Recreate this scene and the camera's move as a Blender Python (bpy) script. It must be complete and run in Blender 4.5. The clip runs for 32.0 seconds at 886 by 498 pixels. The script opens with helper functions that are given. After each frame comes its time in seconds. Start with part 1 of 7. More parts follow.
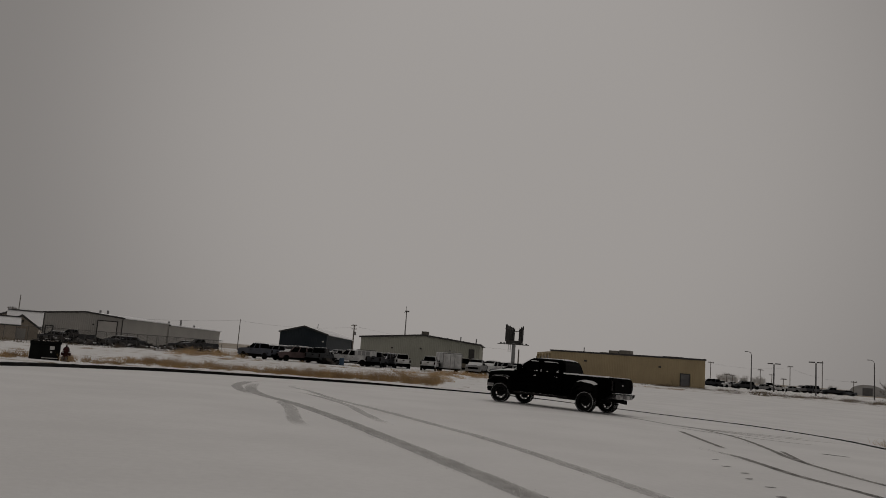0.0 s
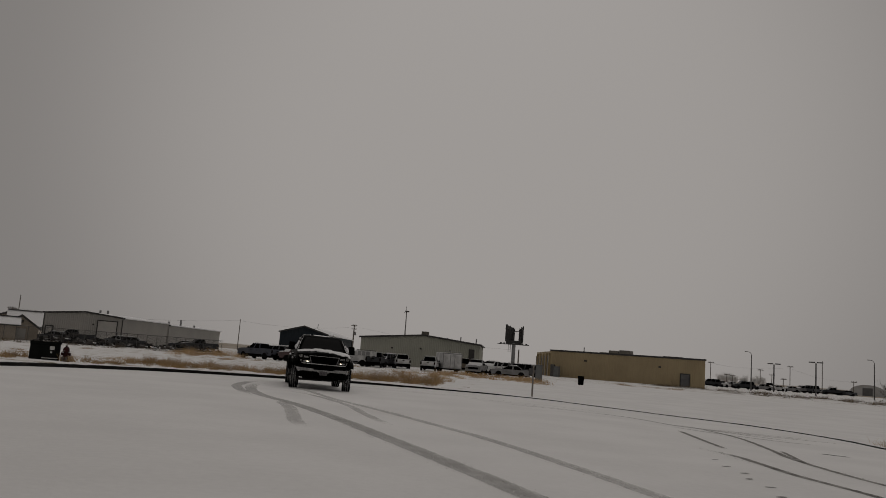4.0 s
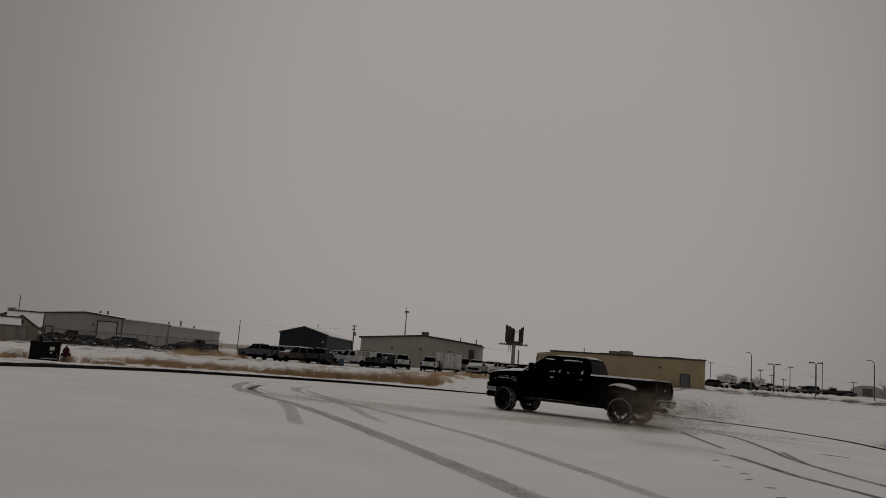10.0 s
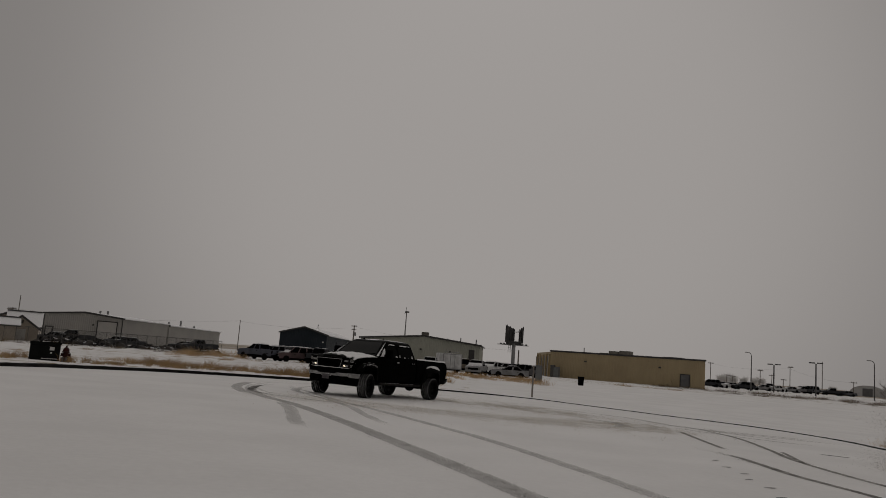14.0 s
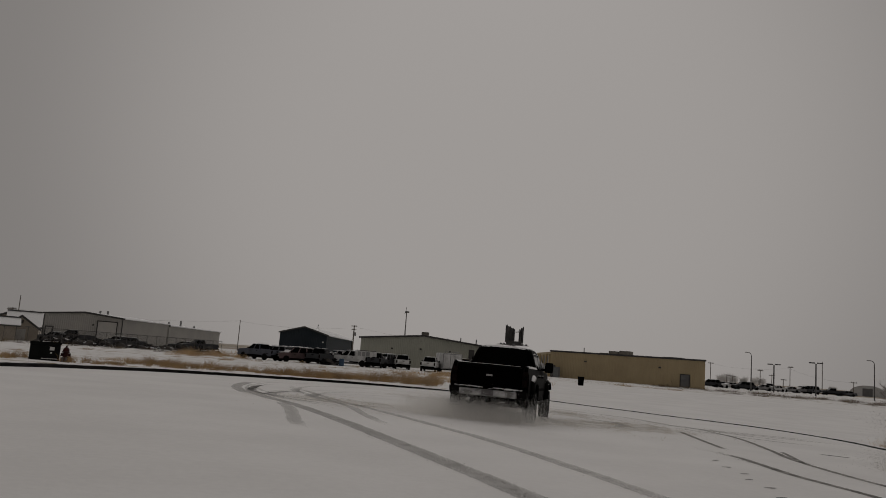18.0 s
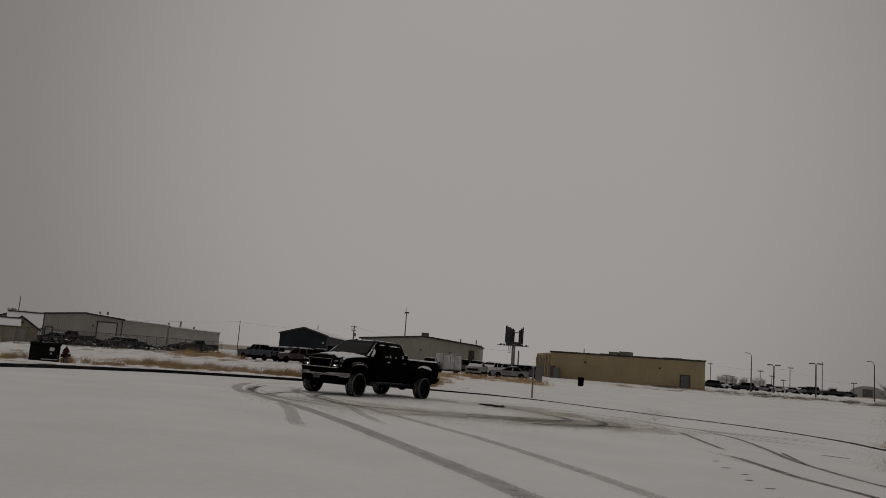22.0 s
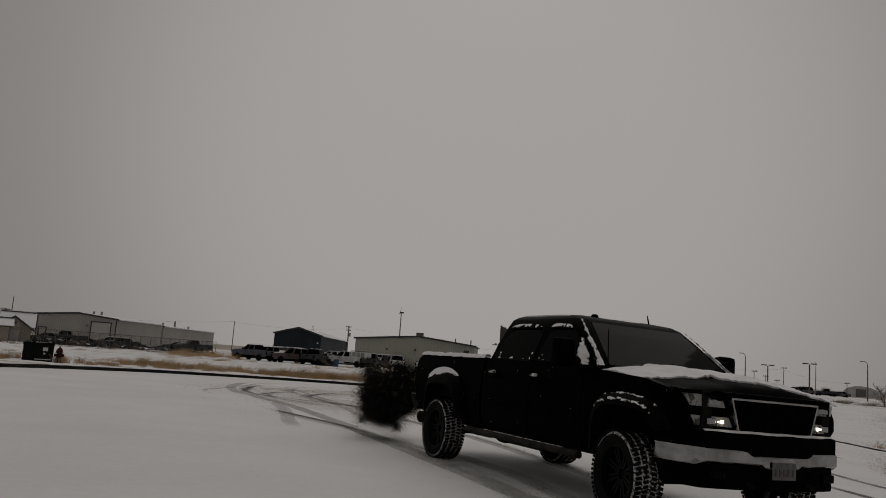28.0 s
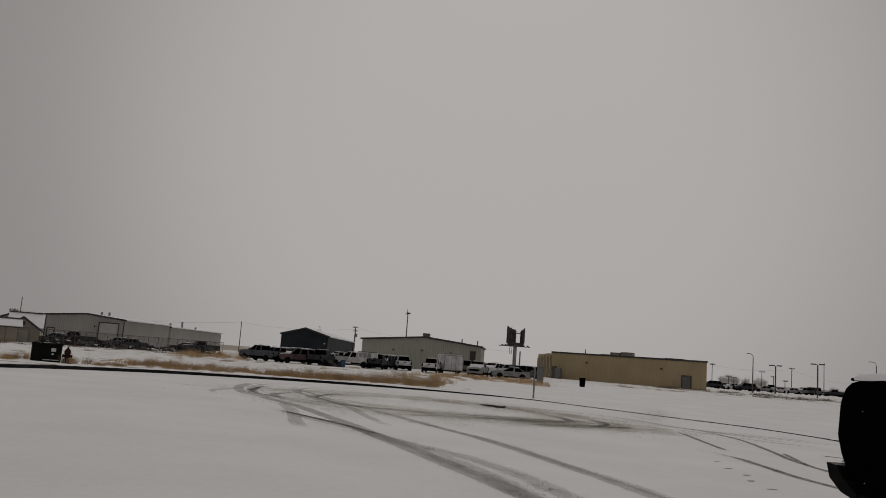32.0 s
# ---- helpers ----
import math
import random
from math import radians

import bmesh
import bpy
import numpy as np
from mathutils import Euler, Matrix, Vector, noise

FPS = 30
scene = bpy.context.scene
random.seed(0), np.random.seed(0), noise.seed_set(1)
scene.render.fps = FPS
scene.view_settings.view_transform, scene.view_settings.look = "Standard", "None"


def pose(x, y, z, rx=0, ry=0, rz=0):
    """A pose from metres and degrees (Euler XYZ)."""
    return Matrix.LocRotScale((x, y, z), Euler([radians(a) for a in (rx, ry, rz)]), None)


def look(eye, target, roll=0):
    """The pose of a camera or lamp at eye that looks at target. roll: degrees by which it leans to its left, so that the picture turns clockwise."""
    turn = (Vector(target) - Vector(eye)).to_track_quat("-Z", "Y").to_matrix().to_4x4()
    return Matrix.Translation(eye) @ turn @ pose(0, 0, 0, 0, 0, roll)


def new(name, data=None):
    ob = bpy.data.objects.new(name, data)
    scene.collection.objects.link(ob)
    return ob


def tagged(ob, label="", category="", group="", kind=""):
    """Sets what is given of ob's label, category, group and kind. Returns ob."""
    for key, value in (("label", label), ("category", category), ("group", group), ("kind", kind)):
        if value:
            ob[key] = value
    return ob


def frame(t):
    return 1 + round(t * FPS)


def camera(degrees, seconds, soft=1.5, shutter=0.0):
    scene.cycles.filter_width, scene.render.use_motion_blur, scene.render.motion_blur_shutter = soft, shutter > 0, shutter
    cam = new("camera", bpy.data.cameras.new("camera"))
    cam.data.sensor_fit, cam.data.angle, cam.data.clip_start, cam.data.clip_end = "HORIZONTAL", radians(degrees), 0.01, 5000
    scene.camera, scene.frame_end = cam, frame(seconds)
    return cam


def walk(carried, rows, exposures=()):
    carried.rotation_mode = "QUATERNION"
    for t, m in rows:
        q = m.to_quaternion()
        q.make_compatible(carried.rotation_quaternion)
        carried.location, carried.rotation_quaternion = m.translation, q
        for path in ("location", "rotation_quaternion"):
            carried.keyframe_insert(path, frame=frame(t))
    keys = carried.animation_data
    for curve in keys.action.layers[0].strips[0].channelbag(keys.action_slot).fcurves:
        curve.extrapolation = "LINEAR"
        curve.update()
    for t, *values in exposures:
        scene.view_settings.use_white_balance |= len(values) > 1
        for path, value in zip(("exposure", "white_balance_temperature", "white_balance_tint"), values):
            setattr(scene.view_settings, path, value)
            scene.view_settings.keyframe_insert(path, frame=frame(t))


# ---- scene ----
# ---- camera ----
EYE = (0.0, 0.0, 1.19)
cam = camera(58.65, 32.0, soft=0.9)


def aim(right, down):
    """The camera's pose, turned a little so that the view shifts (right, down), in thousandths of the focal length."""
    return look(EYE, (-right * 0.1, 100, 15.19 + down * 0.1), 4.315)


PATH = [
    (0.0, aim(0, -0.8)), (5.5, aim(0, -0.6)), (8.0, aim(0, -0.3)), (13.0, aim(0, 0)), (18.0, aim(0, 0)), (18.5, aim(0, 0.8)),
    (25.5, aim(0, 0.9)), (26.5, aim(-2.5, 1.2)), (27.5, aim(-6.6, 1.4)), (28.0, aim(-6.6, 1.4)), (28.3, aim(-2.0, 1.6)), (28.5, aim(1.4, 1.8)),
    (29.0, aim(-1.8, 2.0)), (29.5, aim(2.5, 1.8)), (30.0, aim(1.4, 2.1)), (30.5, aim(3.4, 1.7)), (31.0, aim(2.4, 1.5)), (32.0, aim(1.8, 1.5)),
]
EXPOSURES = [(0.0, -0.07, 6510, 10.5), (5.5, -0.07, 6510, 10.5), (14.0, -0.08, 6500, 11), (22.0, -0.06, 6500, 10.5), (27.5, 0.0, 6460, 10.5), (29.0, 0.17, 6400, 10.5), (30.5, 0.28, 6390, 10.5), (32.0, 0.28, 6400, 10.5)]
walk(cam, PATH, EXPOSURES)

# ---- world: an overcast sky, brightest ahead; the fall-off imitates lens vignetting ----
world = bpy.data.worlds.new("overcast_sky")
scene.world = world
world.use_nodes = True
wn = world.node_tree
wn.nodes.clear()
w_out, w_bg = wn.nodes.new("ShaderNodeOutputWorld"), wn.nodes.new("ShaderNodeBackground")
w_sky, w_hue, w_mix = wn.nodes.new("ShaderNodeTexSky"), wn.nodes.new("ShaderNodeHueSaturation"), wn.nodes.new("ShaderNodeMixRGB")
w_sky.sky_type, w_sky.sun_disc = "NISHITA", False
w_sky.sun_elevation, w_sky.sun_rotation, w_sky.dust_density = radians(46), radians(4), 6.0
w_hue.inputs["Saturation"].default_value = 0.0
w_mix.inputs["Fac"].default_value = 0.99
w_mix.inputs["Color2"].default_value = (3.31, 3.12, 2.97, 1)
w_bg.inputs["Strength"].default_value = 0.1
wn.links.new(w_sky.outputs["Color"], w_hue.inputs["Color"])
wn.links.new(w_hue.outputs["Color"], w_mix.inputs["Color1"])
w_co, w_dot, w_vignette, w_mul = (wn.nodes.new(k) for k in ("ShaderNodeTexCoord", "ShaderNodeVectorMath", "ShaderNodeMapRange", "ShaderNodeVectorMath"))
w_dot.operation, w_mul.operation = "DOT_PRODUCT", "SCALE"
w_dot.inputs[1].default_value = Vector((0.065, 0.955, 0.25)).normalized()
w_vignette.interpolation_type = "SMOOTHSTEP"
w_vignette.inputs["From Min"].default_value, w_vignette.inputs["From Max"].default_value = 0.82, 0.985
w_vignette.inputs["To Min"].default_value, w_vignette.inputs["To Max"].default_value = 0.66, 1.02
wn.links.new(w_co.outputs["Generated"], w_dot.inputs[0])
wn.links.new(w_dot.outputs["Value"], w_vignette.inputs["Value"])
wn.links.new(w_mix.outputs["Color"], w_mul.inputs[0])
wn.links.new(w_vignette.outputs["Result"], w_mul.inputs["Scale"])
wn.links.new(w_mul.outputs["Vector"], w_bg.inputs["Color"])
wn.links.new(w_bg.outputs["Background"], w_out.inputs["Surface"])

sun_data = bpy.data.lights.new("sun", "SUN")
sun_data.energy, sun_data.angle, sun_data.color = 0.43, radians(60), (1.0, 0.96, 0.91)
sun = new("sun", sun_data)
sun.matrix_world = look((5, 66, 68), (0, 0, 0))

# ---- materials ----
def material(name, colour, rough=0.6, metal=0.0, other=None, scale=3.0, amount=0.5, fine=40.0, bump=0.0, bump_scale=60.0, coat=0.0, spread=(0.35, 0.65), random_tint=0.0, spec=0.5):
    """A surface whose colour varies between colour and other at two scales, with fine relief."""
    m = bpy.data.materials.new(name)
    m.use_nodes = True
    nt = m.node_tree
    b = nt.nodes["Principled BSDF"]
    b.inputs["Roughness"].default_value, b.inputs["Metallic"].default_value = rough, metal
    b.inputs["Coat Weight"].default_value = coat
    b.inputs["Specular IOR Level"].default_value = spec
    co = nt.nodes.new("ShaderNodeTexCoord")
    other = other or tuple(c * 0.8 for c in colour)
    big, small, ramp, mix = (nt.nodes.new(k) for k in ("ShaderNodeTexNoise", "ShaderNodeTexNoise", "ShaderNodeValToRGB", "ShaderNodeMixRGB"))
    big.inputs["Scale"].default_value, small.inputs["Scale"].default_value = scale, fine
    big.inputs["Detail"].default_value, small.inputs["Detail"].default_value = 5, 3
    add = nt.nodes.new("ShaderNodeMath")
    add.operation = "MULTIPLY_ADD"
    add.inputs[1].default_value = 0.35
    ramp.color_ramp.elements[0].position, ramp.color_ramp.elements[1].position = spread
    ramp.color_ramp.elements[0].color, ramp.color_ramp.elements[1].color = (0, 0, 0, 1), (amount * 2, amount * 2, amount * 2, 1)
    mix.inputs["Color1"].default_value, mix.inputs["Color2"].default_value = (*colour, 1), (*other, 1)
    nt.links.new(co.outputs["Object"], big.inputs["Vector"])
    nt.links.new(co.outputs["Object"], small.inputs["Vector"])
    nt.links.new(small.outputs["Fac"], add.inputs[0])
    shift = nt.nodes.new("ShaderNodeMath")
    shift.operation = "ADD"
    shift.inputs[1].default_value = -0.175
    nt.links.new(big.outputs["Fac"], shift.inputs[0])
    nt.links.new(shift.outputs[0], add.inputs[2])
    nt.links.new(add.outputs[0], ramp.inputs["Fac"])
    nt.links.new(ramp.outputs["Color"], mix.inputs["Fac"])
    last = mix.outputs["Color"]
    if random_tint:
        info, hsv, ma = nt.nodes.new("ShaderNodeObjectInfo"), nt.nodes.new("ShaderNodeHueSaturation"), nt.nodes.new("ShaderNodeMapRange")
        ma.inputs["To Min"].default_value, ma.inputs["To Max"].default_value = 1 - random_tint, 1 + random_tint
        nt.links.new(info.outputs["Random"], ma.inputs["Value"])
        nt.links.new(ma.outputs["Result"], hsv.inputs["Value"])
        nt.links.new(last, hsv.inputs["Color"])
        last = hsv.outputs["Color"]
    nt.links.new(last, b.inputs["Base Color"])
    if bump:
        bn, bt = nt.nodes.new("ShaderNodeBump"), nt.nodes.new("ShaderNodeTexNoise")
        bt.inputs["Scale"].default_value, bt.inputs["Detail"].default_value = bump_scale, 4
        bn.inputs["Strength"].default_value, bn.inputs["Distance"].default_value = min(bump, 1.0), 0.02
        nt.links.new(co.outputs["Object"], bt.inputs["Vector"])
        nt.links.new(bt.outputs["Fac"], bn.inputs["Height"])
        nt.links.new(bn.outputs["Normal"], b.inputs["Normal"])
    return m


def ribbed(name, colour, other, pitch, rough=0.5):
    """Painted sheet metal with upright ribs every pitch metres, streaked by weather."""
    m = material(name, colour, rough, 0.0, other, 0.25, 0.5, 4.0, spec=0.03)
    nt = m.node_tree
    b = nt.nodes["Principled BSDF"]
    co, sep, add, wave, bn = (nt.nodes.new(k) for k in ("ShaderNodeTexCoord", "ShaderNodeSeparateXYZ", "ShaderNodeMath", "ShaderNodeMath", "ShaderNodeBump"))
    sc = nt.nodes.new("ShaderNodeMath")
    sc.operation, sc.inputs[1].default_value = "MULTIPLY", 2 * math.pi / pitch
    add.operation, wave.operation = "ADD", "SINE"
    nt.links.new(co.outputs["Object"], sep.inputs[0])
    nt.links.new(sep.outputs["X"], add.inputs[0])
    nt.links.new(sep.outputs["Y"], add.inputs[1])
    nt.links.new(add.outputs[0], sc.inputs[0])
    nt.links.new(sc.outputs[0], wave.inputs[0])
    nt.links.new(wave.outputs[0], bn.inputs["Height"])
    bn.inputs["Strength"].default_value, bn.inputs["Distance"].default_value = 0.5, 0.03
    nt.links.new(bn.outputs["Normal"], b.inputs["Normal"])
    return m


def glowing(name, colour, strength):
    m = bpy.data.materials.new(name)
    m.use_nodes = True
    b = m.node_tree.nodes["Principled BSDF"]
    b.inputs["Base Color"].default_value = (0.8, 0.8, 0.8, 1)
    b.inputs["Emission Color"].default_value, b.inputs["Emission Strength"].default_value = (*colour, 1), strength
    return m


def clear_glass(name, tint, rough=0.02, spec=0.5):
    """Dark tinted glass: a gloss over a dark body."""
    m = bpy.data.materials.new(name)
    m.use_nodes = True
    b = m.node_tree.nodes["Principled BSDF"]
    b.inputs["Base Color"].default_value = (*tint, 1)
    b.inputs["Roughness"].default_value, b.inputs["IOR"].default_value = rough, 1.5
    b.inputs["Specular IOR Level"].default_value = spec
    return m


def see_through(m, amount, scale=0.0, spread=(0.45, 0.6)):
    """Lets part of what lies behind show: evenly, or in ragged patches of a given scale."""
    nt = m.node_tree
    b, out = nt.nodes["Principled BSDF"], nt.nodes["Material Output"]
    mix, clear = nt.nodes.new("ShaderNodeMixShader"), nt.nodes.new("ShaderNodeBsdfTransparent")
    mix.inputs["Fac"].default_value = amount
    if scale:
        co, n1, n2, add, ramp = (nt.nodes.new(k) for k in ("ShaderNodeTexCoord", "ShaderNodeTexNoise", "ShaderNodeTexNoise", "ShaderNodeMath", "ShaderNodeMapRange"))
        n1.inputs["Scale"].default_value, n2.inputs["Scale"].default_value = scale, scale * 9
        n1.inputs["Detail"].default_value, n2.inputs["Detail"].default_value = 4, 3
        nt.links.new(co.outputs["Object"], n1.inputs["Vector"])
        nt.links.new(co.outputs["Object"], n2.inputs["Vector"])
        add.operation, add.inputs[1].default_value = "MULTIPLY_ADD", 0.6
        nt.links.new(n2.outputs["Fac"], add.inputs[0])
        nt.links.new(n1.outputs["Fac"], add.inputs[2])
        ramp.inputs["From Min"].default_value, ramp.inputs["From Max"].default_value = spread[0] + 0.3, spread[1] + 0.3
        ramp.inputs["To Max"].default_value = amount
        nt.links.new(add.outputs[0], ramp.inputs["Value"])
        nt.links.new(ramp.outputs["Result"], mix.inputs["Fac"])
    nt.links.new(b.outputs["BSDF"], mix.inputs[1])
    nt.links.new(clear.outputs["BSDF"], mix.inputs[2])
    nt.links.new(mix.outputs["Shader"], out.inputs["Surface"])
    return m


SNOW = material("lot_snow", (0.80, 0.79, 0.78), 0.75, 0, (0.70, 0.69, 0.68), 0.35, 0.35, 9.0, 0.25, 14.0, spec=0.2)
FIELD = material("field_snow_and_straw", (0.77, 0.76, 0.75), 0.85, 0, (0.25, 0.19, 0.115), 0.55, 0.5, 3.0, 0.4, 8.0, spread=(0.57, 0.70), spec=0.2)
FAR_FIELD = material("far_field", (0.55, 0.52, 0.48), 0.9, 0, (0.26, 0.21, 0.15), 0.02, 0.5, 0.1, spread=(0.3, 0.6), spec=0.2)
SNOW_CLEAN = material("settled_snow", (0.83, 0.83, 0.83), 0.7, 0, (0.72, 0.72, 0.73), 6.0, 0.4, 50.0, 0.4, 30.0, spec=0.2)
KERB = material("wet_kerb_concrete", (0.008, 0.0078, 0.0075), 0.75, 0, (0.03, 0.028, 0.026), 1.6, 0.5, 20.0, 0.4, spec=0.08, spread=(0.5, 0.75))


def slush(name, dark, pale, strength, grain=7.0, rough=0.7, gap=0.9, sharp=0.55):
    """What a tyre leaves: thin towards its edges (the attribute wear), broken up by grain; the snow shows between."""
    m = material(name, dark, rough, 0, pale, 3.0, 0.5, 45.0, 0.5, 60.0, spread=(0.34, 0.68), spec=0.02)
    nt = m.node_tree
    b, out = nt.nodes["Principled BSDF"], nt.nodes["Material Output"]
    mix, clear, co, at = (nt.nodes.new(k) for k in ("ShaderNodeMixShader", "ShaderNodeBsdfTransparent", "ShaderNodeTexCoord", "ShaderNodeAttribute"))
    n1, n2, a1, a2, ramp = (nt.nodes.new(k) for k in ("ShaderNodeTexNoise", "ShaderNodeTexNoise", "ShaderNodeMath", "ShaderNodeMath", "ShaderNodeMapRange"))
    at.attribute_name = "wear"
    n1.inputs["Scale"].default_value, n2.inputs["Scale"].default_value = grain * 0.25, grain * 3
    n1.inputs["Detail"].default_value, n2.inputs["Detail"].default_value = 4, 4
    for n in (n1, n2):
        nt.links.new(co.outputs["Object"], n.inputs["Vector"])
    a1.operation = a2.operation = "MULTIPLY_ADD"
    a1.inputs[1].default_value, a2.inputs[1].default_value = 0.7, gap
    nt.links.new(n1.outputs["Fac"], a1.inputs[0])
    nt.links.new(at.outputs["Fac"], a1.inputs[2])
    nt.links.new(n2.outputs["Fac"], a2.inputs[0])
    nt.links.new(a1.outputs[0], a2.inputs[2])
    ramp.inputs["From Min"].default_value, ramp.inputs["From Max"].default_value = 0.32 + 0.35 + gap / 2, 0.32 + 0.35 + gap / 2 + sharp
    ramp.inputs["To Max"].default_value = strength
    nt.links.new(a2.outputs[0], ramp.inputs["Value"])
    nt.links.new(ramp.outputs["Result"], mix.inputs["Fac"])
    nt.links.new(clear.outputs["BSDF"], mix.inputs[1])
    nt.links.new(b.outputs["BSDF"], mix.inputs[2])
    nt.links.new(mix.outputs["Shader"], out.inputs["Surface"])
    return m


SLUSH_CRUMB = material("grey_slush_crumbs", (0.24, 0.23, 0.215), 0.8, 0, (0.45, 0.44, 0.42), 6.0, 0.5, 40.0, spec=0.1)
PRINT = material("trodden_slush", (0.14, 0.135, 0.13), 0.7, 0, (0.40, 0.39, 0.38), 8.0, 0.5, 40.0, 0.5, 60.0, spec=0.2)
TRACK_FAINT = slush("tyre_packed_snow", (0.40, 0.395, 0.38), (0.58, 0.57, 0.56), 0.58, 10.0, gap=1.8, sharp=0.6)
TRACK_THIN = slush("half_filled_tyre_track", (0.47, 0.465, 0.45), (0.64, 0.63, 0.62), 0.48, 10.0, gap=1.8, sharp=0.6)
TRACK_FRESH = slush("lightly_pressed_snow", (0.40, 0.385, 0.355), (0.60, 0.585, 0.56), 0.20, 8.0, gap=2.0, sharp=0.7)
TRACK_BOLD = slush("fresh_tyre_slush", (0.13, 0.125, 0.118), (0.42, 0.41, 0.39), 0.85, 8.0, gap=1.6)
TRACK_SLUSH = slush("gritty_tyre_slush", (0.22, 0.215, 0.195), (0.50, 0.49, 0.465), 0.28, 9.0, gap=2.6, sharp=0.6)
TRACK_DARK = slush("bared_wet_asphalt", (0.03, 0.029, 0.028), (0.24, 0.23, 0.215), 0.95, 4.0, 0.6, 1.2, 0.5)
CHURN = slush("churned_gritty_snow", (0.46, 0.41, 0.325), (0.66, 0.61, 0.52), 0.30, 5.0, 0.8, 3.0, 0.9)
STRAW = material("dry_grass", (0.48, 0.33, 0.17), 0.9, 0, (0.26, 0.175, 0.095), 0.8, 0.5, 5.0, random_tint=0.15, spec=0.2)
WEED = material("dark_roadside_weeds", (0.20, 0.155, 0.10), 0.9, 0, (0.09, 0.07, 0.05), 0.5, 0.5, 4.0, spec=0.1)
STRAW_PALE = material("pale_dry_grass", (0.60, 0.42, 0.225), 0.9, 0, (0.34, 0.23, 0.125), 0.6, 0.5, 5.0, spec=0.2)
WOOD_POLE = material("weathered_pole_wood", (0.10, 0.085, 0.07), 0.85, 0, (0.17, 0.15, 0.13), 1.5, 0.5, 20.0, 0.3)
STEEL = material("galvanised_steel", (0.30, 0.30, 0.30), 0.5, 0.6, (0.22, 0.22, 0.22), 2.0, 0.5, 30.0)
DARK_STEEL = material("dark_painted_steel", (0.05, 0.05, 0.052), 0.55, 0, (0.09, 0.085, 0.08), 2.0, 0.5, 30.0)
WALL_TAN = ribbed("tan_ribbed_steel", (0.41, 0.33, 0.205), (0.355, 0.285, 0.178), 0.3)
WALL_GREEN = ribbed("sage_ribbed_steel", (0.385, 0.385, 0.33), (0.33, 0.335, 0.285), 0.3)
WALL_DARK = ribbed("charcoal_ribbed_steel", (0.022, 0.028, 0.034), (0.033, 0.040, 0.047), 0.3)
WALL_GREY = ribbed("grey_ribbed_steel", (0.38, 0.365, 0.34), (0.33, 0.32, 0.30), 0.3)
WALL_HOUSE = material("tan_house_siding", (0.36, 0.31, 0.25), 0.7, 0, (0.30, 0.26, 0.21), 0.6, 0.5, 6.0)
WALL_WHITE = material("pale_quonset_sheet", (0.5, 0.5, 0.5), 0.5, 0, (0.42, 0.42, 0.42), 0.4, 0.5, 5.0)
ROOF_TRIM = material("dark_roof_trim", (0.025, 0.024, 0.022), 0.5, 0, (0.045, 0.042, 0.04), 1.0, 0.5, 8.0)
DOOR_PALE = material("pale_overhead_door", (0.45, 0.43, 0.40), 0.5, 0, (0.38, 0.37, 0.35), 1.0, 0.5, 8.0)
DOOR_GREY = material("grey_steel_door", (0.10, 0.10, 0.105), 0.5, 0, (0.14, 0.14, 0.14), 1.0, 0.5, 8.0)
AC_UNIT = material("rooftop_unit_paint", (0.17, 0.155, 0.13), 0.6, 0, (0.12, 0.11, 0.09), 1.5, 0.5, 9.0)
BOX_GREEN = material("dark_green_cabinet_paint", (0.005, 0.006, 0.0055), 0.6, 0, (0.010, 0.011, 0.010), 2.0, 0.5, 20.0, spec=0.06)
CABINET_GREY = material("grey_cabinet_paint", (0.16, 0.165, 0.165), 0.55, 0, (0.12, 0.125, 0.125), 2.0, 0.5, 20.0)
LABEL_PALE = material("pale_label", (0.6, 0.6, 0.58), 0.5, 0, (0.5, 0.5, 0.48), 8.0, 0.5, 60.0)
HYDRANT_RED = material("hydrant_red_paint", (0.045, 0.009, 0.008), 0.6, 0, (0.02, 0.006, 0.005), 6.0, 0.5, 40.0, spec=0.15)
# the near-white twig colour has the distance haze painted in
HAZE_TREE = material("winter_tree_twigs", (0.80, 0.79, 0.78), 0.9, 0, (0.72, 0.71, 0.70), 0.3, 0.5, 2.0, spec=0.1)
NEAR_TREE = material("bare_shrub_twigs", (0.09, 0.075, 0.06), 0.9, 0, (0.15, 0.12, 0.1), 1.0, 0.5, 6.0)
TYRE = material("tyre_rubber", (0.006, 0.006, 0.006), 0.85, 0, (0.012, 0.012, 0.012), 10.0, 0.5, 70.0, 0.3, 80.0, spec=0.03)
RIM_DARK = material("black_wheel_paint", (0.0022, 0.0022, 0.0022), 0.4, 0.0, (0.006, 0.006, 0.006), 6.0, 0.4, 50.0, spec=0.06)
RIM_GREY = material("alloy_wheel", (0.28, 0.28, 0.28), 0.4, 0.7, (0.2, 0.2, 0.2), 6.0, 0.4, 50.0)
GLASS = clear_glass("tinted_car_glass", (0.0008, 0.0008, 0.0008), 0.04, 0.032)
GLASS_DARK = clear_glass("blacked_out_glass", (0.0005, 0.0005, 0.0005), 0.05, 0.025)
CHROME = material("chrome", (0.37, 0.37, 0.37), 0.2, 1.0, (0.17, 0.168, 0.165), 4.0, 0.4, 14.0)
PAINT_BLACK = material("black_car_paint", (0.0005, 0.0005, 0.00055), 0.42, 0, (0.0014, 0.0013, 0.0012), 1.6, 0.4, 25.0, spec=0.007)
FLARE = material("satin_black_flare", (0.0014, 0.0014, 0.0014), 0.55, 0, (0.004, 0.0038, 0.0036), 9.0, 0.5, 60.0, 0.2, 90.0, spec=0.02)
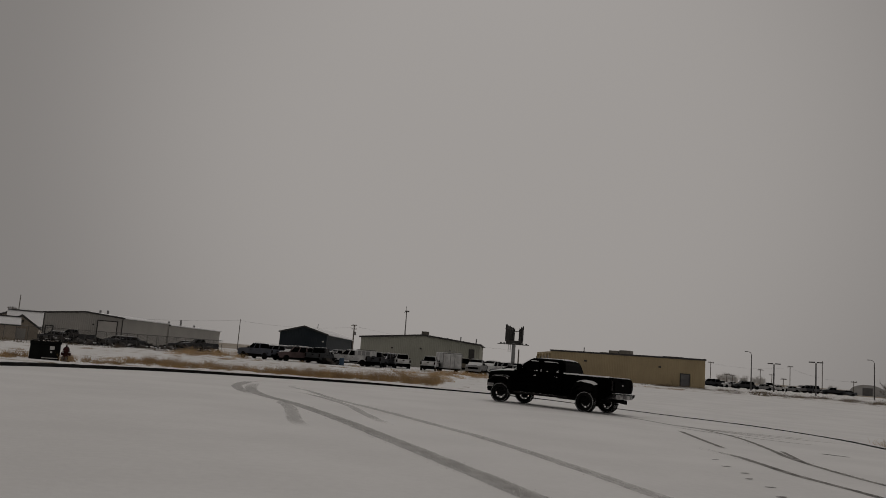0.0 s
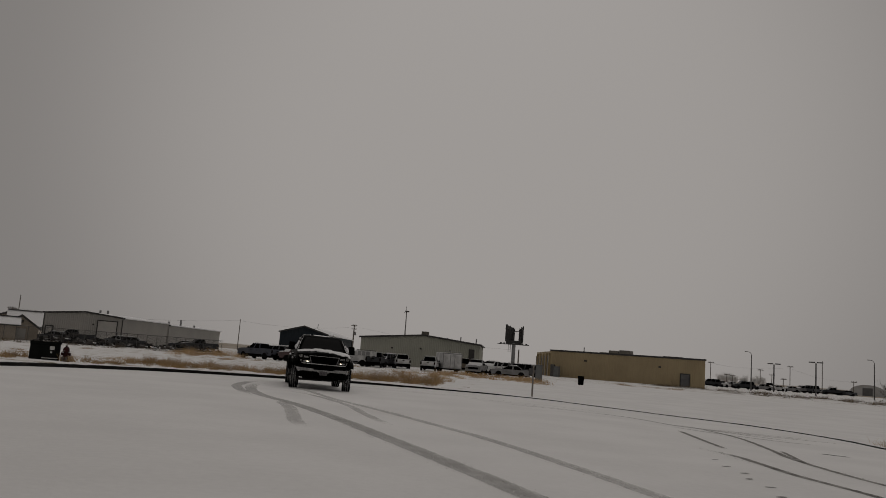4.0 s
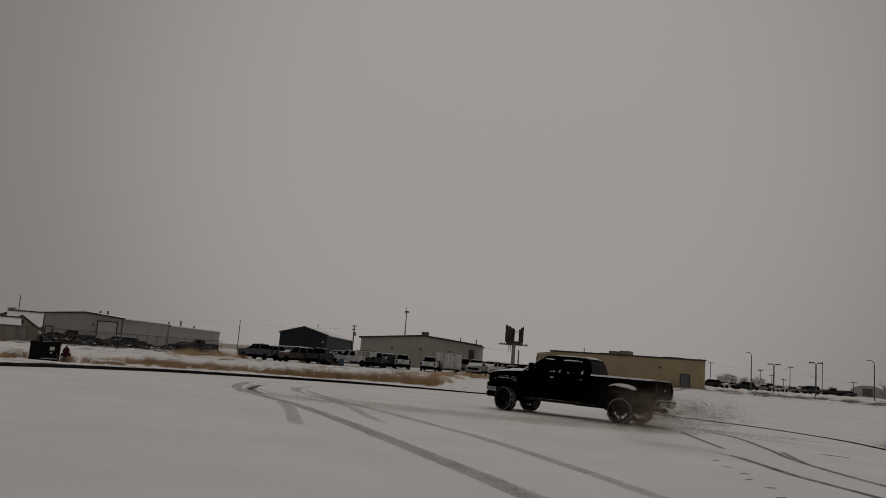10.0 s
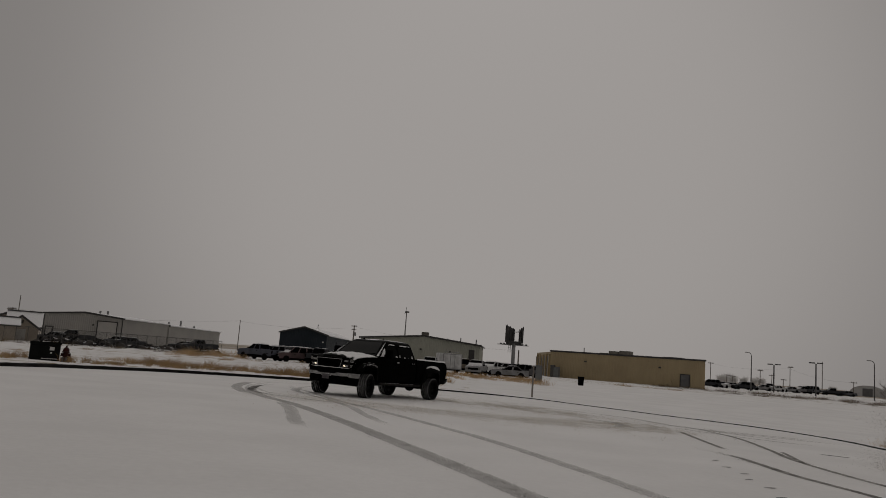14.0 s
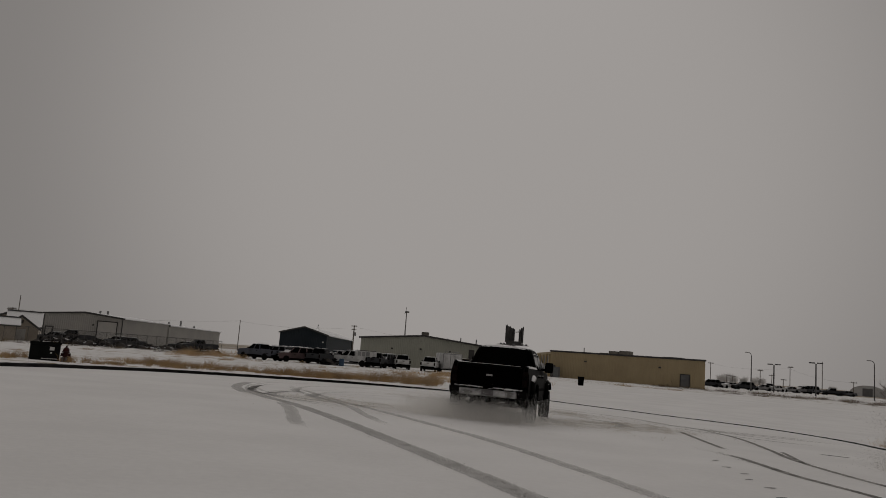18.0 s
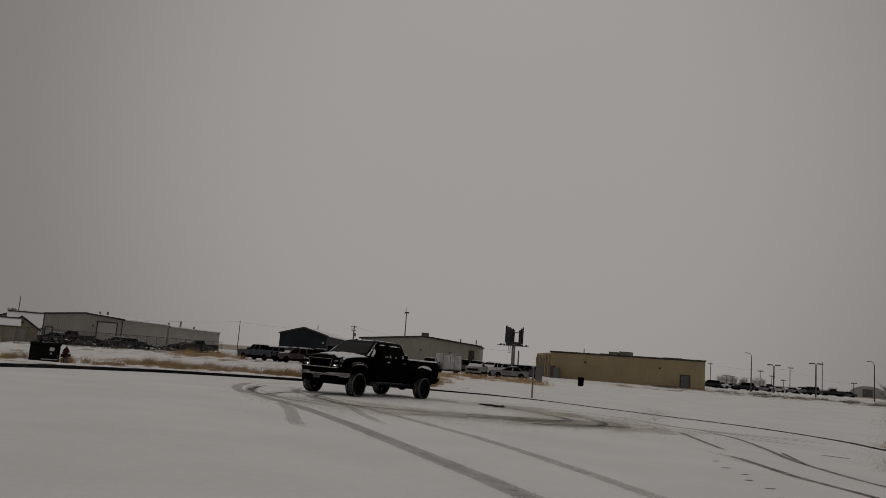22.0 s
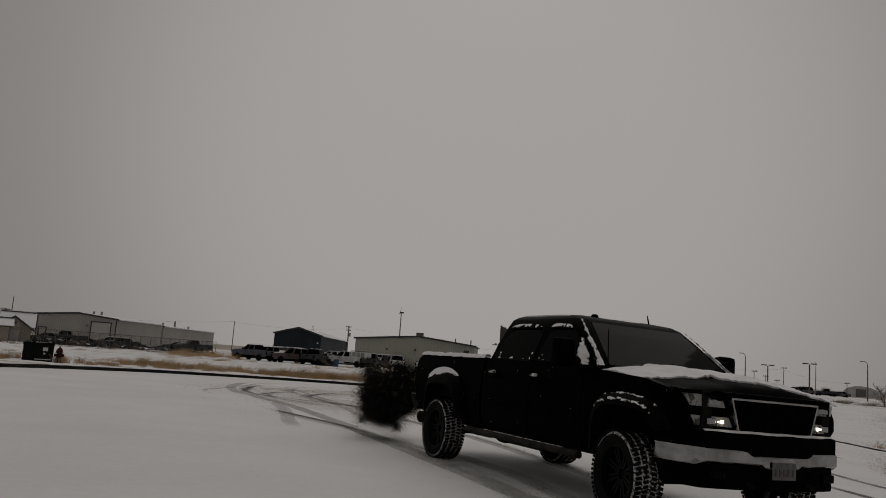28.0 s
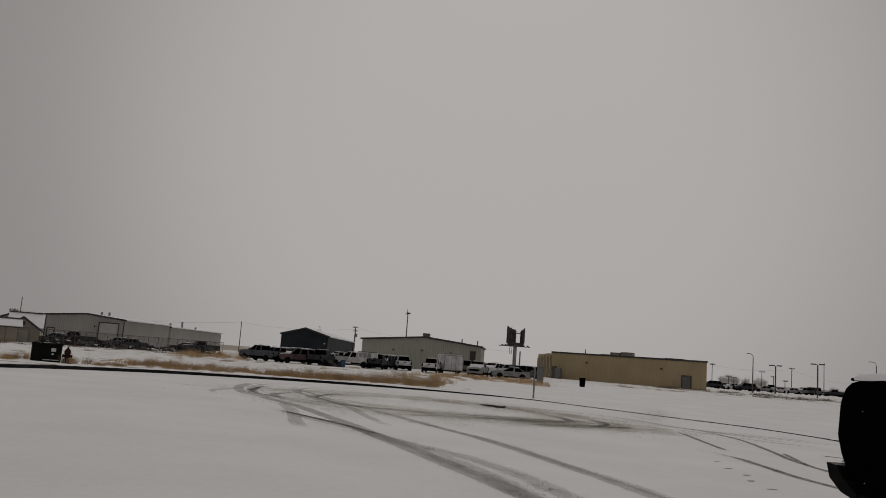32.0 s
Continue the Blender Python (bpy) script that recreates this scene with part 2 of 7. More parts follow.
TRIM_BLACK = material("black_trim_plastic", (0.0009, 0.0009, 0.0009), 0.7, 0, (0.003, 0.003, 0.003), 8.0, 0.5, 60.0, spec=0.008)
CHASSIS = material("dirty_underbody_steel", (0.005, 0.005, 0.005), 0.8, 0, (0.014, 0.013, 0.012), 5.0, 0.5, 40.0, spec=0.05)
LENS = material("headlamp_lens", (0.24, 0.237, 0.225), 0.12, 0, (0.03, 0.03, 0.029), 9.0, 0.5, 30.0, spread=(0.50, 0.58))
LENS_RED = clear_glass("tail_lamp_lens", (0.004, 0.0006, 0.0006), 0.35, 0.06)
LAMP_GLOW = glowing("lit_lamp", (1.0, 0.86, 0.62), 3.0)
PACKED = material("snow_in_tread", (0.50, 0.50, 0.50), 0.85, 0, (0.008, 0.008, 0.008), 48.0, 0.6, 130.0, spread=(0.47, 0.57), spec=0.1)
STEP_METAL = material("snow_dusted_step_tube", (0.008, 0.0075, 0.007), 0.7, 0, (0.03, 0.028, 0.026), 5.0, 0.5, 50.0, spec=0.1)
DULL_CHROME = material("grimy_chrome", (0.50, 0.50, 0.50), 0.3, 1.0, (0.16, 0.158, 0.155), 5.0, 0.5, 40.0)
RIME = material("patchy_rime", (0.70, 0.70, 0.70), 0.8, 0, (0.01, 0.01, 0.01), 14.0, 0.5, 70.0, 0.4, 60.0, spread=(0.47, 0.58), spec=0.1)
GRIT = material("dirty_grit", (0.33, 0.285, 0.22), 0.9, 0, (0.50, 0.45, 0.38), 6.0, 0.5, 50.0, spec=0.1)
POST_WOOD = material("pale_post_wood", (0.27, 0.24, 0.21), 0.8, 0, (0.2, 0.18, 0.16), 6.0, 0.5, 50.0)
PLATE = material("plate_face", (0.13, 0.125, 0.125), 0.5, 0, (0.06, 0.055, 0.06), 20.0, 0.5, 90.0)
PLATE_BAR = material("plate_bar", (0.03, 0.02, 0.025), 0.5, 0, (0.1, 0.08, 0.1), 20.0, 0.5, 90.0)
SOOT = see_through(material("soot_flecks", (0.010, 0.009, 0.008), 0.95, 0, (0.02, 0.018, 0.016), 1.0, 0.5, 10.0, spec=0.05), 0.55)
SOOT_THIN = see_through(material("thin_brown_smoke_flecks", (0.27, 0.225, 0.17), 0.95, 0, (0.36, 0.30, 0.235), 1.0, 0.5, 10.0, spec=0.05), 0.82)
# a white flake's shaded look, put into the colour as grey
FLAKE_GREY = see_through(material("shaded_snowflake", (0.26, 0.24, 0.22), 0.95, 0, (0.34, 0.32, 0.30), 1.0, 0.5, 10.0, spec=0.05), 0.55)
SPRAY = material("flung_snow", (0.93, 0.92, 0.90), 0.85, 0, (0.86, 0.84, 0.81), 1.0, 0.5, 10.0, spec=0.1)
_nt = SPRAY.node_tree
_mix, _lit = _nt.nodes.new("ShaderNodeMixShader"), _nt.nodes.new("ShaderNodeBsdfTranslucent")
_lit.inputs["Color"].default_value = (0.92, 0.91, 0.89, 1)
_nt.links.new(_nt.nodes["Principled BSDF"].outputs["BSDF"], _mix.inputs[1])
_nt.links.new(_lit.outputs["BSDF"], _mix.inputs[2])
_nt.links.new(_mix.outputs["Shader"], _nt.nodes["Material Output"].inputs["Surface"])
BLUE_PLASTIC = material("blue_plastic", (0.012, 0.04, 0.085), 0.5, 0, (0.02, 0.055, 0.1), 4.0, 0.5, 40.0)
JUNK = material("rusty_scrap", (0.03, 0.026, 0.022), 0.8, 0, (0.08, 0.068, 0.06), 1.5, 0.5, 10.0)


def paint(name, c):
    return material(name, tuple(v * 0.78 for v in c), 0.5, 0.0, tuple(v * 0.5 for v in c), 1.3, 0.5, 12.0, spec=0.2)


PAINTS = {k: paint(k + "_car_paint", c) for k, c in dict(silver=(0.40, 0.40, 0.40), white=(0.85, 0.85, 0.84), dark=(0.05, 0.053, 0.058), grey=(0.14, 0.145, 0.155), red=(0.17, 0.12, 0.12), blue=(0.12, 0.13, 0.16), green=(0.03, 0.036, 0.034), tan=(0.2, 0.17, 0.13)).items()}


# ---- mesh helpers ----
def thing(name, x=0.0, y=0.0, z=0.0, turn=0.0, label="", category="", group="", kind=""):
    ob = new(name)
    ob.empty_display_size = 0.2
    ob.matrix_world = pose(x, y, z, 0, 0, turn)
    return tagged(ob, label, category, group, kind)


def part(name, bm, mat, parent=None, label="", smooth=False):
    """Links a bmesh as one mesh object under a thing or a part."""
    me = bpy.data.meshes.new(name)
    bmesh.ops.recalc_face_normals(bm, faces=bm.faces)
    bm.to_mesh(me)
    bm.free()
    me.materials.append(mat)
    if smooth:
        me.shade_smooth()
        me.set_sharp_from_angle(angle=radians(38))
    ob = new(name, me)
    ob.parent = parent
    return tagged(ob, label)


def again(ob, m, parent=None):
    """The same mesh once more, at the pose m under parent."""
    o = new(ob.name.split(".")[0], ob.data)
    o.parent = parent if parent is not None else ob.parent
    o.matrix_basis = m
    if "label" in ob:
        o["label"] = ob["label"]
    return o


def box(bm, x, y, z, sx, sy, sz, turn=0.0, bevel=0.0):
    """A box centred on x, y with its foot at z."""
    made = bmesh.ops.create_cube(bm, size=1, matrix=Matrix.Translation((x, y, z + sz / 2)) @ Matrix.Rotation(turn, 4, "Z") @ Matrix.Diagonal((sx, sy, sz, 1)))
    if bevel:
        edges = {e for v in made["verts"] for e in v.link_edges}
        bmesh.ops.bevel(bm, geom=list(edges), offset=bevel, segments=2, affect="EDGES", profile=0.6)
    return bm


def rod(bm, a, b, r0, r1=None, seg=8):
    """A tapered rod from a to b."""
    a, b = Vector(a), Vector(b)
    m = Matrix.Translation((a + b) / 2) @ (b - a).to_track_quat("Z", "Y").to_matrix().to_4x4()
    bmesh.ops.create_cone(bm, cap_ends=True, segments=seg, radius1=r0, radius2=r0 if r1 is None else r1, depth=(b - a).length, matrix=m)
    return bm


def lathe(bm, profile, seg=24, m=None):
    """A ring of faces from a profile of (radius, height), about z, carried by m."""
    m = m or Matrix()
    rings = [[bm.verts.new(m @ Vector((r * math.cos(2 * math.pi * k / seg), r * math.sin(2 * math.pi * k / seg), z))) for k in range(seg)] for r, z in profile]
    for lo, hi in zip(rings, rings[1:]):
        for k in range(seg):
            bm.faces.new((lo[k], lo[(k + 1) % seg], hi[(k + 1) % seg], hi[k]))
    for ring in (rings[0], rings[-1]):
        bm.faces.new(ring)
    return bm


def prism(bm, outline, a, b, place):
    """A slab between the depths a and b over a flat outline; place(u, v, depth) gives the point."""
    lo, hi = ([bm.verts.new(place(u, v, d)) for u, v in outline] for d in (a, b))
    bm.faces.new(lo)
    bm.faces.new(hi[::-1])
    n = len(outline)
    for k in range(n):
        bm.faces.new((lo[k], lo[(k + 1) % n], hi[(k + 1) % n], hi[k]))
    return bm


def sheet(bm, rows):
    """A surface through a grid of points."""
    grid = [[bm.verts.new(p) for p in row] for row in rows]
    for r0, r1 in zip(grid, grid[1:]):
        for k in range(len(r0) - 1):
            bm.faces.new((r0[k], r0[k + 1], r1[k + 1], r1[k]))
    return grid


def at_bearing(degrees, distance):
    """A spot on the plan: degrees to the right of straight ahead, metres from the camera."""
    return distance * math.sin(radians(degrees)), distance * math.cos(radians(degrees))

# ---- the ground: a dead-end street under snow, its kerb, and the fields round it ----
LOT = pose(-0.022, -0.012, 0.0, -0.572, 1.058, 0.148)   # the paved surface falls away a little to the right and ahead
HUB = (0.0, 24.0)
KERB_LINE = [(-14.5, -30), (-14.4, 5), (-13.9, 17), (-13.06, 24.1), (-11.7, 29.1), (-8.9, 34.3), (-6.6, 36.9), (-3.85, 39.6), (0.5, 42.2), (3.6, 43.2), (5.9, 42.6), (7.7, 39.6), (10.4, 35.9), (13.0, 32.6), (13.9, 28.6), (13.4, 23.8), (13.6, 15), (14, 5), (14, -30)]


def paved(x, y):
    return -(0.018435 * x + 0.010036 * y)


_pol = sorted((math.atan2(x - HUB[0], y - HUB[1]), math.hypot(x - HUB[0], y - HUB[1])) for x, y in KERB_LINE)
_ang = np.array([a for a, _ in _pol])
_rad = np.array([r for _, r in _pol])


_table = [float(np.mean([np.interp(-math.pi + 2 * math.pi * k / 1440 + d, _ang, _rad, period=2 * math.pi) for d in (-0.06, -0.03, 0, 0.03, 0.06)])) for k in range(1440)]


def kerb_radius(a):
    """The kerb's distance from the hub, by the angle from straight ahead."""
    u = (a + math.pi) / (2 * math.pi) * 1440
    k = int(math.floor(u))
    return _table[k % 1440] + (_table[(k + 1) % 1440] - _table[k % 1440]) * (u - k)


def kerb_height(a):
    return 0.11 - 0.085 * min(1.0, max(0.0, (a + 0.25) / 0.6))


def land(x, y):
    """The height of the land outside the kerb."""
    a, r = math.atan2(x - HUB[0], y - HUB[1]), math.hypot(x, y)
    w = min(1.0, max(0.0, (r - 40) / 45))
    w = w * w * (3 - 2 * w)
    bumps = 0.05 * noise.noise((x * 0.25, y * 0.25, 0)) if r < 150 else 0.0
    return (1 - w) * (paved(x, y) + kerb_height(a)) + w * -0.42 + bumps


def build_ground():
    bm = bmesh.new()
    n = 288
    angles = [-math.pi + 2 * math.pi * k / n for k in range(n)]
    inner = [0.03, 0.15, 0.3, 0.45, 0.6, 0.75, 0.88, 1.0]
    outer = [0.12, 0.5, 1, 1.6, 2.4, 3.4, 4.6, 6, 8, 10, 13, 17, 22, 28, 36, 46, 60, 80, 110, 150, 210, 320, 520, 900, 1700, 3500]
    rings, kinds = [], []
    for s in inner:
        ring = []
        for a in angles:
            r = kerb_radius(a) * s
            x, y = HUB[0] + r * math.sin(a), HUB[1] + r * math.cos(a)
            ring.append(bm.verts.new((x, y, paved(x, y))))
        rings.append(ring)
        kinds.append(0)
    for k, o in enumerate(outer):
        ring = []
        for a in angles:
            r = kerb_radius(a) + o
            x, y = HUB[0] + r * math.sin(a), HUB[1] + r * math.cos(a)
            ring.append(bm.verts.new((x, y, land(x, y) + (0.0 if k else 0.004))))
        rings.append(ring)
        kinds.append(1 if o < 250 else 2)
    clean = [i for i, o in enumerate(outer) if o <= 60]
    for i, (lo, hi) in enumerate(zip(rings, rings[1:])):
        for k in range(n):
            f = bm.faces.new((lo[k], lo[(k + 1) % n], hi[(k + 1) % n], hi[k]))
            f.material_index = kinds[i + 1]
            if angles[k] > -0.02 + 0.10 * (k % 2) and (i + 1 - len(inner)) in clean:   # the right-hand verge lies under unbroken snow
                f.material_index = 0
            f.smooth = True
    bm.faces.new(rings[0])
    bmesh.ops.recalc_face_normals(bm, faces=bm.faces)
    me = bpy.data.meshes.new("ground")
    bm.to_mesh(me)
    bm.free()
    for m in (SNOW, FIELD, FAR_FIELD):
        me.materials.append(m)
    return tagged(new("ground", me), "snow-covered street and fields with dry straw showing through", "ground", kind="structure")


build_ground()


def build_kerb():
    bm = bmesh.new()
    rows = []
    for k in range(241):
        a = -2.2 + 4.4 * k / 240
        r, hgt = kerb_radius(a), kerb_height(a)
        hgt *= 1 + (0.12 + 0.5 * min(1.0, max(0.0, a + 0.1))) * noise.noise((a * 40, 0.3, 0))
        row = []
        for dr, dz in ((-0.02, -0.02), (0.0, hgt * 0.8), (0.02, hgt), (0.10, hgt + 0.006), (0.14, -0.02)):
            x, y = HUB[0] + (r + dr) * math.sin(a), HUB[1] + (r + dr) * math.cos(a)
            row.append((x, y, paved(x, y) + dz))
        rows.append(row)
    sheet(bm, rows)
    tagged(part("kerb", bm, KERB), "dark wet concrete kerb edging the snowy street", "kerb", kind="structure")


build_kerb()


def track(name, points, width, mat, label, lift=0.004, ragged=0.3, edge=0.8, tip=None):
    """A tyre's trace along points of the plan, laid on the paved snow."""
    pts = [Vector((x, y)) for x, y in points]
    fine = []
    for i in range(len(pts) - 1):
        p0, p1, p2, p3 = pts[max(i - 1, 0)], pts[i], pts[i + 1], pts[min(i + 2, len(pts) - 1)]
        steps = max(2, int((p2 - p1).length / 0.22))
        for k in range(steps):
            t = k / steps
            fine.append(0.5 * ((2 * p1) + (p2 - p0) * t + (2 * p0 - 5 * p1 + 4 * p2 - p3) * t * t + (3 * p1 - p0 - 3 * p2 + p3) * t ** 3))
    fine.append(pts[-1])
    bm = bmesh.new()
    layer = bm.verts.layers.float.new("wear")
    rows, wears = [], []
    for i, p in enumerate(fine):
        d = (fine[min(i + 1, len(fine) - 1)] - fine[max(i - 1, 0)])
        d = d.normalized() if d.length else Vector((0, 1))
        side = Vector((-d.y, d.x))
        end = min(1.0, 5 * i / len(fine), 5 * (len(fine) - 1 - i) / len(fine))
        swell = 1.0 if tip is None else 0.5 + 0.6 * math.exp(-((p - Vector(tip)).length / 1.6) ** 2)
        row = []
        for u in (-1, -0.7, 0, 0.7, 1):
            w = width * swell * (0.85 + ragged * 0.5 * noise.noise((p.x * 1.7, p.y * 1.7, u * 3)))
            q = p + side * u * w
            row.append((q.x, q.y, paved(q.x, q.y) + lift))
            wears.append((1.0, edge, 0.0)[int(round(abs(u) * 1.7))] * end * min(1.0, 0.35 + 0.65 * swell))
        rows.append(row)
    for v, k in zip((v for r in sheet(bm, rows) for v in r), wears):
        v[layer] = k
    return tagged(part(name, bm, mat), label, "tyre track", "tyre tracks in the snow")


def crumbs(points, width, count, seed, size=0.010):
    """Loose slush thrown up along a tyre's way: many small dark lumps."""
    rng = random.Random(seed)
    ends = [Vector((x, y)) for x, y in points]
    reach = [0.0]
    for a, b in zip(ends, ends[1:]):
        reach.append(reach[-1] + (b - a).length)
    verts, faces = [], []
    for _ in range(count):
        at = rng.random() ** 0.8 * reach[-1]
        k = max(i for i in range(len(ends) - 1) if reach[i] <= at)
        d = (ends[k + 1] - ends[k]).normalized()
        p = ends[k] + d * (at - reach[k]) + Vector((-d.y, d.x)) * rng.gauss(0, 0.45) * width
        if noise.noise((p.x * 3, p.y * 3, seed)) < rng.uniform(-0.5, 0.5):
            continue
        r = size * (0.3 + 1.0 * rng.random() ** 3)
        n, z = len(verts), paved(p.x, p.y) + 0.004
        verts += [(p.x - r, p.y - r, z), (p.x + r, p.y - r * 0.6, z), (p.x, p.y + r * 1.4, z), (p.x, p.y, z + r * 0.7)]
        faces += [(n, n + 1, n + 3), (n + 1, n + 2, n + 3), (n + 2, n, n + 3)]
    me = bpy.data.meshes.new("slush_crumbs")
    me.from_pydata(verts, [], faces)
    me.materials.append(SLUSH_CRUMB)
    return tagged(new("slush_crumbs", me), "crumbs of grey slush along a tyre track", "slush", kind="stuff")


OLD = "faint tyre track pressed into the snow of the street"
track("tyre_track", [(-6.36, 30.5), (-6.15, 27.6), (-5.39, 24.0), (-4.43, 21.4), (-3.32, 19.4), (-1.78, 15.8), (-0.5, 12.4), (0.21, 10.5), (0.74, 9.07), (1.1, 8.0), (1.6, 6.2), (2.2, 3)], 0.26, TRACK_FAINT, OLD)
track("tyre_track", [(-6.52, 30.9), (-6.78, 29.6), (-6.33, 26.0), (-5.48, 23.2), (-4.63, 21.3)], 0.24, TRACK_FAINT, OLD, 0.005)
track("tyre_track", [(-4.88, 31.9), (-5.22, 30.5), (-4.91, 28.3), (-4.14, 26.8), (-2.84, 23.2), (-1.64, 20.7), (-0.53, 18.2), (0.27, 16.3), (0.94, 14.7), (1.67, 12.4), (2.18, 10.6), (2.54, 9.2), (3.1, 7), (3.7, 4)], 0.20, TRACK_THIN, OLD, 0.005)
track("tyre_track", [(-3.85, 20.3), (-3.1, 17.7), (-2.59, 15.3), (-2.25, 13.9), (-1.9, 13.3)], 0.21, TRACK_THIN, OLD, 0.006)
track("tyre_track", [(-5.06, 25.7), (-3.78, 24.5), (-2.25, 21.0), (-1.39, 17.7), (-0.77, 15.6), (-0.31, 14.9)], 0.17, TRACK_THIN, OLD, 0.006)
track("tyre_track", [(5.75, 17.4), (6.05, 16.0), (6.01, 14.5), (5.95, 13.2), (6.01, 12.4), (6.1, 11.6), (6.2, 10.5), (6.5, 8), (6.7, 5)], 0.13, TRACK_BOLD, OLD)
track("tyre_track", [(7.33, 23.7), (6.85, 20.3), (6.5, 17.5)], 0.11, TRACK_BOLD, OLD)
track("tyre_track", [(8.39, 28.5), (8.73, 25.4), (8.7, 22.6), (8.04, 19.1), (7.5, 16.7), (7.3, 15.0), (7.23, 13.7), (7.24, 12.7), (7.4, 9), (7.6, 6)], 0.11, TRACK_BOLD, OLD)
track("tyre_track", [(8.2, 18.8), (7.6, 16.6), (7.25, 15.3)], 0.08, TRACK_BOLD, OLD, 0.006)
track("tyre_track", [(2.0, 31.5), (4.6, 31.4), (7.1, 30.0), (8.1, 26.9), (9.3, 25.2), (10.4, 23.9), (11.6, 23.3)], 0.10, TRACK_BOLD, OLD, 0.005)
track("tyre_track", [(7.4, 27.4), (8.9, 25.9), (10.4, 25.2), (12.8, 24.6)], 0.08, TRACK_BOLD, OLD, 0.006)
track("tyre_track", [(7.6, 25.6), (8.6, 24.0), (9.9, 22.8), (11.0, 22.6)], 0.08, TRACK_BOLD, OLD, 0.007)
track("tyre_track", [(7.9, 26.5), (9.4, 26.0), (11.0, 25.8), (12.5, 25.6)], 0.07, TRACK_BOLD, OLD, 0.007)
track("tyre_track", [(9.25, 19.15), (9.58, 18.95), (9.95, 18.75)], 0.16, TRACK_DARK, OLD)
crumbs([(-4.43, 21.4), (-3.32, 19.4), (-1.78, 15.8), (-0.5, 12.4), (0.21, 10.5), (0.74, 9.07), (1.1, 8.0), (1.6, 6.2)], 0.24, 2600, 1)
crumbs([(-1.64, 20.7), (0.27, 16.3), (1.67, 12.4), (2.54, 9.2), (3.1, 7)], 0.18, 700, 2, 0.010)
crumbs([(5.75, 17.4), (6.01, 14.5), (6.01, 12.4), (6.2, 10.5), (6.5, 8)], 0.14, 900, 3)
crumbs([(8.73, 25.4), (8.04, 19.1), (7.3, 15.0), (7.24, 12.7), (7.4, 9)], 0.14, 900, 4)
for k, (x, y) in enumerate([(4.98, 13.46), (4.95, 12.6), (4.7, 11.8), (4.66, 10.97), (4.39, 10.0), (5.2, 14.6), (4.4, 9.2)]):
    bm = bmesh.new()
    bmesh.ops.create_circle(bm, cap_ends=True, segments=10, radius=0.5, matrix=Matrix.Translation((x, y, paved(x, y) + 0.005)) @ Matrix.Rotation(0.25 + 0.2 * (k % 3), 4, "Z") @ Matrix.Diagonal((0.19, 0.075, 1, 1)))
    tagged(part("footprint", bm, PRINT), "shoe print pressed into the snow", "footprint", "shoe prints in the snow")


# ---- buildings ----
def shed(name, left, right, depth, eave, ridge, wall, label, ridge_at=0.5, ground=-0.5, snowy=True, skew=0.0):
    """A steel building: its gable front runs from left to right on the plan; it reaches depth metres back. Returns it, and its front's length."""
    (x0, y0), (x1, y1) = left, right
    w, turn = math.hypot(x1 - x0, y1 - y0), math.degrees(math.atan2(y1 - y0, x1 - x0))
    ob = thing(name, x0, y0, ground, turn, label, "building")
    rx, t = w * ridge_at, 0.25
    gable = [(0, 0), (w, 0), (w, eave), (rx, ridge), (0, eave)]
    part("front_wall", prism(bmesh.new(), gable, 0, t, lambda u, v, d: (u, d, v)), wall, ob)
    part("back_wall", prism(bmesh.new(), gable, depth - t, depth, lambda u, v, d: (u + skew, d, v)), wall, ob)
    for u in (0, w - t):
        part("side_wall", prism(bmesh.new(), [(0, t + 0.003), (skew * 0.98, depth - t - 0.003), (t + skew * 0.98, depth - t - 0.003), (t, t + 0.003)], 0, eave - 0.02, lambda a, b, d, u=u: (u + a, b, d)), wall, ob)
    for ua, za, ub, zb in ((-0.3, eave - 0.3 * (ridge - eave) / max(rx, 0.1), rx, ridge), (w + 0.3, eave - 0.3 * (ridge - eave) / max(w - rx, 0.1), rx, ridge)):
        bm = prism(bmesh.new(), [(ua, za + 0.03), (ub, zb + 0.03), (ub, zb + 0.2), (ua, za + 0.2)], -0.25, depth + 0.25, lambda u, v, d: (u + skew * min(max(d / depth, 0), 1), d, v))
        part("roof", bm, SNOW_CLEAN if snowy else ROOF_TRIM, ob)
        bm = prism(bmesh.new(), [(ua, za - 0.05), (ub, zb - 0.05), (ub, zb + 0.22), (ua, za + 0.22)], -0.36, -0.26, lambda u, v, d: (u, d, v))
        part("rake_trim", bm, ROOF_TRIM, ob)
    return ob, w


def panel_on_front(ob, name, u, z, w, h, mat, frame_mat=None, out=0.06):
    """A door or panel set into a building's front wall, u along it."""
    p = part(name, box(bmesh.new(), u, -out / 2 - 0.004, z, w, out, h), mat, ob)
    if frame_mat:
        bm = bmesh.new()
        for du in (-w / 2 - 0.08, w / 2 + 0.08):
            box(bm, u + du, -0.075, z, 0.16, 0.14, h + 0.16)
        box(bm, u, -0.075, z + h + 0.003, w - 0.003, 0.14, 0.16)
        part("door_frame", bm, frame_mat, p)
    return p


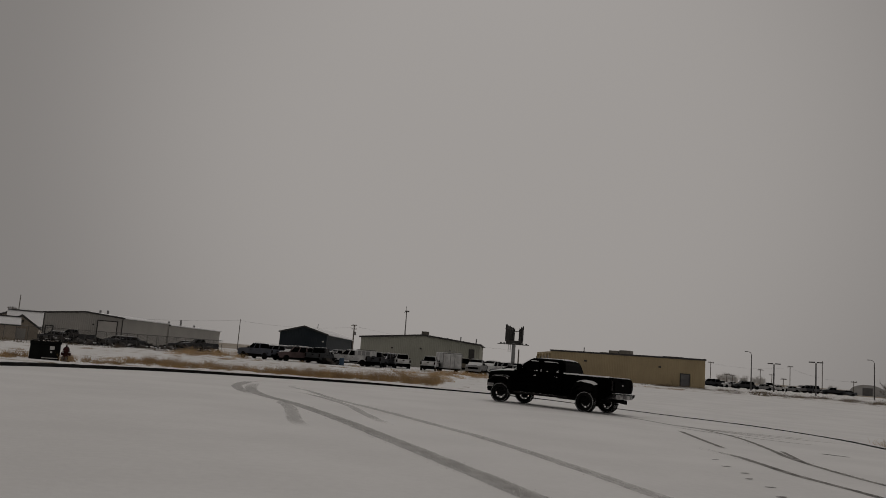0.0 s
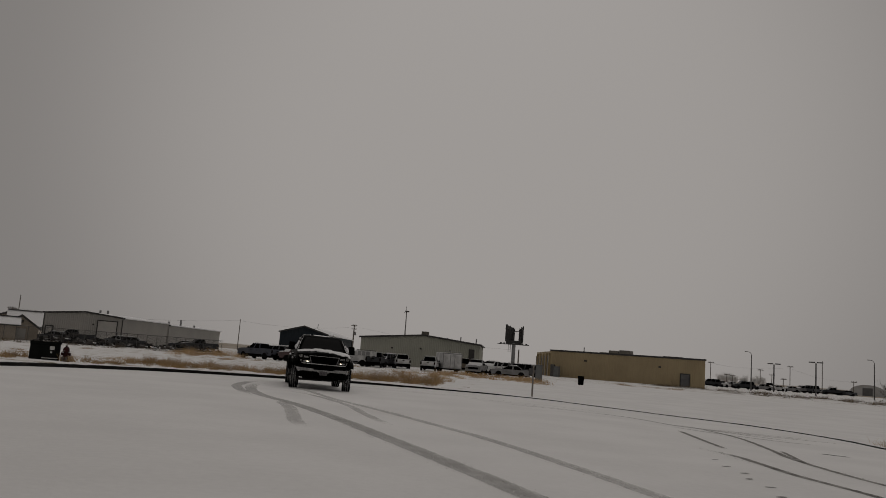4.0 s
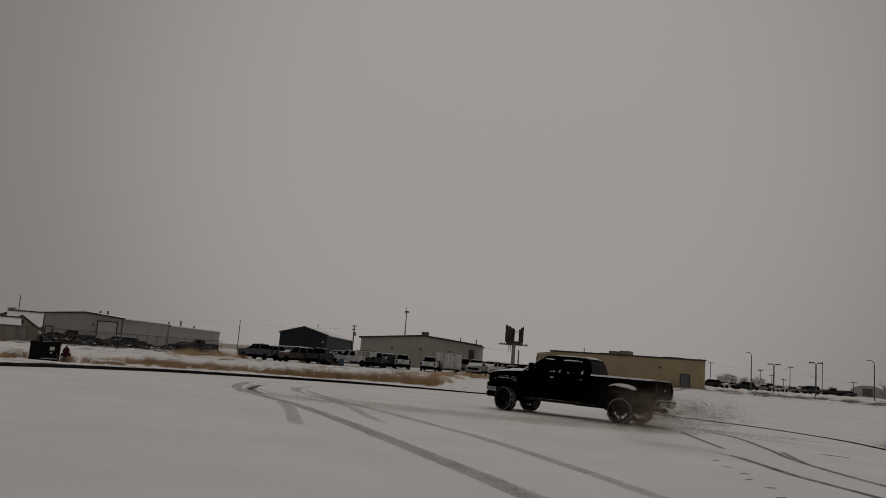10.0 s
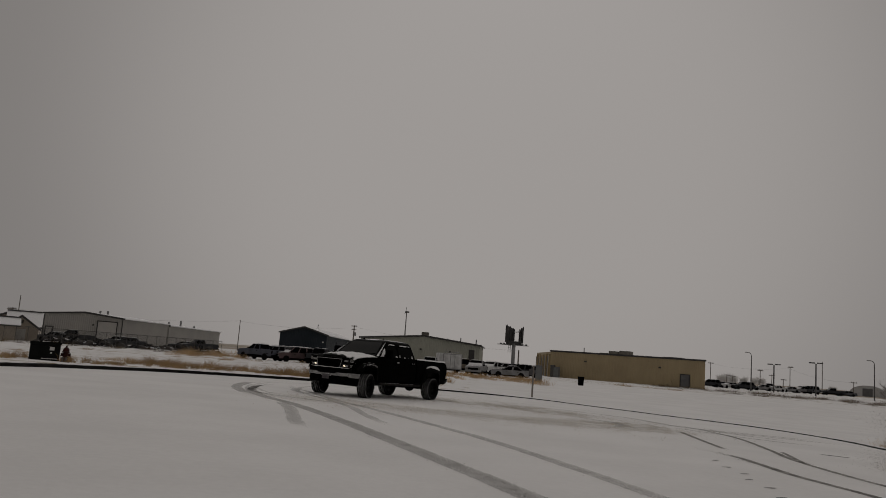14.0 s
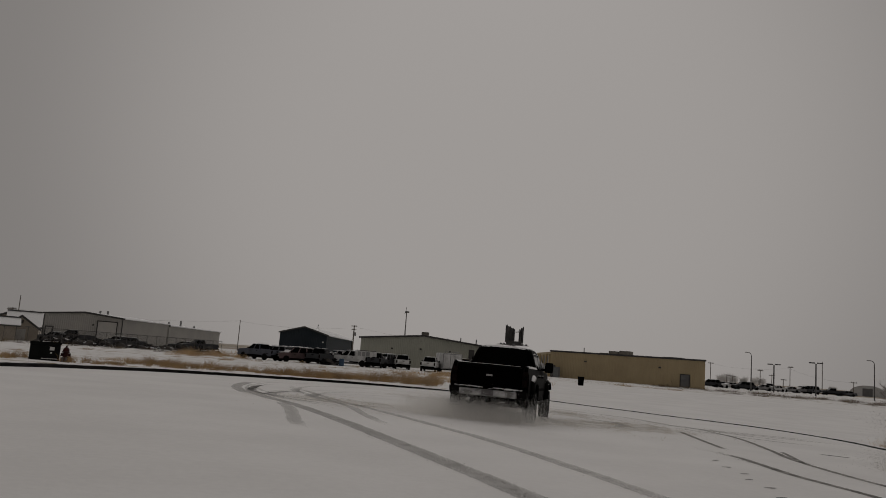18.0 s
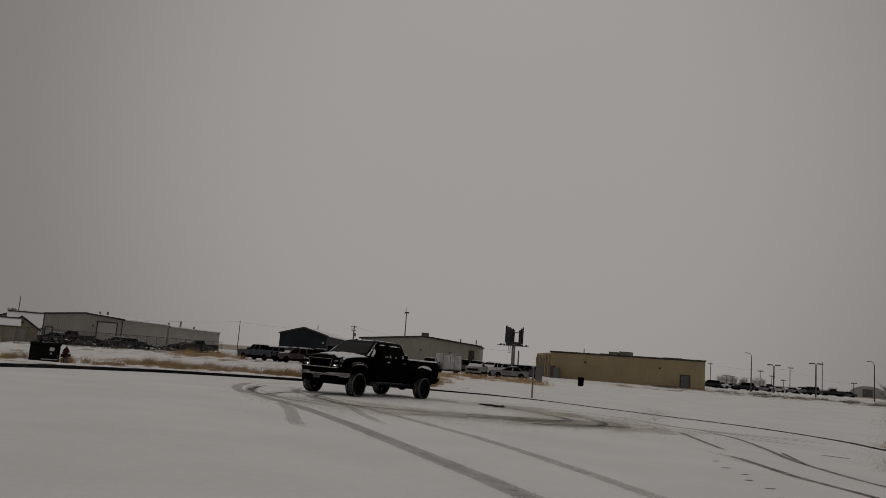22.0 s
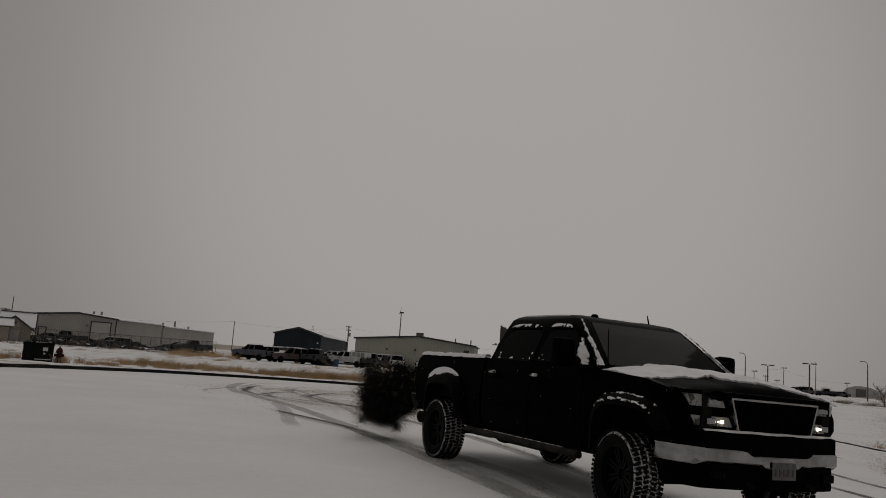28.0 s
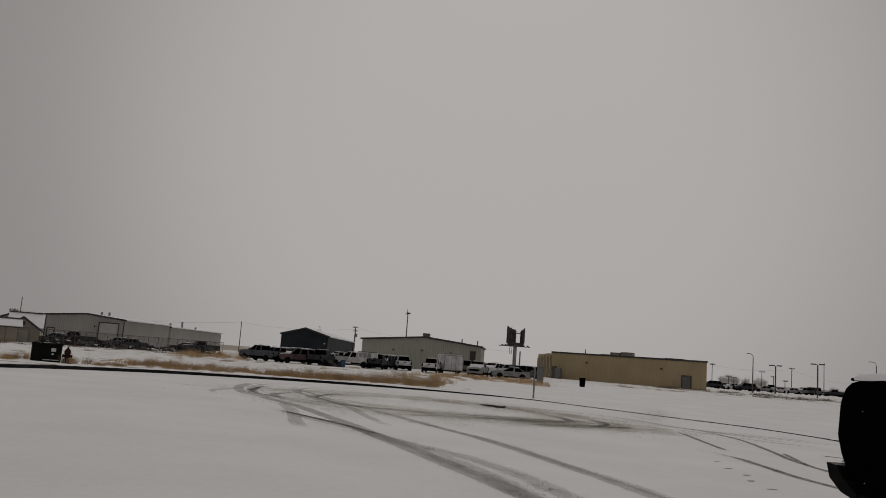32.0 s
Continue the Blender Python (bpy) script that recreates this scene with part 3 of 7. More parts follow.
# the long grey warehouse
wh, ww = shed("warehouse", (-62.0, 125.5), (-51.4, 130.2), 16.6, 4.28, 4.85, WALL_GREY, "grey ribbed-steel warehouse with a pale overhead door", skew=8.7)
panel_on_front(wh, "overhead_door", 9.3, 0.1, 2.8, 3.55, DOOR_PALE, ROOF_TRIM)
panel_on_front(wh, "side_door", 0.9, 0.1, 0.9, 2.1, DOOR_PALE, ROOF_TRIM)
for u in (0.0, 11.55):
    part("corner_trim", box(bmesh.new(), u, -0.04, 0, 0.16, 0.1, 4.2), ROOF_TRIM, wh)
part("wall_lamp", box(bmesh.new(), 7.2, -0.15, 2.9, 0.25, 0.25, 0.25), ROOF_TRIM, wh)
part("roof_vent", rod(bmesh.new(), (9.3, 6, 4.7), (9.3, 6, 5.6), 0.18), STEEL, wh)
part("roof_vent", rod(bmesh.new(), (8.2, 12, 4.7), (8.2, 12, 5.7), 0.18), STEEL, wh)
low, lw = shed("warehouse_annex", (-60.9, 149.2), (-50.1, 149.2), 35.0, 4.05, 4.5, WALL_GREY, "lower grey steel annex behind the warehouse")
for v, h in ((3, 5.3), (10, 5.9), (19, 5.2)):
    part("roof_vent", rod(bmesh.new(), (lw - 1.2, v, 3.9), (lw - 1.2, v, h - 0.4), 0.2), STEEL, low)

# the charcoal shed
ds, dw = shed("dark_shed", (-28.96, 147.35), (-20.46, 148.86), 42.3, 4.5, 5.75, WALL_DARK, "charcoal steel shed with a low gable", skew=7.8)
part("wall_lamp", box(bmesh.new(), 8.0, -0.15, 3.1, 0.3, 0.25, 0.25), LABEL_PALE, ds)
part("roof_vent", rod(bmesh.new(), (5.0, 12, 5.4), (5.0, 12, 6.05), 0.12), STEEL, ds)

# the sage building
sb, sw = shed("sage_building", (-12.37, 131.17), (7.19, 129.41), 19.0, 4.3, 5.25, WALL_GREEN, "sage-grey steel building with a dark roof edge", ridge_at=0.53, snowy=False)
panel_on_front(sb, "steel_door", 18.35, 0, 0.9, 3.6, ROOF_TRIM)
for u, z in ((5.3, 2.8), (10.0, 3.0), (14.8, 2.9)):
    part("wall_lamp", box(bmesh.new(), u, -0.12, z, 0.3, 0.22, 0.25), ROOF_TRIM, sb)
unit = part("rooftop_unit", box(bmesh.new(), 10.05, 5.0, 5.0, 1.15, 1.4, 1.1, bevel=0.05), AC_UNIT, sb)
for u, v, h in ((11.9, 4, 5.35), (13.9, 5, 5.3), (16.1, 6, 5.6), (18.8, 5, 5.45)):
    part("roof_vent", rod(bmesh.new(), (u, v, 4.2), (u, v, h), 0.1), STEEL, sb)

# the tan building
tb = thing("tan_building", 21.3, 146.5, -0.55, math.degrees(math.atan2(133.0 - 146.5, 45.2 - 21.3)), "long tan steel building with a dark parapet", "building")
TW, TH = math.hypot(45.2 - 21.3, 146.5 - 133.0), 4.72
part("front_wall", box(bmesh.new(), TW / 2, 0.15, 0, TW, 0.3, TH), WALL_TAN, tb)
part("back_wall", box(bmesh.new(), TW / 2 - 12.4, 20, 0, TW - 3.4, 0.3, TH), WALL_TAN, tb)
part("side_wall", prism(bmesh.new(), [(0.003, 0.31), (0.3, 0.31), (-10.5, 19.8), (-10.8, 19.8)], 0, TH - 0.02, lambda u, v, d: (u, v, d)), WALL_TAN, tb)
part("side_wall", prism(bmesh.new(), [(TW - 0.3, 0.31), (TW, 0.31), (TW - 14, 19.8), (TW - 14.3, 19.8)], 0, TH - 0.02, lambda u, v, d: (u, v, d)), WALL_TAN, tb)
part("roof", prism(bmesh.new(), [(0.2, 0.32), (TW - 0.35, 0.32), (TW - 14.3, 19.7), (-10.3, 19.7)], TH - 0.4, TH - 0.2, lambda u, v, d: (u, v, d)), SNOW_CLEAN, tb)
part("parapet", box(bmesh.new(), TW / 2, 0.1, TH + 0.003, TW + 0.3, 0.5, 0.28), ROOF_TRIM, tb)
for k in range(5):
    s = 0.06 + 0.2 * k
    x, y = -10.8 * s - 0.12, 0.31 + 19.5 * s
    part("pilaster", box(bmesh.new(), x, y, 0, 0.5, 0.5, TH - 0.4, turn=0.5), WALL_TAN, tb)
    part("bay_door", box(bmesh.new(), x - 0.95, y + 1.9, 0.0, 0.25, 2.6, 3.9, turn=0.5), ROOF_TRIM, tb)
panel_on_front(tb, "steel_door", TW - 3.2, 0.05, 1.35, 2.15, DOOR_GREY, ROOF_TRIM)
for u, z in ((6.7, 3.2), (20.0, 3.05)):
    part("wall_lamp", box(bmesh.new(), u, -0.14, z, 0.42, 0.26, 0.26, bevel=0.03), ROOF_TRIM, tb)
part("electric_panel", box(bmesh.new(), 21.5, -0.2, 0.1, 1.1, 0.35, 0.9), WALL_TAN, tb)
for u, w, h in ((9.0, 1.5, 0.35), (10.8, 1.7, 0.75), (12.9, 2.0, 0.9)):
    part("rooftop_unit", box(bmesh.new(), u, 4, TH - 0.2, w, 2, h + 0.3, bevel=0.05), AC_UNIT, tb)
part("roof_hatch", box(bmesh.new(), 21.6, 3, TH - 0.2, 3.2, 2, 0.62, bevel=0.05), ROOF_TRIM, tb)
part("roof_vent", rod(bmesh.new(), (5.3, 3, TH - 0.2), (5.3, 3, TH + 1.1), 0.09), STEEL, tb)


def house(x, y, turn, w, d, eave, ridge, label):
    """A low house with a snowy gable roof; the gable faces the street."""
    ob = thing("house", x, y, -0.5, turn, label, "house")
    g = [(0, 0), (w, 0), (w, eave), (w / 2, ridge), (0, eave)]
    part("wall", prism(bmesh.new(), g, 0, d, lambda u, v, k: (u, k, v)), WALL_HOUSE, ob)
    for ua, ub in ((-0.4, w / 2), (w + 0.4, w / 2)):
        z0 = eave - 0.4 * (ridge - eave) / (w / 2)
        part("roof", prism(bmesh.new(), [(ua, z0 + 0.02), (ub, ridge + 0.02), (ub, ridge + 0.22), (ua, z0 + 0.22)], -0.4, d + 0.4, lambda u, v, k: (u, k, v)), SNOW_CLEAN, ob)
        part("fascia", prism(bmesh.new(), [(ua, z0 - 0.1), (ub, ridge - 0.1), (ub, ridge + 0.2), (ua, z0 + 0.2)], -0.48, -0.41, lambda u, v, k: (u, k, v)), ROOF_TRIM, ob)
    part("gable_vent", box(bmesh.new(), w / 2, -0.04, ridge - 0.9, 0.5, 0.08, 0.4), ROOF_TRIM, ob)
    part("garage_door", box(bmesh.new(), w * 0.5, -0.04, 0, 1.3, 0.08, 1.55), DOOR_PALE, ob)
    return ob


def long_house(b0, b1, d, eave, ridge, deep, label):
    """A low house whose snowy roof slopes towards the street."""
    (x0, y0), (x1, y1) = at_bearing(b0, d), at_bearing(b1, d)
    w = math.hypot(x1 - x0, y1 - y0)
    ob = thing("house", x0, y0, -0.5, math.degrees(math.atan2(y1 - y0, x1 - x0)), label, "house")
    side = [(0, 0), (deep, 0), (deep, eave), (deep / 2, ridge), (0, eave)]
    part("wall", prism(bmesh.new(), side, 0, w, lambda u, v, k: (k, u, v)), WALL_HOUSE, ob)
    for ua, ub in ((-0.5, deep / 2), (deep + 0.5, deep / 2)):
        z0 = eave - 0.5 * (ridge - eave) / (deep / 2)
        part("roof", prism(bmesh.new(), [(ua, z0 + 0.02), (ub, ridge + 0.02), (ub, ridge + 0.2), (ua, z0 + 0.2)], -0.4, w + 0.4, lambda u, v, k: (k, u, v)), SNOW_CLEAN, ob)
    part("ridge_cap", box(bmesh.new(), w / 2, deep / 2, ridge + 0.2, w + 0.8, 0.4, 0.12), ROOF_TRIM, ob)
    part("gutter", box(bmesh.new(), w / 2, -0.56, eave - 0.5 * (ridge - eave) / (deep / 2), w + 0.8, 0.1, 0.14), ROOF_TRIM, ob)
    return ob


x, y = at_bearing(-28.55, 117)
house(x, y, 27, 4.1, 6, 1.75, 3.2, "tan house gable with snow on its roof")
x, y = at_bearing(-30.2, 133)
house(x, y, 28, 8.6, 7, 2.0, 3.75, "tan house gable under a dark snowy roof edge")
long_house(-28.25, -26.55, 124, 2.0, 3.85, 7.0, "tan house with a broad snowy roof")
long_house(-31.5, -27.75, 112, 2.0, 2.75, 4.0, "low tan outbuilding with a snowy roof")

# a pale quonset far off
q = thing("quonset_hut", *at_bearing(28.6, 300), -0.42, -30, "pale round-roofed metal hut far across the field", "building")
arch = [(-5.5 * math.cos(math.pi * k / 14), 3.6 * math.sin(math.pi * k / 14) ** 0.7) for k in range(15)]
part("shell", prism(bmesh.new(), arch, 0, 12, lambda u, v, d: (u, d, v)), WALL_WHITE, q)
part("door", box(bmesh.new(), 0, -0.05, 0, 3, 0.1, 2.6), DOOR_GREY, q)


# ---- poles, lamps and signs ----
def utility_pole(bearing, dist, top, label, arms=1, r=0.17, ground=-0.42):
    x, y = at_bearing(bearing, dist)
    ob = thing("utility_pole", x, y, ground, 0, label, "pole", "utility poles")
    h = top - ground
    part("pole", rod(bmesh.new(), (0, 0, -0.3), (0, 0, h), r, r * 0.65, 8), WOOD_POLE, ob)
    for k in range(arms):
        z = h - 0.35 - 1.0 * k
        part("crossarm", box(bmesh.new(), 0, -0.16, z, 1.7 - 0.3 * k, 0.14, 0.16), WOOD_POLE, ob)
        for u in (-0.65, -0.3, 0.3, 0.65):
            part("insulator", rod(bmesh.new(), (u, -0.16, z + 0.163), (u, -0.16, z + 0.4), 0.06, 0.05, 6), STEEL, ob)
    if arms > 1:
        part("transformer", rod(bmesh.new(), (0.42, 0, h - 3.0), (0.42, 0, h - 2.0), 0.28, 0.28, 10), STEEL, ob)
    return ob


utility_pole(-27.80, 170, 7.3, "wooden utility pole beyond the houses", 0, 0.11)
utility_pole(-28.15, 165, 4.8, "short wooden utility pole with a crossarm beyond the houses", 1)
utility_pole(-13.93, 200, 7.1, "plain leaning wooden pole by the parked pickup", 0, 0.12)
utility_pole(-5.95, 230, 9.1, "wooden utility pole with two crossarms and a transformer", 2, 0.24)
utility_pole(5.98, 180, 4.6, "short wooden pole behind the billboard", 0, 0.2)
for b, t in ((19.14, 6.4), (22.28, 5.2), (24.1, 6.7), (26.01, 8.7), (27.82, 3.6), (20.19, 3.2), (20.54, 3.0), (23.0, 4.0), (23.7, 3.0)):
    utility_pole(b, 250, t, "thin wooden utility pole across the highway", 1 if t < 8 else 0, 0.13)


def wire(points, name="power_line"):
    """A slack cable between points."""
    ob = thing(name, label="thin black overhead power line", category="cable")
    bm = bmesh.new()
    a, b = Vector(points[0]), Vector(points[1])
    prev = a
    for k in range(1, 13):
        s = k / 12
        p = a.lerp(b, s) - Vector((0, 0, 4 * 0.9 * s * (1 - s)))
        rod(bm, prev, p, 0.012, 0.012, 4)
        prev = p
    part("cable", bm, DARK_STEEL, ob)


def polar(b, d, z):
    return (*at_bearing(b, d), z)


wire((polar(-28.15, 165, 4.6), polar(-13.93, 200, 6.9)))
wire((polar(-13.93, 200, 6.8), polar(-5.95, 230, 8.4)))
wire((polar(-5.95, 230, 8.7), polar(5.98, 180, 4.4)))
wire((polar(19.14, 250, 6.0), polar(24.1, 250, 6.2)))
wire((polar(24.1, 250, 6.0), polar(27.82, 250, 3.4)))


def street_lamp(bearing, dist, top, label):
    """A tall pole with one arm curving to the left."""
    x, y = at_bearing(bearing, dist)
    ob = thing("street_lamp", x, y, -0.42, -bearing, label, "street lamp", "street lamps")
    h = top + 0.42
    part("pole", rod(bmesh.new(), (0, 0, -0.2), (0, 0, h - 0.8), 0.13, 0.075, 8), DARK_STEEL, ob)
    bm = bmesh.new()
    prev = (0, 0, h - 0.8)
    for k in range(1, 7):
        a = k / 6 * math.pi / 2
        p = (-0.7 * (1 - math.cos(a)), 0, h - 0.8 + 0.7 * math.sin(a))
        rod(bm, prev, p, 0.055, 0.05, 6)
        prev = p
    part("arm", bm, DARK_STEEL, ob)
    part("lamp_head", box(bmesh.new(), -0.95, 0, h - 0.18, 0.6, 0.25, 0.13, bevel=0.03), DARK_STEEL, ob)
    return ob


street_lamp(21.72, 170, 7.3, "tall dark street lamp with a curved arm")
street_lamp(28.98, 170, 7.1, "tall dark street lamp with a curved arm")
for b, d, t in ((23.12, 180, 5.25), (25.64, 170, 5.8)):
    x, y = at_bearing(b, d)
    tl = thing("lot_light", x, y, -0.42, -b, "car-lot light pole with a double flat head", "street lamp", "car-lot lights")
    part("pole", rod(bmesh.new(), (0, 0, -0.2), (0, 0, t + 0.42), 0.15, 0.12, 8), DARK_STEEL, tl)
    for s in (-1, 1):
        part("lamp_head", box(bmesh.new(), s * 0.72, 0, t + 0.423, 1.1, 0.5, 0.22, bevel=0.04), DARK_STEEL, tl)

# small wind turbine behind the sage building
wt = thing("wind_turbine", *at_bearing(-2.28, 300), -0.42, 0, "small wind turbine on a slender mast", "wind turbine")
part("mast", rod(bmesh.new(), (0, 0, -0.3), (0, 0, 18.4), 0.32, 0.17, 8), STEEL, wt)
part("nacelle", box(bmesh.new(), 0.2, 0, 18.2, 1.6, 0.5, 0.55, bevel=0.1), DARK_STEEL, wt)
for k in range(3):
    a = 0.25 + k * 2 * math.pi / 3
    part("blade", rod(bmesh.new(), (-0.3, -0.45, 18.45), (-0.3 + 0.7 * math.sin(a), -0.45 - 1.6 * math.sin(a), 18.45 + 2.0 * math.cos(a)), 0.11, 0.04, 6), DARK_STEEL, wt)
rh = thing("roof_mast", *at_bearing(-8.50, 165), 4.9, 0, "thin antenna mast on the charcoal shed's roof", "antenna")
for u in (-0.35, 0.35):
    part("leg", rod(bmesh.new(), (u, 0, 0), (0, 0, 1.5), 0.04, 0.03, 5), DARK_STEEL, rh)

# the billboard, seen from its dark back
bx, by = at_bearing(5.60, 113)
bb = thing("billboard", bx, by, -0.42, -5.7, "V-shaped billboard on a steel post, seen from behind", "billboard")
part("post", rod(bmesh.new(), (0.0, 0, -0.3), (0.0, 0, 4.6), 0.28, 0.26, 14), STEEL, bb)
for u0, u1, v0, v1, za, zb in ((-1.27, 0.05, -1.2, 0.6, 7.15, 6.65), (0.62, 1.27, 0.6, -1.2, 6.55, 7.0)):
    pn = part("sign_panel", prism(bmesh.new(), [(u0, 4.75), (u1, 4.75), (u1, zb), (u0, za)], 0.0, 0.14, lambda u, v, d, u0=u0, u1=u1, v0=v0, v1=v1: (u, v0 + (v1 - v0) * (u - u0) / (u1 - u0) + d, v)), DARK_STEEL, bb)
    for z in (5.2, 5.9, 6.5):
        part("stringer", rod(bmesh.new(), (u0, v0 - 0.08, z), (u1, v1 - 0.08, z), 0.05, 0.05, 5), DARK_STEEL, pn)
    for s in (0.15, 0.5, 0.85):
        u, v = u0 + (u1 - u0) * s, v0 + (v1 - v0) * s
        part("upright", rod(bmesh.new(), (u, v - 0.14, 4.5), (u, v - 0.14, za + (zb - za) * s + 0.12), 0.05, 0.05, 5), DARK_STEEL, pn)
part("cross_tie", rod(bmesh.new(), (0.0, 0.3, 6.25), (0.66, 0.3, 6.3), 0.06, 0.06, 5), DARK_STEEL, bb)
part("catwalk", box(bmesh.new(), -0.1, -0.4, 4.35, 4.4, 0.5, 0.09), DARK_STEEL, bb)
part("beam", box(bmesh.new(), 0, 0.0, 4.443, 2.2, 0.3, 0.5), DARK_STEEL, bb)
for u in (-1.8, -1.35, 1.2, 1.75):
    part("floodlight", box(bmesh.new(), u, -0.55, 4.443, 0.28, 0.2, 0.16), DARK_STEEL, bb)
bm = bmesh.new()
for u in (-0.75, -0.45):
    rod(bm, (u, -0.35, 3.3), (u, -0.35, 4.35), 0.025, 0.025, 5)
for z in (3.4, 3.7, 4.0, 4.3):
    rod(bm, (-0.75, -0.35, z), (-0.45, -0.35, z), 0.02, 0.02, 5)
part("ladder", bm, DARK_STEEL, bb)

# marker post and grey cabinet past the kerb
mp = thing("marker_post", 5.62, 45.1, land(5.62, 45.1), -7, "slim pale marker post with a small dark sign", "post")
part("post", box(bmesh.new(), 0, 0, -0.2, 0.10, 0.08, 1.95, bevel=0.01), POST_WOOD, mp)
part("sign_plate", box(bmesh.new(), -0.13, -0.02, 1.22, 0.22, 0.16, 0.34, bevel=0.012), DARK_STEEL, mp)
part("snow_cap", box(bmesh.new(), 0, 0, 1.753, 0.16, 0.1, 0.03, bevel=0.01), SNOW_CLEAN, mp)
ec = thing("utility_cabinet", *at_bearing(7.5, 86), -0.42, -8, "grey metal utility cabinet in dry grass", "utility cabinet")
part("body", box(bmesh.new(), 0, 0, 0, 0.72, 0.6, 1.72, bevel=0.02), CABINET_GREY, ec)
part("lid", box(bmesh.new(), 0, 0, 1.723, 0.78, 0.66, 0.06, bevel=0.015), CABINET_GREY, ec)
part("door", box(bmesh.new(), 0, -0.312, 0.2, 0.6, 0.02, 1.4, bevel=0.005), CABINET_GREY, ec)
tc = thing("rubbish_bin", *at_bearing(10.47, 86), -0.44, -10, "dark plastic rubbish bin in the snow", "bin")
part("body", lathe(bmesh.new(), [(0.36, 0), (0.40, 0.1), (0.45, 0.82), (0.45, 0.86)], 4, Matrix.Rotation(0.78, 4, "Z")), TRIM_BLACK, tc)
part("lid", box(bmesh.new(), 0, 0, 0.863, 0.70, 0.70, 0.08, bevel=0.03), TRIM_BLACK, tc)
mt = thing("utility_meter", *at_bearing(8.75, 146), -0.45, -40, "grey electrical boxes against the tan building's end", "utility cabinet")
part("box", box(bmesh.new(), 0, 0, 0, 1.0, 0.7, 1.9, bevel=0.03), CABINET_GREY, mt)
part("box", box(bmesh.new(), -1.0, 0.2, 0, 0.7, 0.6, 2.2, bevel=0.03), DARK_STEEL, mt)

# transformer box, hydrant and small stakes on the verge
gx, gy = -14.4, 29.55
tx = thing("transformer_box", gx, gy, land(gx, gy) - 0.02, 28, "dark green padmount transformer box with pale labels", "transformer")
part("pad", box(bmesh.new(), 0, 0, -0.1, 1.05, 0.85, 0.12, bevel=0.02), CABINET_GREY, tx)
part("body", box(bmesh.new(), 0, 0, 0.023, 1.0, 0.8, 0.58, bevel=0.025), BOX_GREEN, tx)
part("lid", prism(bmesh.new(), [(-0.42, 0.606), (0.42, 0.606), (0.42, 0.65), (-0.42, 0.70)], -0.52, 0.52, lambda u, v, d: (d, u, v)), BOX_GREEN, tx)
part("label", box(bmesh.new(), 0.22, -0.404, 0.40, 0.16, 0.006, 0.13), LABEL_PALE, tx, "pale warning label")
part("label", box(bmesh.new(), 0.20, -0.404, 0.28, 0.07, 0.006, 0.06), LABEL_PALE, tx, "small pale label")
part("hinge_bar", box(bmesh.new(), 0.17, -0.41, 0.08, 0.55, 0.02, 0.03), LABEL_PALE, tx, "pale lower edge strip")
hx, hy = -13.45, 29.2
hy_ob = thing("fire_hydrant", hx, hy, land(hx, hy) - 0.02, 25, "weathered dark red fire hydrant in snow", "fire hydrant")
part("barrel", lathe(bmesh.new(), [(0.15, 0), (0.15, 0.04), (0.085, 0.05), (0.085, 0.36), (0.13, 0.37), (0.13, 0.40), (0.095, 0.41)], 16), HYDRANT_RED, hy_ob, smooth=True)
part("bonnet", lathe(bmesh.new(), [(0.115, 0.413), (0.115, 0.44), (0.1, 0.5), (0.06, 0.55), (0.03, 0.56), (0.03, 0.61), (0.005, 0.615)], 16), HYDRANT_RED, hy_ob, smooth=True)
for a, b in (((-0.083, 0, 0.29), (-0.17, 0, 0.29)), ((0.083, 0, 0.29), (0.17, 0, 0.29)), ((0, -0.083, 0.25), (0, -0.19, 0.25))):
    part("outlet_cap", rod(bmesh.new(), a, b, 0.055, 0.06, 10), HYDRANT_RED, hy_ob)
for b, h in ((-24.9, 0.14), (-24.7, 0.17)):
    x, y = at_bearing(b, 32)
    st = thing("stake", x, y, land(x, y) - 0.02, 10, "short weathered stake in the snowy verge", "stake", "verge stakes")
    part("stick", box(bmesh.new(), 0, 0, -0.1, 0.06, 0.05, h + 0.1), WOOD_POLE, st)
    part("tip", box(bmesh.new(), 0, 0, h + 0.003, 0.07, 0.06, 0.05), WOOD_POLE, st)

# chain-link fence before the warehouse
fence = thing("chain_link_fence", 0, 0, -0.42, 0, "grey chain-link fence before the scrap yard", "fence")
fa, fb = Vector((*at_bearing(-30.5, 104), 0)), Vector((*at_bearing(-15.0, 112), 0))
N = 24
for k in range(N + 1):
    p = fa.lerp(fb, k / N)
    part("fence_post", rod(bmesh.new(), p, p + Vector((0, 0, 1.85)), 0.03, 0.03, 6), DARK_STEEL, fence)
part("top_rail", rod(bmesh.new(), fa + Vector((0, 0, 1.83)), fb + Vector((0, 0, 1.83)), 0.03, 0.03, 6), DARK_STEEL, fence)
bm = bmesh.new()
L = (fb - fa).length
d = (fb - fa).normalized()
for k in range(int(L / 0.16)):
    s = k * 0.16
    for dirn in (1, -1):
        e = s + dirn * 1.7
        if 0 <= e <= L:
            a, b = fa + d * s + Vector((0, 0, 0.08)), fa + d * e + Vector((0, 0, 1.78))
            w = Vector((0, 0, 0.009))
            bm.faces.new([bm.verts.new(v) for v in (a - w, b - w, b + w, a + w)])
tagged(part("wire_mesh", bm, DARK_STEEL, fence), kind="stuff")


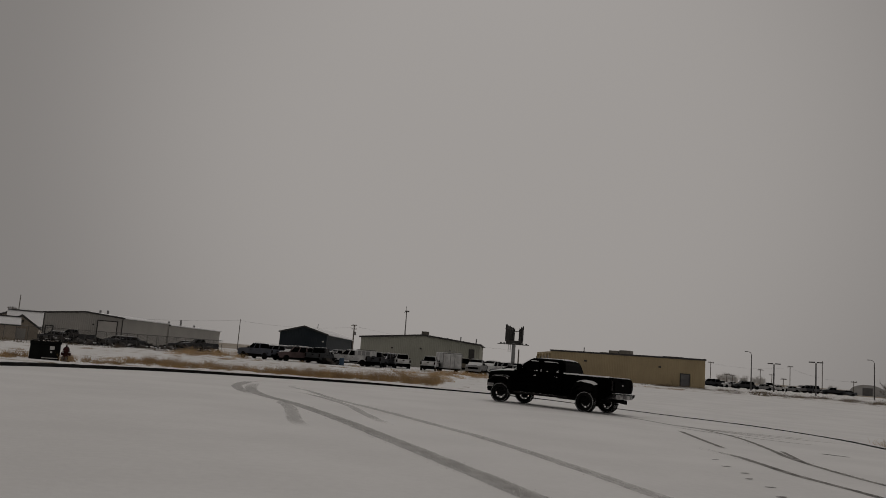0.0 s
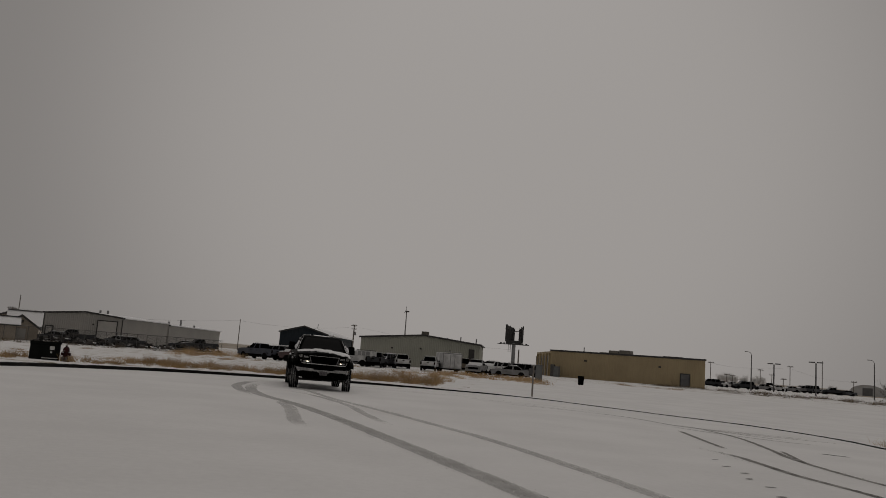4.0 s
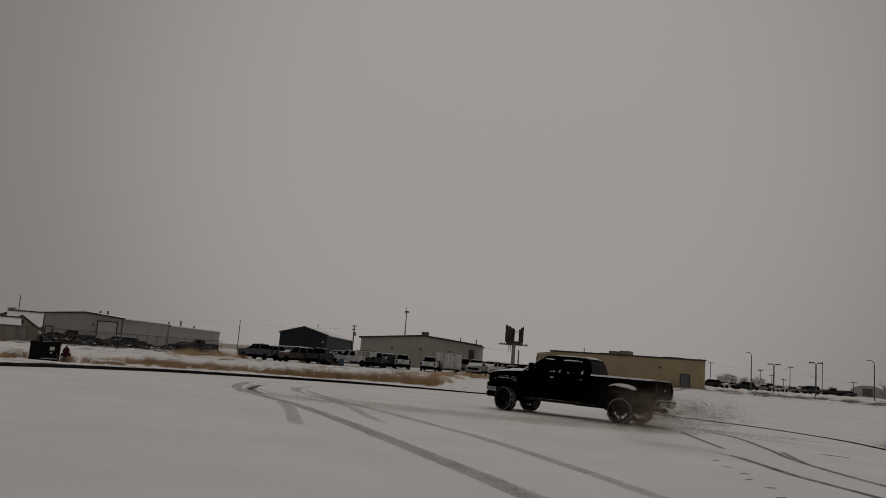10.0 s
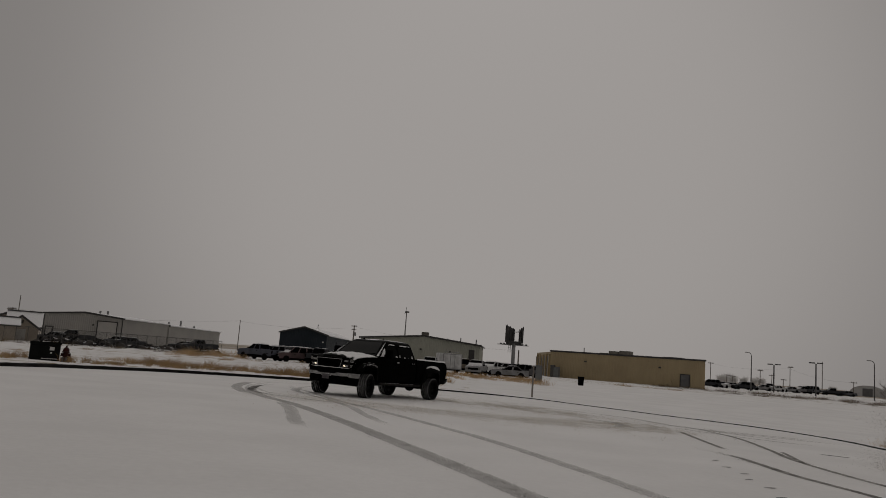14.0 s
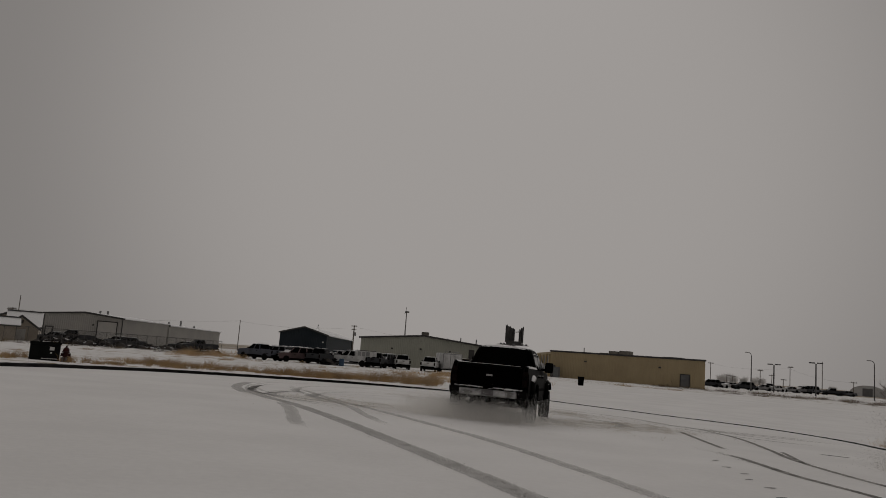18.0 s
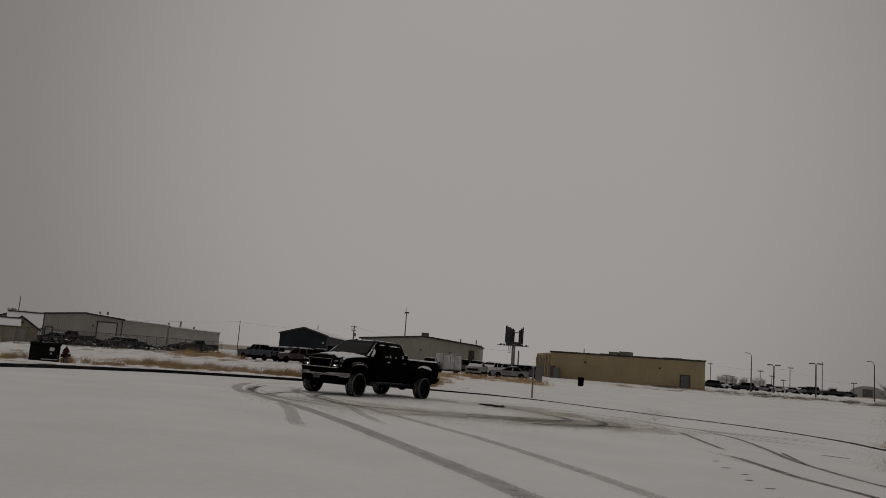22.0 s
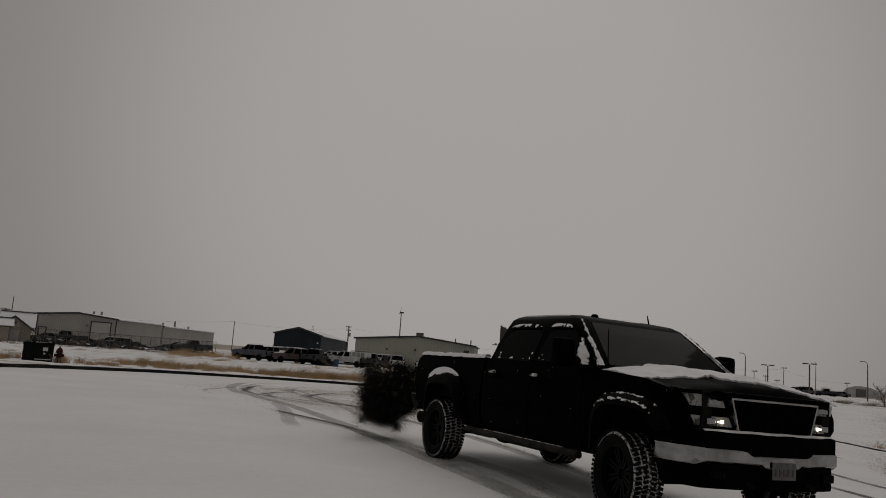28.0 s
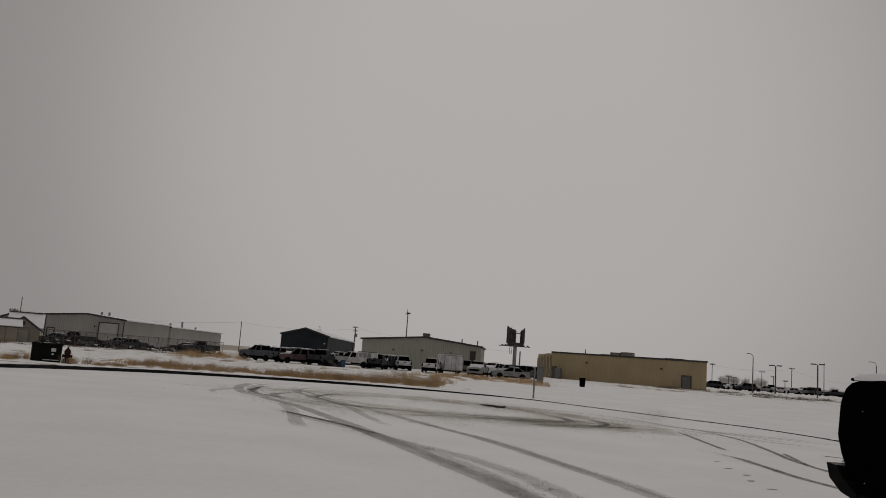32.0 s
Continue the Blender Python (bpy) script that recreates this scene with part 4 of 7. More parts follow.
# ---- parked vehicles ----
def wheel_meshes():
    bm = lathe(bmesh.new(), [(0.2, -0.1), (0.30, -0.115), (0.345, -0.10), (0.355, -0.06), (0.355, 0.06), (0.345, 0.10), (0.30, 0.115), (0.2, 0.1)], 18, Matrix.Rotation(math.pi / 2, 4, "X"))
    t = part("tyre", bm, TYRE, smooth=True)
    bm = lathe(bmesh.new(), [(0.05, -0.085), (0.19, -0.085), (0.20, -0.07), (0.20, 0.07), (0.19, 0.085), (0.05, 0.085)], 12, Matrix.Rotation(math.pi / 2, 4, "X"))
    r = part("rim", bm, RIM_GREY, smooth=True)
    datas = t.data, r.data
    for o in (t, r):
        bpy.data.objects.remove(o)
    return datas


CAR_TYRE, CAR_RIM = wheel_meshes()


def quad_panel(bm, a, b, c, d, inset=0.1, out=0.012, thick=0.014):
    """A pane laid proud on the quad a b c d (a to b along the foot)."""
    a, b, c, d = (Vector(v) for v in (a, b, c, d))
    mid = (a + b + c + d) / 4
    n = (b - a).cross(d - a).normalized()
    ring = [v + (mid - v) * inset for v in (a, b, c, d)]
    lo, hi = [bm.verts.new(v + n * (out - thick)) for v in ring], [bm.verts.new(v + n * out) for v in ring]
    bm.faces.new(hi)
    bm.faces.new(lo[::-1])
    for k in range(4):
        bm.faces.new((lo[k], lo[(k + 1) % 4], hi[(k + 1) % 4], hi[k]))
    return bm


KINDS = dict(   # length, width, sill, hood height, belt, roof, cab foot front/rear, cab top front/rear, wheel places, deck height, tyre scale
    pickup=(5.7, 1.98, 0.50, 1.16, 1.22, 1.86, 1.30, -0.80, 0.55, -0.66, 1.85, -1.75, 1.26, 1.06),
    sedan=(4.7, 1.80, 0.28, 0.90, 0.93, 1.42, 1.20, -1.75, 0.30, -1.05, 1.4, -1.4, 0.98, 0.9),
    suv=(4.8, 1.90, 0.42, 1.06, 1.12, 1.78, 1.2, -2.22, 0.55, -2.0, 1.45, -1.4, 1.12, 1.0),
    van=(5.2, 1.95, 0.40, 1.12, 1.18, 1.98, 1.9, -2.5, 1.15, -2.4, 1.75, -1.65, 1.18, 1.0),
)


def vehicle(kind, colour, x, y, z, turn, label, category, snow=1.0):
    """A parked vehicle with its nose towards +x before it is turned; snow: how thick it lies."""
    ln, w, sill, hood, belt, roof, cf, cr, tf, tr, wf, wr, deck, big = KINDS[kind]
    mat = PAINTS[colour]
    ob = thing({"pickup": "pickup_truck", "sedan": "car", "suv": "sport_utility_car", "van": "van"}[kind], x, y, z, turn, label, category, "parked vehicles")
    nose, tail, hw = ln / 2, -ln / 2, w / 2
    arch = 0.43 * big

    def arc(cx):
        return [(cx + arch * math.cos(math.pi - math.pi * k / 8), 0.37 + arch * math.sin(math.pi * k / 8)) for k in range(9)]

    foot = [(tail, sill), *arc(wr), *arc(wf), (nose - 0.04, sill)]
    foot = [(u, max(v, sill) if abs(u - wr) > arch * 0.99 and abs(u - wf) > arch * 0.99 else v) for u, v in foot]
    top = [(nose, sill + 0.25), (nose, hood - 0.24), (nose - 0.05, hood - 0.12), (nose - 0.2, hood - 0.04), (cf + 0.5, hood + 0.03), (cf, hood + 0.05), (cf - 0.15, belt), (cr, belt), (cr - 0.01, deck), (tail + 0.05, deck), (tail, deck - 0.1)]

    def wide(u, v, d):
        """The flank leans in above the belt and below the doors, and the nose is drawn in."""
        return (u, d * float(np.interp(v, (sill, sill + 0.2, belt - 0.25, belt + 0.1), (0.955, 1.0, 1.0, 0.94))) * (1 - 0.07 * max(0.0, abs(u) / nose - 0.72) / 0.28), v)

    bm = prism(bmesh.new(), foot + top, -hw, hw, wide)
    bm.normal_update()
    flat = [f for f in bm.faces if len(f.verts) > 4]
    keep = {(round(u, 3), round(v, 3)) for u, v in top}
    rim = [e for f in flat for e in f.edges if all((round(q.co.x, 3), round(q.co.z, 3)) in keep for q in e.verts)]
    bmesh.ops.bevel(bm, geom=rim, offset=0.055, segments=2, affect="EDGES", profile=0.6)
    part("body", bm, mat, ob, smooth=True)
    gh, gt = hw - 0.07, hw - 0.25
    P = [(cf, -gh, belt - 0.02), (cf, gh, belt - 0.02), (cr, gh, belt - 0.02), (cr, -gh, belt - 0.02), (tf, -gt, roof), (tf, gt, roof), (tr, gt, roof), (tr, -gt, roof)]
    bm = bmesh.new()
    v = [bm.verts.new(p) for p in P]
    for f in ((0, 1, 5, 4), (1, 2, 6, 5), (2, 3, 7, 6), (3, 0, 4, 7), (4, 5, 6, 7), (3, 2, 1, 0)):
        bm.faces.new([v[k] for k in f])
    bmesh.ops.bevel(bm, geom=list(bm.edges), offset=0.07, segments=3, affect="EDGES")
    part("cab", bm, mat, ob, smooth=True)
    part("windscreen", quad_panel(bmesh.new(), P[0], P[1], P[5], P[4], 0.09), GLASS_DARK, ob)
    part("rear_window", quad_panel(bmesh.new(), P[2], P[3], P[7], P[6], 0.13), GLASS_DARK, ob)
    cuts = ((0.04, 0.34), (0.36, 0.66), (0.68, 0.97)) if kind in ("suv", "van") else ((0.04, 0.49), (0.52, 0.97))
    for foot0, foot1, top1, top0 in ((P[3], P[0], P[4], P[7]), (P[1], P[2], P[6], P[5])):
        for s0, s1 in cuts:
            lerp = lambda p, q, s: Vector(p).lerp(Vector(q), s)
            part("side_window", quad_panel(bmesh.new(), lerp(foot0, foot1, s0), lerp(foot0, foot1, s1), lerp(top0, top1, s1), lerp(top0, top1, s0), 0.12), GLASS_DARK, ob)
    part("front_bumper", box(bmesh.new(), nose + 0.02, 0, sill - 0.03, 0.16, w * 0.94, 0.22, bevel=0.04), RIM_GREY if kind == "pickup" else TRIM_BLACK, ob)
    part("rear_bumper", box(bmesh.new(), tail - 0.05, 0, sill - 0.02, 0.16, w * 0.92, 0.2, bevel=0.04), TRIM_BLACK if colour != "silver" else mat, ob)
    part("valance", box(bmesh.new(), nose - 0.05, 0, sill - 0.18, 0.12, w * 0.84, 0.15, bevel=0.02), TRIM_BLACK, ob)
    part("grille", box(bmesh.new(), nose + 0.014, 0, sill + 0.22, 0.05, w * 0.60, hood - sill - 0.42, bevel=0.02), TRIM_BLACK, ob)
    for s in (-1, 1):
        part("headlight", box(bmesh.new(), nose - 0.004, s * w * 0.375, hood - 0.40, 0.06, w * 0.15, 0.2, bevel=0.02), LENS, ob)
        part("tail_light", box(bmesh.new(), tail - 0.004, s * w * 0.43, deck - 0.46, 0.05, w * 0.09, 0.38, bevel=0.012), LENS_RED, ob)
        part("mirror", box(bmesh.new(), cf - 0.30, s * (hw + 0.06), belt + 0.02, 0.1, 0.2, 0.2, bevel=0.04), TRIM_BLACK, ob)
        # black strip standing in for the shadow along the lower sill
        part("sill_trim", box(bmesh.new(), (wf + wr) / 2, s * (hw - 0.03), sill - 0.04, wf - wr - arch * 2 - 0.05, 0.05, 0.14, bevel=0.015), TRIM_BLACK, ob)
        for a, b in ((0.04, 0.5), (0.5, 0.97)) if kind != "van" else ((0.3, 0.6),):
            u = cr + (cf - cr) * b - 0.16
            part("door_handle", box(bmesh.new(), u - 0.5, s * (hw - 0.005), belt - 0.2, 0.16, 0.03, 0.04), TRIM_BLACK, ob)
    if kind == "pickup":
        part("bed_well", box(bmesh.new(), (cr + tail) / 2 - 0.02, 0, deck + 0.003, cr - tail - 0.3, w * 0.72, 0.02), CHASSIS if not snow else SNOW_CLEAN, ob)
        for s in (-1, 1):
            part("bed_rail", box(bmesh.new(), (cr + tail) / 2, s * (hw - 0.16), deck + 0.003, cr - tail - 0.1, 0.1, 0.07, bevel=0.015), TRIM_BLACK, ob)
        part("tailgate_cap", box(bmesh.new(), tail + 0.09, 0, deck + 0.003, 0.08, w * 0.74, 0.07, bevel=0.015), TRIM_BLACK, ob)
        part("tailgate_handle", box(bmesh.new(), tail - 0.012, 0, deck - 0.22, 0.03, 0.26, 0.1, bevel=0.008), TRIM_BLACK, ob)
    for u in (wf, wr):
        part("wheel_well", box(bmesh.new(), u, 0, 0.30, arch * 2.1, w * 0.93, 0.5 * big), CHASSIS, ob)
        for s in (-1, 1):
            wh = new("wheel")
            wh.parent = ob
            wh.matrix_basis = pose(u, s * (hw - 0.10), 0.355 * big) @ Matrix.Diagonal((big, 1, big, 1))
            for nm, dt in (("tyre", CAR_TYRE), ("rim", CAR_RIM)):
                o = new(nm, dt)
                o.parent = wh
    part("underbody", box(bmesh.new(), 0, 0, 0.26, ln * 0.84, w * 0.66, sill - 0.2), CHASSIS, ob)
    if snow:
        rng = random.Random(int(x * 31 + y * 17))

        def cover(name, u0, u1, half, top_at, thick, bare):
            """Settled snow over part of the top, ragged at its rim."""
            bm = bmesh.new()
            n, m = 10, 8
            grid = {}
            for i in range(n + 1):
                for j in range(m + 1):
                    u, q = u0 + (u1 - u0) * i / n, half * (2 * j / m - 1)
                    edge = min(i, n - i, j, m - j)
                    if edge == 0 and noise.noise((u * 3 + x, q * 3 + y, 1)) < bare:
                        continue
                    grid[i, j] = bm.verts.new((u, q, top_at(u, q) + (thick * 0.55 if edge == 0 else thick * (0.8 + 0.4 * rng.random()))))
            for i, j in list(grid):
                f = [grid.get(c) for c in ((i, j), (i + 1, j), (i + 1, j + 1), (i, j + 1))]
                if all(f):
                    bm.faces.new(f)
            bmesh.ops.solidify(bm, geom=list(bm.faces), thickness=thick * 0.5)
            part(name, bm, SNOW_CLEAN, ob, "thin settled snow", smooth=True)

        cover("roof_snow", tr + 0.08, tf - 0.06, gt - 0.06, lambda u, q: roof + 0.002, 0.085 * snow, -0.35)
        cover("hood_snow", cf + 0.05, nose - 0.22, hw * 0.80, lambda u, q: float(np.interp(u, (cf, cf + 0.5, nose - 0.2), (hood + 0.05, hood + 0.03, hood - 0.04))) + 0.004, 0.07 * snow, -0.25)
        if snow > 0.95:
            part("windscreen_snow", quad_panel(bmesh.new(), P[0], P[1], Vector(P[1]).lerp(Vector(P[5]), 0.5), Vector(P[0]).lerp(Vector(P[4]), 0.5), 0.05, 0.035, 0.02), SNOW_CLEAN, ob, "snow drifted against the windscreen")
    return ob


PARKED = [  # kind, paint, bearing, distance, turn, snow, label, category
    ("pickup", "blue", -12.36, 98, 146, 0.8, "dark blue-grey pickup truck parked alone by a leaning pole", "pickup"),
    ("suv", "grey", -11.45, 116, 168, 1.3, "dark grey sport utility car in the back row", "car"),
    ("suv", "white", -10.72, 118, 140, 1.5, "white sport utility car under thick snow", "car"),
    ("suv", "red", -9.94, 97, 214, 1.6, "dull red sport utility car with a snowy hood", "car"),
    ("suv", "white", -9.45, 112, 196, 1.0, "white sport utility car in the back row", "car"),
    ("pickup", "dark", -8.15, 97, 79, 1.0, "dark pickup with snow in its bed, seen from its tail", "pickup"),
    ("sedan", "white", -7.5, 118, 200, 1.5, "white car in the back row", "car"),
    ("suv", "white", -7.0, 124, 170, 1.0, "white sport utility car far back in the row", "car"),
    ("pickup", "dark", -4.22, 100, 88, 0.7, "black pickup seen from its tail", "pickup"),
    ("suv", "grey", -3.62, 106, 250, 1.2, "dark grey sport utility car in the parked row", "car"),
    ("pickup", "white", -3.15, 114, 245, 1.2, "white pickup half hidden in the parked row", "pickup"),
    ("pickup", "white", -2.33, 105, 96, 0.9, "white pickup with a black tailgate step, seen from its tail", "pickup"),
    ("suv", "white", -4.9, 120, 110, 1.0, "white sport utility car behind the service truck", "car"),
    ("pickup", "white", -0.30, 103, 84, 0.8, "white pickup seen from its tail", "pickup"),
    ("van", "tan", 2.15, 124, 90, 0.8, "dull brown van behind the white trailer", "van"),
    ("pickup", "silver", 3.05, 98, 258, 1.0, "silver pickup with a black grille facing the street", "pickup"),
    ("pickup", "white", 4.2, 108, 232, 1.0, "white pickup behind the silver car", "pickup"),
    ("suv", "silver", 4.95, 113, 214, 1.0, "pale sport utility car behind the silver car", "car"),
    ("sedan", "silver", 5.43, 100, 176, 1.5, "silver car with snow on its roof and hood", "car"),
    ("suv", "dark", 5.95, 112, 170, 0.7, "dark sport utility car behind the silver car", "car"),
    ("suv", "grey", 6.5, 118, 170, 1.0, "dark grey sport utility car by the marker post", "car"),
    ("suv", "dark", 3.7, 122, 240, 1.0, "dark sport utility car in the back row", "car"),
    ("suv", "dark", 19.15, 195, 160, 0.4, "black sport utility car at the end of the tan building", "car"),
    ("sedan", "dark", 19.75, 205, 170, 1.0, "dark car in a far snowy lot", "car"),
    ("sedan", "white", 20.4, 200, 195, 1.4, "white car under snow in a far lot", "car"),
    ("suv", "dark", 21.25, 190, 182, 0.4, "black sport utility car in a far snowy lot", "car"),
    ("sedan", "silver", 22.45, 205, 170, 1.4, "silver car under snow in a far lot", "car"),
    ("pickup", "dark", 22.85, 226, 250, 0.6, "dark pickup behind the snowed-in cars", "pickup"),
    ("sedan", "white", 23.25, 211, 200, 1.6, "white car buried in snow in a far lot", "car"),
    ("sedan", "silver", 24.1, 216, 185, 1.6, "pale car under snow in a far lot", "car"),
    ("suv", "silver", 24.85, 218, 190, 1.5, "pale sport utility car under snow in a far lot", "car"),
    ("van", "grey", 25.35, 218, 95, 0.6, "dark grey van at the end of a far row", "van"),
    ("pickup", "dark", 26.6, 229, 176, 0.8, "dark pickup at the edge of a far snowy lot", "pickup"),
    ("sedan", "grey", 27.4, 231, 176, 1.0, "grey car at the edge of a far snowy lot", "car"),
    ("pickup", "dark", -24.5, 120, 200, 1.0, "dark scrap pickup behind the chain-link fence", "pickup"),
    ("sedan", "grey", -25.5, 119, 170, 1.2, "grey scrap car behind the chain-link fence", "car"),
    ("sedan", "dark", -21.0, 124, 190, 1.2, "dark scrap car under snow by the warehouse", "car"),
    ("sedan", "grey", -21.7, 130, 150, 1.4, "grey scrap car under snow by the warehouse", "car"),
    ("pickup", "dark", -16.5, 132, 215, 0.8, "dark scrap pickup by the warehouse annex", "pickup"),
    ("sedan", "dark", -17.5, 138, 185, 1.2, "dark scrap car by the warehouse annex", "car"),
]
for kind, col, b, d, turn, deep, lab, cat in PARKED:
    x, y = at_bearing(b, d)
    vehicle(kind, col, x, y, land(x, y) - 0.03, turn, lab, cat, deep)

# white service truck with a utility body
x, y = at_bearing(-5.92, 99)
sv = vehicle("pickup", "white", x, y, land(x, y) - 0.03, 165, "white service truck with a boxy utility bed", "truck")
for s in (-1, 1):
    side = part("tool_locker", box(bmesh.new(), -1.85, s * 0.75, 1.3, 2.0, 0.45, 0.62, bevel=0.02), PAINTS["white"], sv)
    for u in (-2.4, -1.85, -1.3):
        part("locker_door", box(bmesh.new(), u, s * 0.985, 1.35, 0.45, 0.02, 0.5, bevel=0.006), PAINTS["silver"], side)
for v in (-0.8, 0.8):
    part("ladder_rack", rod(bmesh.new(), (-2.8, v, 2.0), (-0.85, v, 2.0), 0.04, 0.04, 6), DARK_STEEL, sv)
for u in (-2.75, -1.9, -0.9):
    part("rack_post", rod(bmesh.new(), (u, -0.75, 1.9), (u, -0.75, 2.02), 0.035, 0.035, 6), DARK_STEEL, sv)
bl = thing("barrel", *at_bearing(-6.62, 94), -0.45, 0, "blue plastic drum beside the service truck", "barrel")
part("drum", lathe(bmesh.new(), [(0.27, 0), (0.29, 0.05), (0.29, 0.3), (0.3, 0.32), (0.3, 0.55), (0.29, 0.57), (0.29, 0.85), (0.26, 0.88)], 16), BLUE_PLASTIC, bl, smooth=True)
part("cap", rod(bmesh.new(), (0.12, 0, 0.883), (0.12, 0, 0.92), 0.04), DARK_STEEL, bl)

# white enclosed cargo trailer
x, y = at_bearing(1.0, 106)
tr = thing("cargo_trailer", x, y, land(x, y) - 0.02, 14, "white enclosed cargo trailer with a framed door", "trailer", "parked vehicles")
part("body", box(bmesh.new(), 0, 0, 0.45, 2.5, 4.0, 2.0, bevel=0.04), PAINTS["white"], tr)
for u in (-1.25, 1.25):
    part("corner_post", box(bmesh.new(), u, -2.01, 0.45, 0.09, 0.07, 2.0), STEEL, tr)
for z in (0.45, 2.36):
    part("rail", box(bmesh.new(), 0, -2.015, z, 2.4, 0.05, 0.1), STEEL, tr)
for u in (-0.57, 0.57):
    dr = part("rear_door", box(bmesh.new(), u, -2.02, 0.6, 1.1, 0.04, 1.7, bevel=0.01), PAINTS["white"], tr)
    part("lock_rod", rod(bmesh.new(), (u * 0.5, -2.06, 0.6), (u * 0.5, -2.06, 2.28), 0.03, 0.03, 6), STEEL, dr)
for s in (-1, 1):
    for v in (-0.45, 0.4):
        o = new("tyre", CAR_TYRE)
        o.parent = tr
        o.matrix_basis = pose(s * 1.1, v, 0.355, 0, 0, 90)
part("roof_snow", box(bmesh.new(), 0, 0, 2.453, 2.4, 3.9, 0.05, bevel=0.02), SNOW_CLEAN, tr)
for u in (-0.95, -0.3, 0.3, 0.95):
    part("rack_post", rod(bmesh.new(), (u, -1.9, 2.45), (u, -1.9, 2.68), 0.03, 0.03, 6), STEEL, tr)
part("roof_rack", rod(bmesh.new(), (-1.1, -1.9, 2.68), (1.1, -1.9, 2.68), 0.03, 0.03, 6), STEEL, tr)
part("ground_frame", box(bmesh.new(), 0, 0, 0.3, 2.3, 3.9, 0.14), CHASSIS, tr)
# a low flat trailer under snow beside the drum
x, y = at_bearing(-6.95, 97)
ft = thing("flatbed_trailer", x, y, land(x, y) - 0.02, 8, "low flatbed trailer buried in snow", "trailer", "parked vehicles")
part("bed", box(bmesh.new(), 0, 0, 0.35, 3.0, 1.7, 0.14, bevel=0.02), DARK_STEEL, ft)
part("bed_snow", box(bmesh.new(), 0, 0, 0.493, 2.9, 1.6, 0.12, bevel=0.05), SNOW_CLEAN, ft)
part("drawbar", rod(bmesh.new(), (1.5, 0, 0.42), (2.6, 0, 0.4), 0.05, 0.05, 6), DARK_STEEL, ft)
for u in (-0.4, 0.4):
    for v in (-0.8, 0.8):
        o = new("tyre", CAR_TYRE)
        o.parent = ft
        o.matrix_basis = pose(u, v, 0.355)

# scrap heaps
def heap(b, d, w, h, label):
    x, y = at_bearing(b, d)
    ob = thing("scrap_heap", x, y, land(x, y) - 0.05, -b, label, "scrap heap", "scrap heaps")
    rng = random.Random(int(b * 100))
    for k in range(26):
        l = rng.uniform(0.3, 1.3)
        bm = box(bmesh.new(), 0, 0, 0, l, rng.uniform(0.2, 0.7), rng.uniform(0.05, 0.4) if k % 3 else 0.05, bevel=0.02)
        o = part("scrap_piece", bm, JUNK if k % 2 else CHASSIS, ob)
        o.matrix_basis = pose(rng.gauss(0, 0.3) * w, rng.uniform(-0.8, 0.8), h * 0.55 * rng.random() ** 1.6, rng.uniform(-30, 30), rng.uniform(-35, 35), rng.uniform(0, 180))
    for k in range(6):
        bm = bmesh.new()
        bmesh.ops.create_icosphere(bm, subdivisions=2, radius=1.0, matrix=Matrix.Diagonal((rng.uniform(0.1, 0.45), 0.3, rng.uniform(0.03, 0.08), 1)))
        for v in bm.verts:
            v.co *= 1 + 0.25 * noise.noise(v.co * 3 + Vector((k, b, 0)))
        o = part("snow_patch", bm, SNOW_CLEAN, ob, smooth=True)
        o.matrix_basis = pose(rng.gauss(0, 0.32) * w, rng.uniform(-0.6, 0.2), h * rng.uniform(0.1, 0.5), rng.uniform(-12, 12), rng.uniform(-12, 12), 0)


for b, d, w, h in ((-22.6, 114, 4.5, 0.8), (-19.4, 122, 5, 0.7), (-18.4, 125, 4, 0.9), (-25.2, 112, 4, 1.7), (-24.5, 114, 4, 1.9), (-23.9, 116, 3, 1.3), (-21.9, 116, 4, 0.7), (-23.2, 113, 4, 0.8), (-17.1, 126, 4, 1.4), (-16.2, 124, 4, 1.2), (-20.5, 118, 4, 0.7), (-7.3, 95, 2.6, 0.6)):
    heap(b, d, w, h, "low heap of rusty scrap under patchy snow")


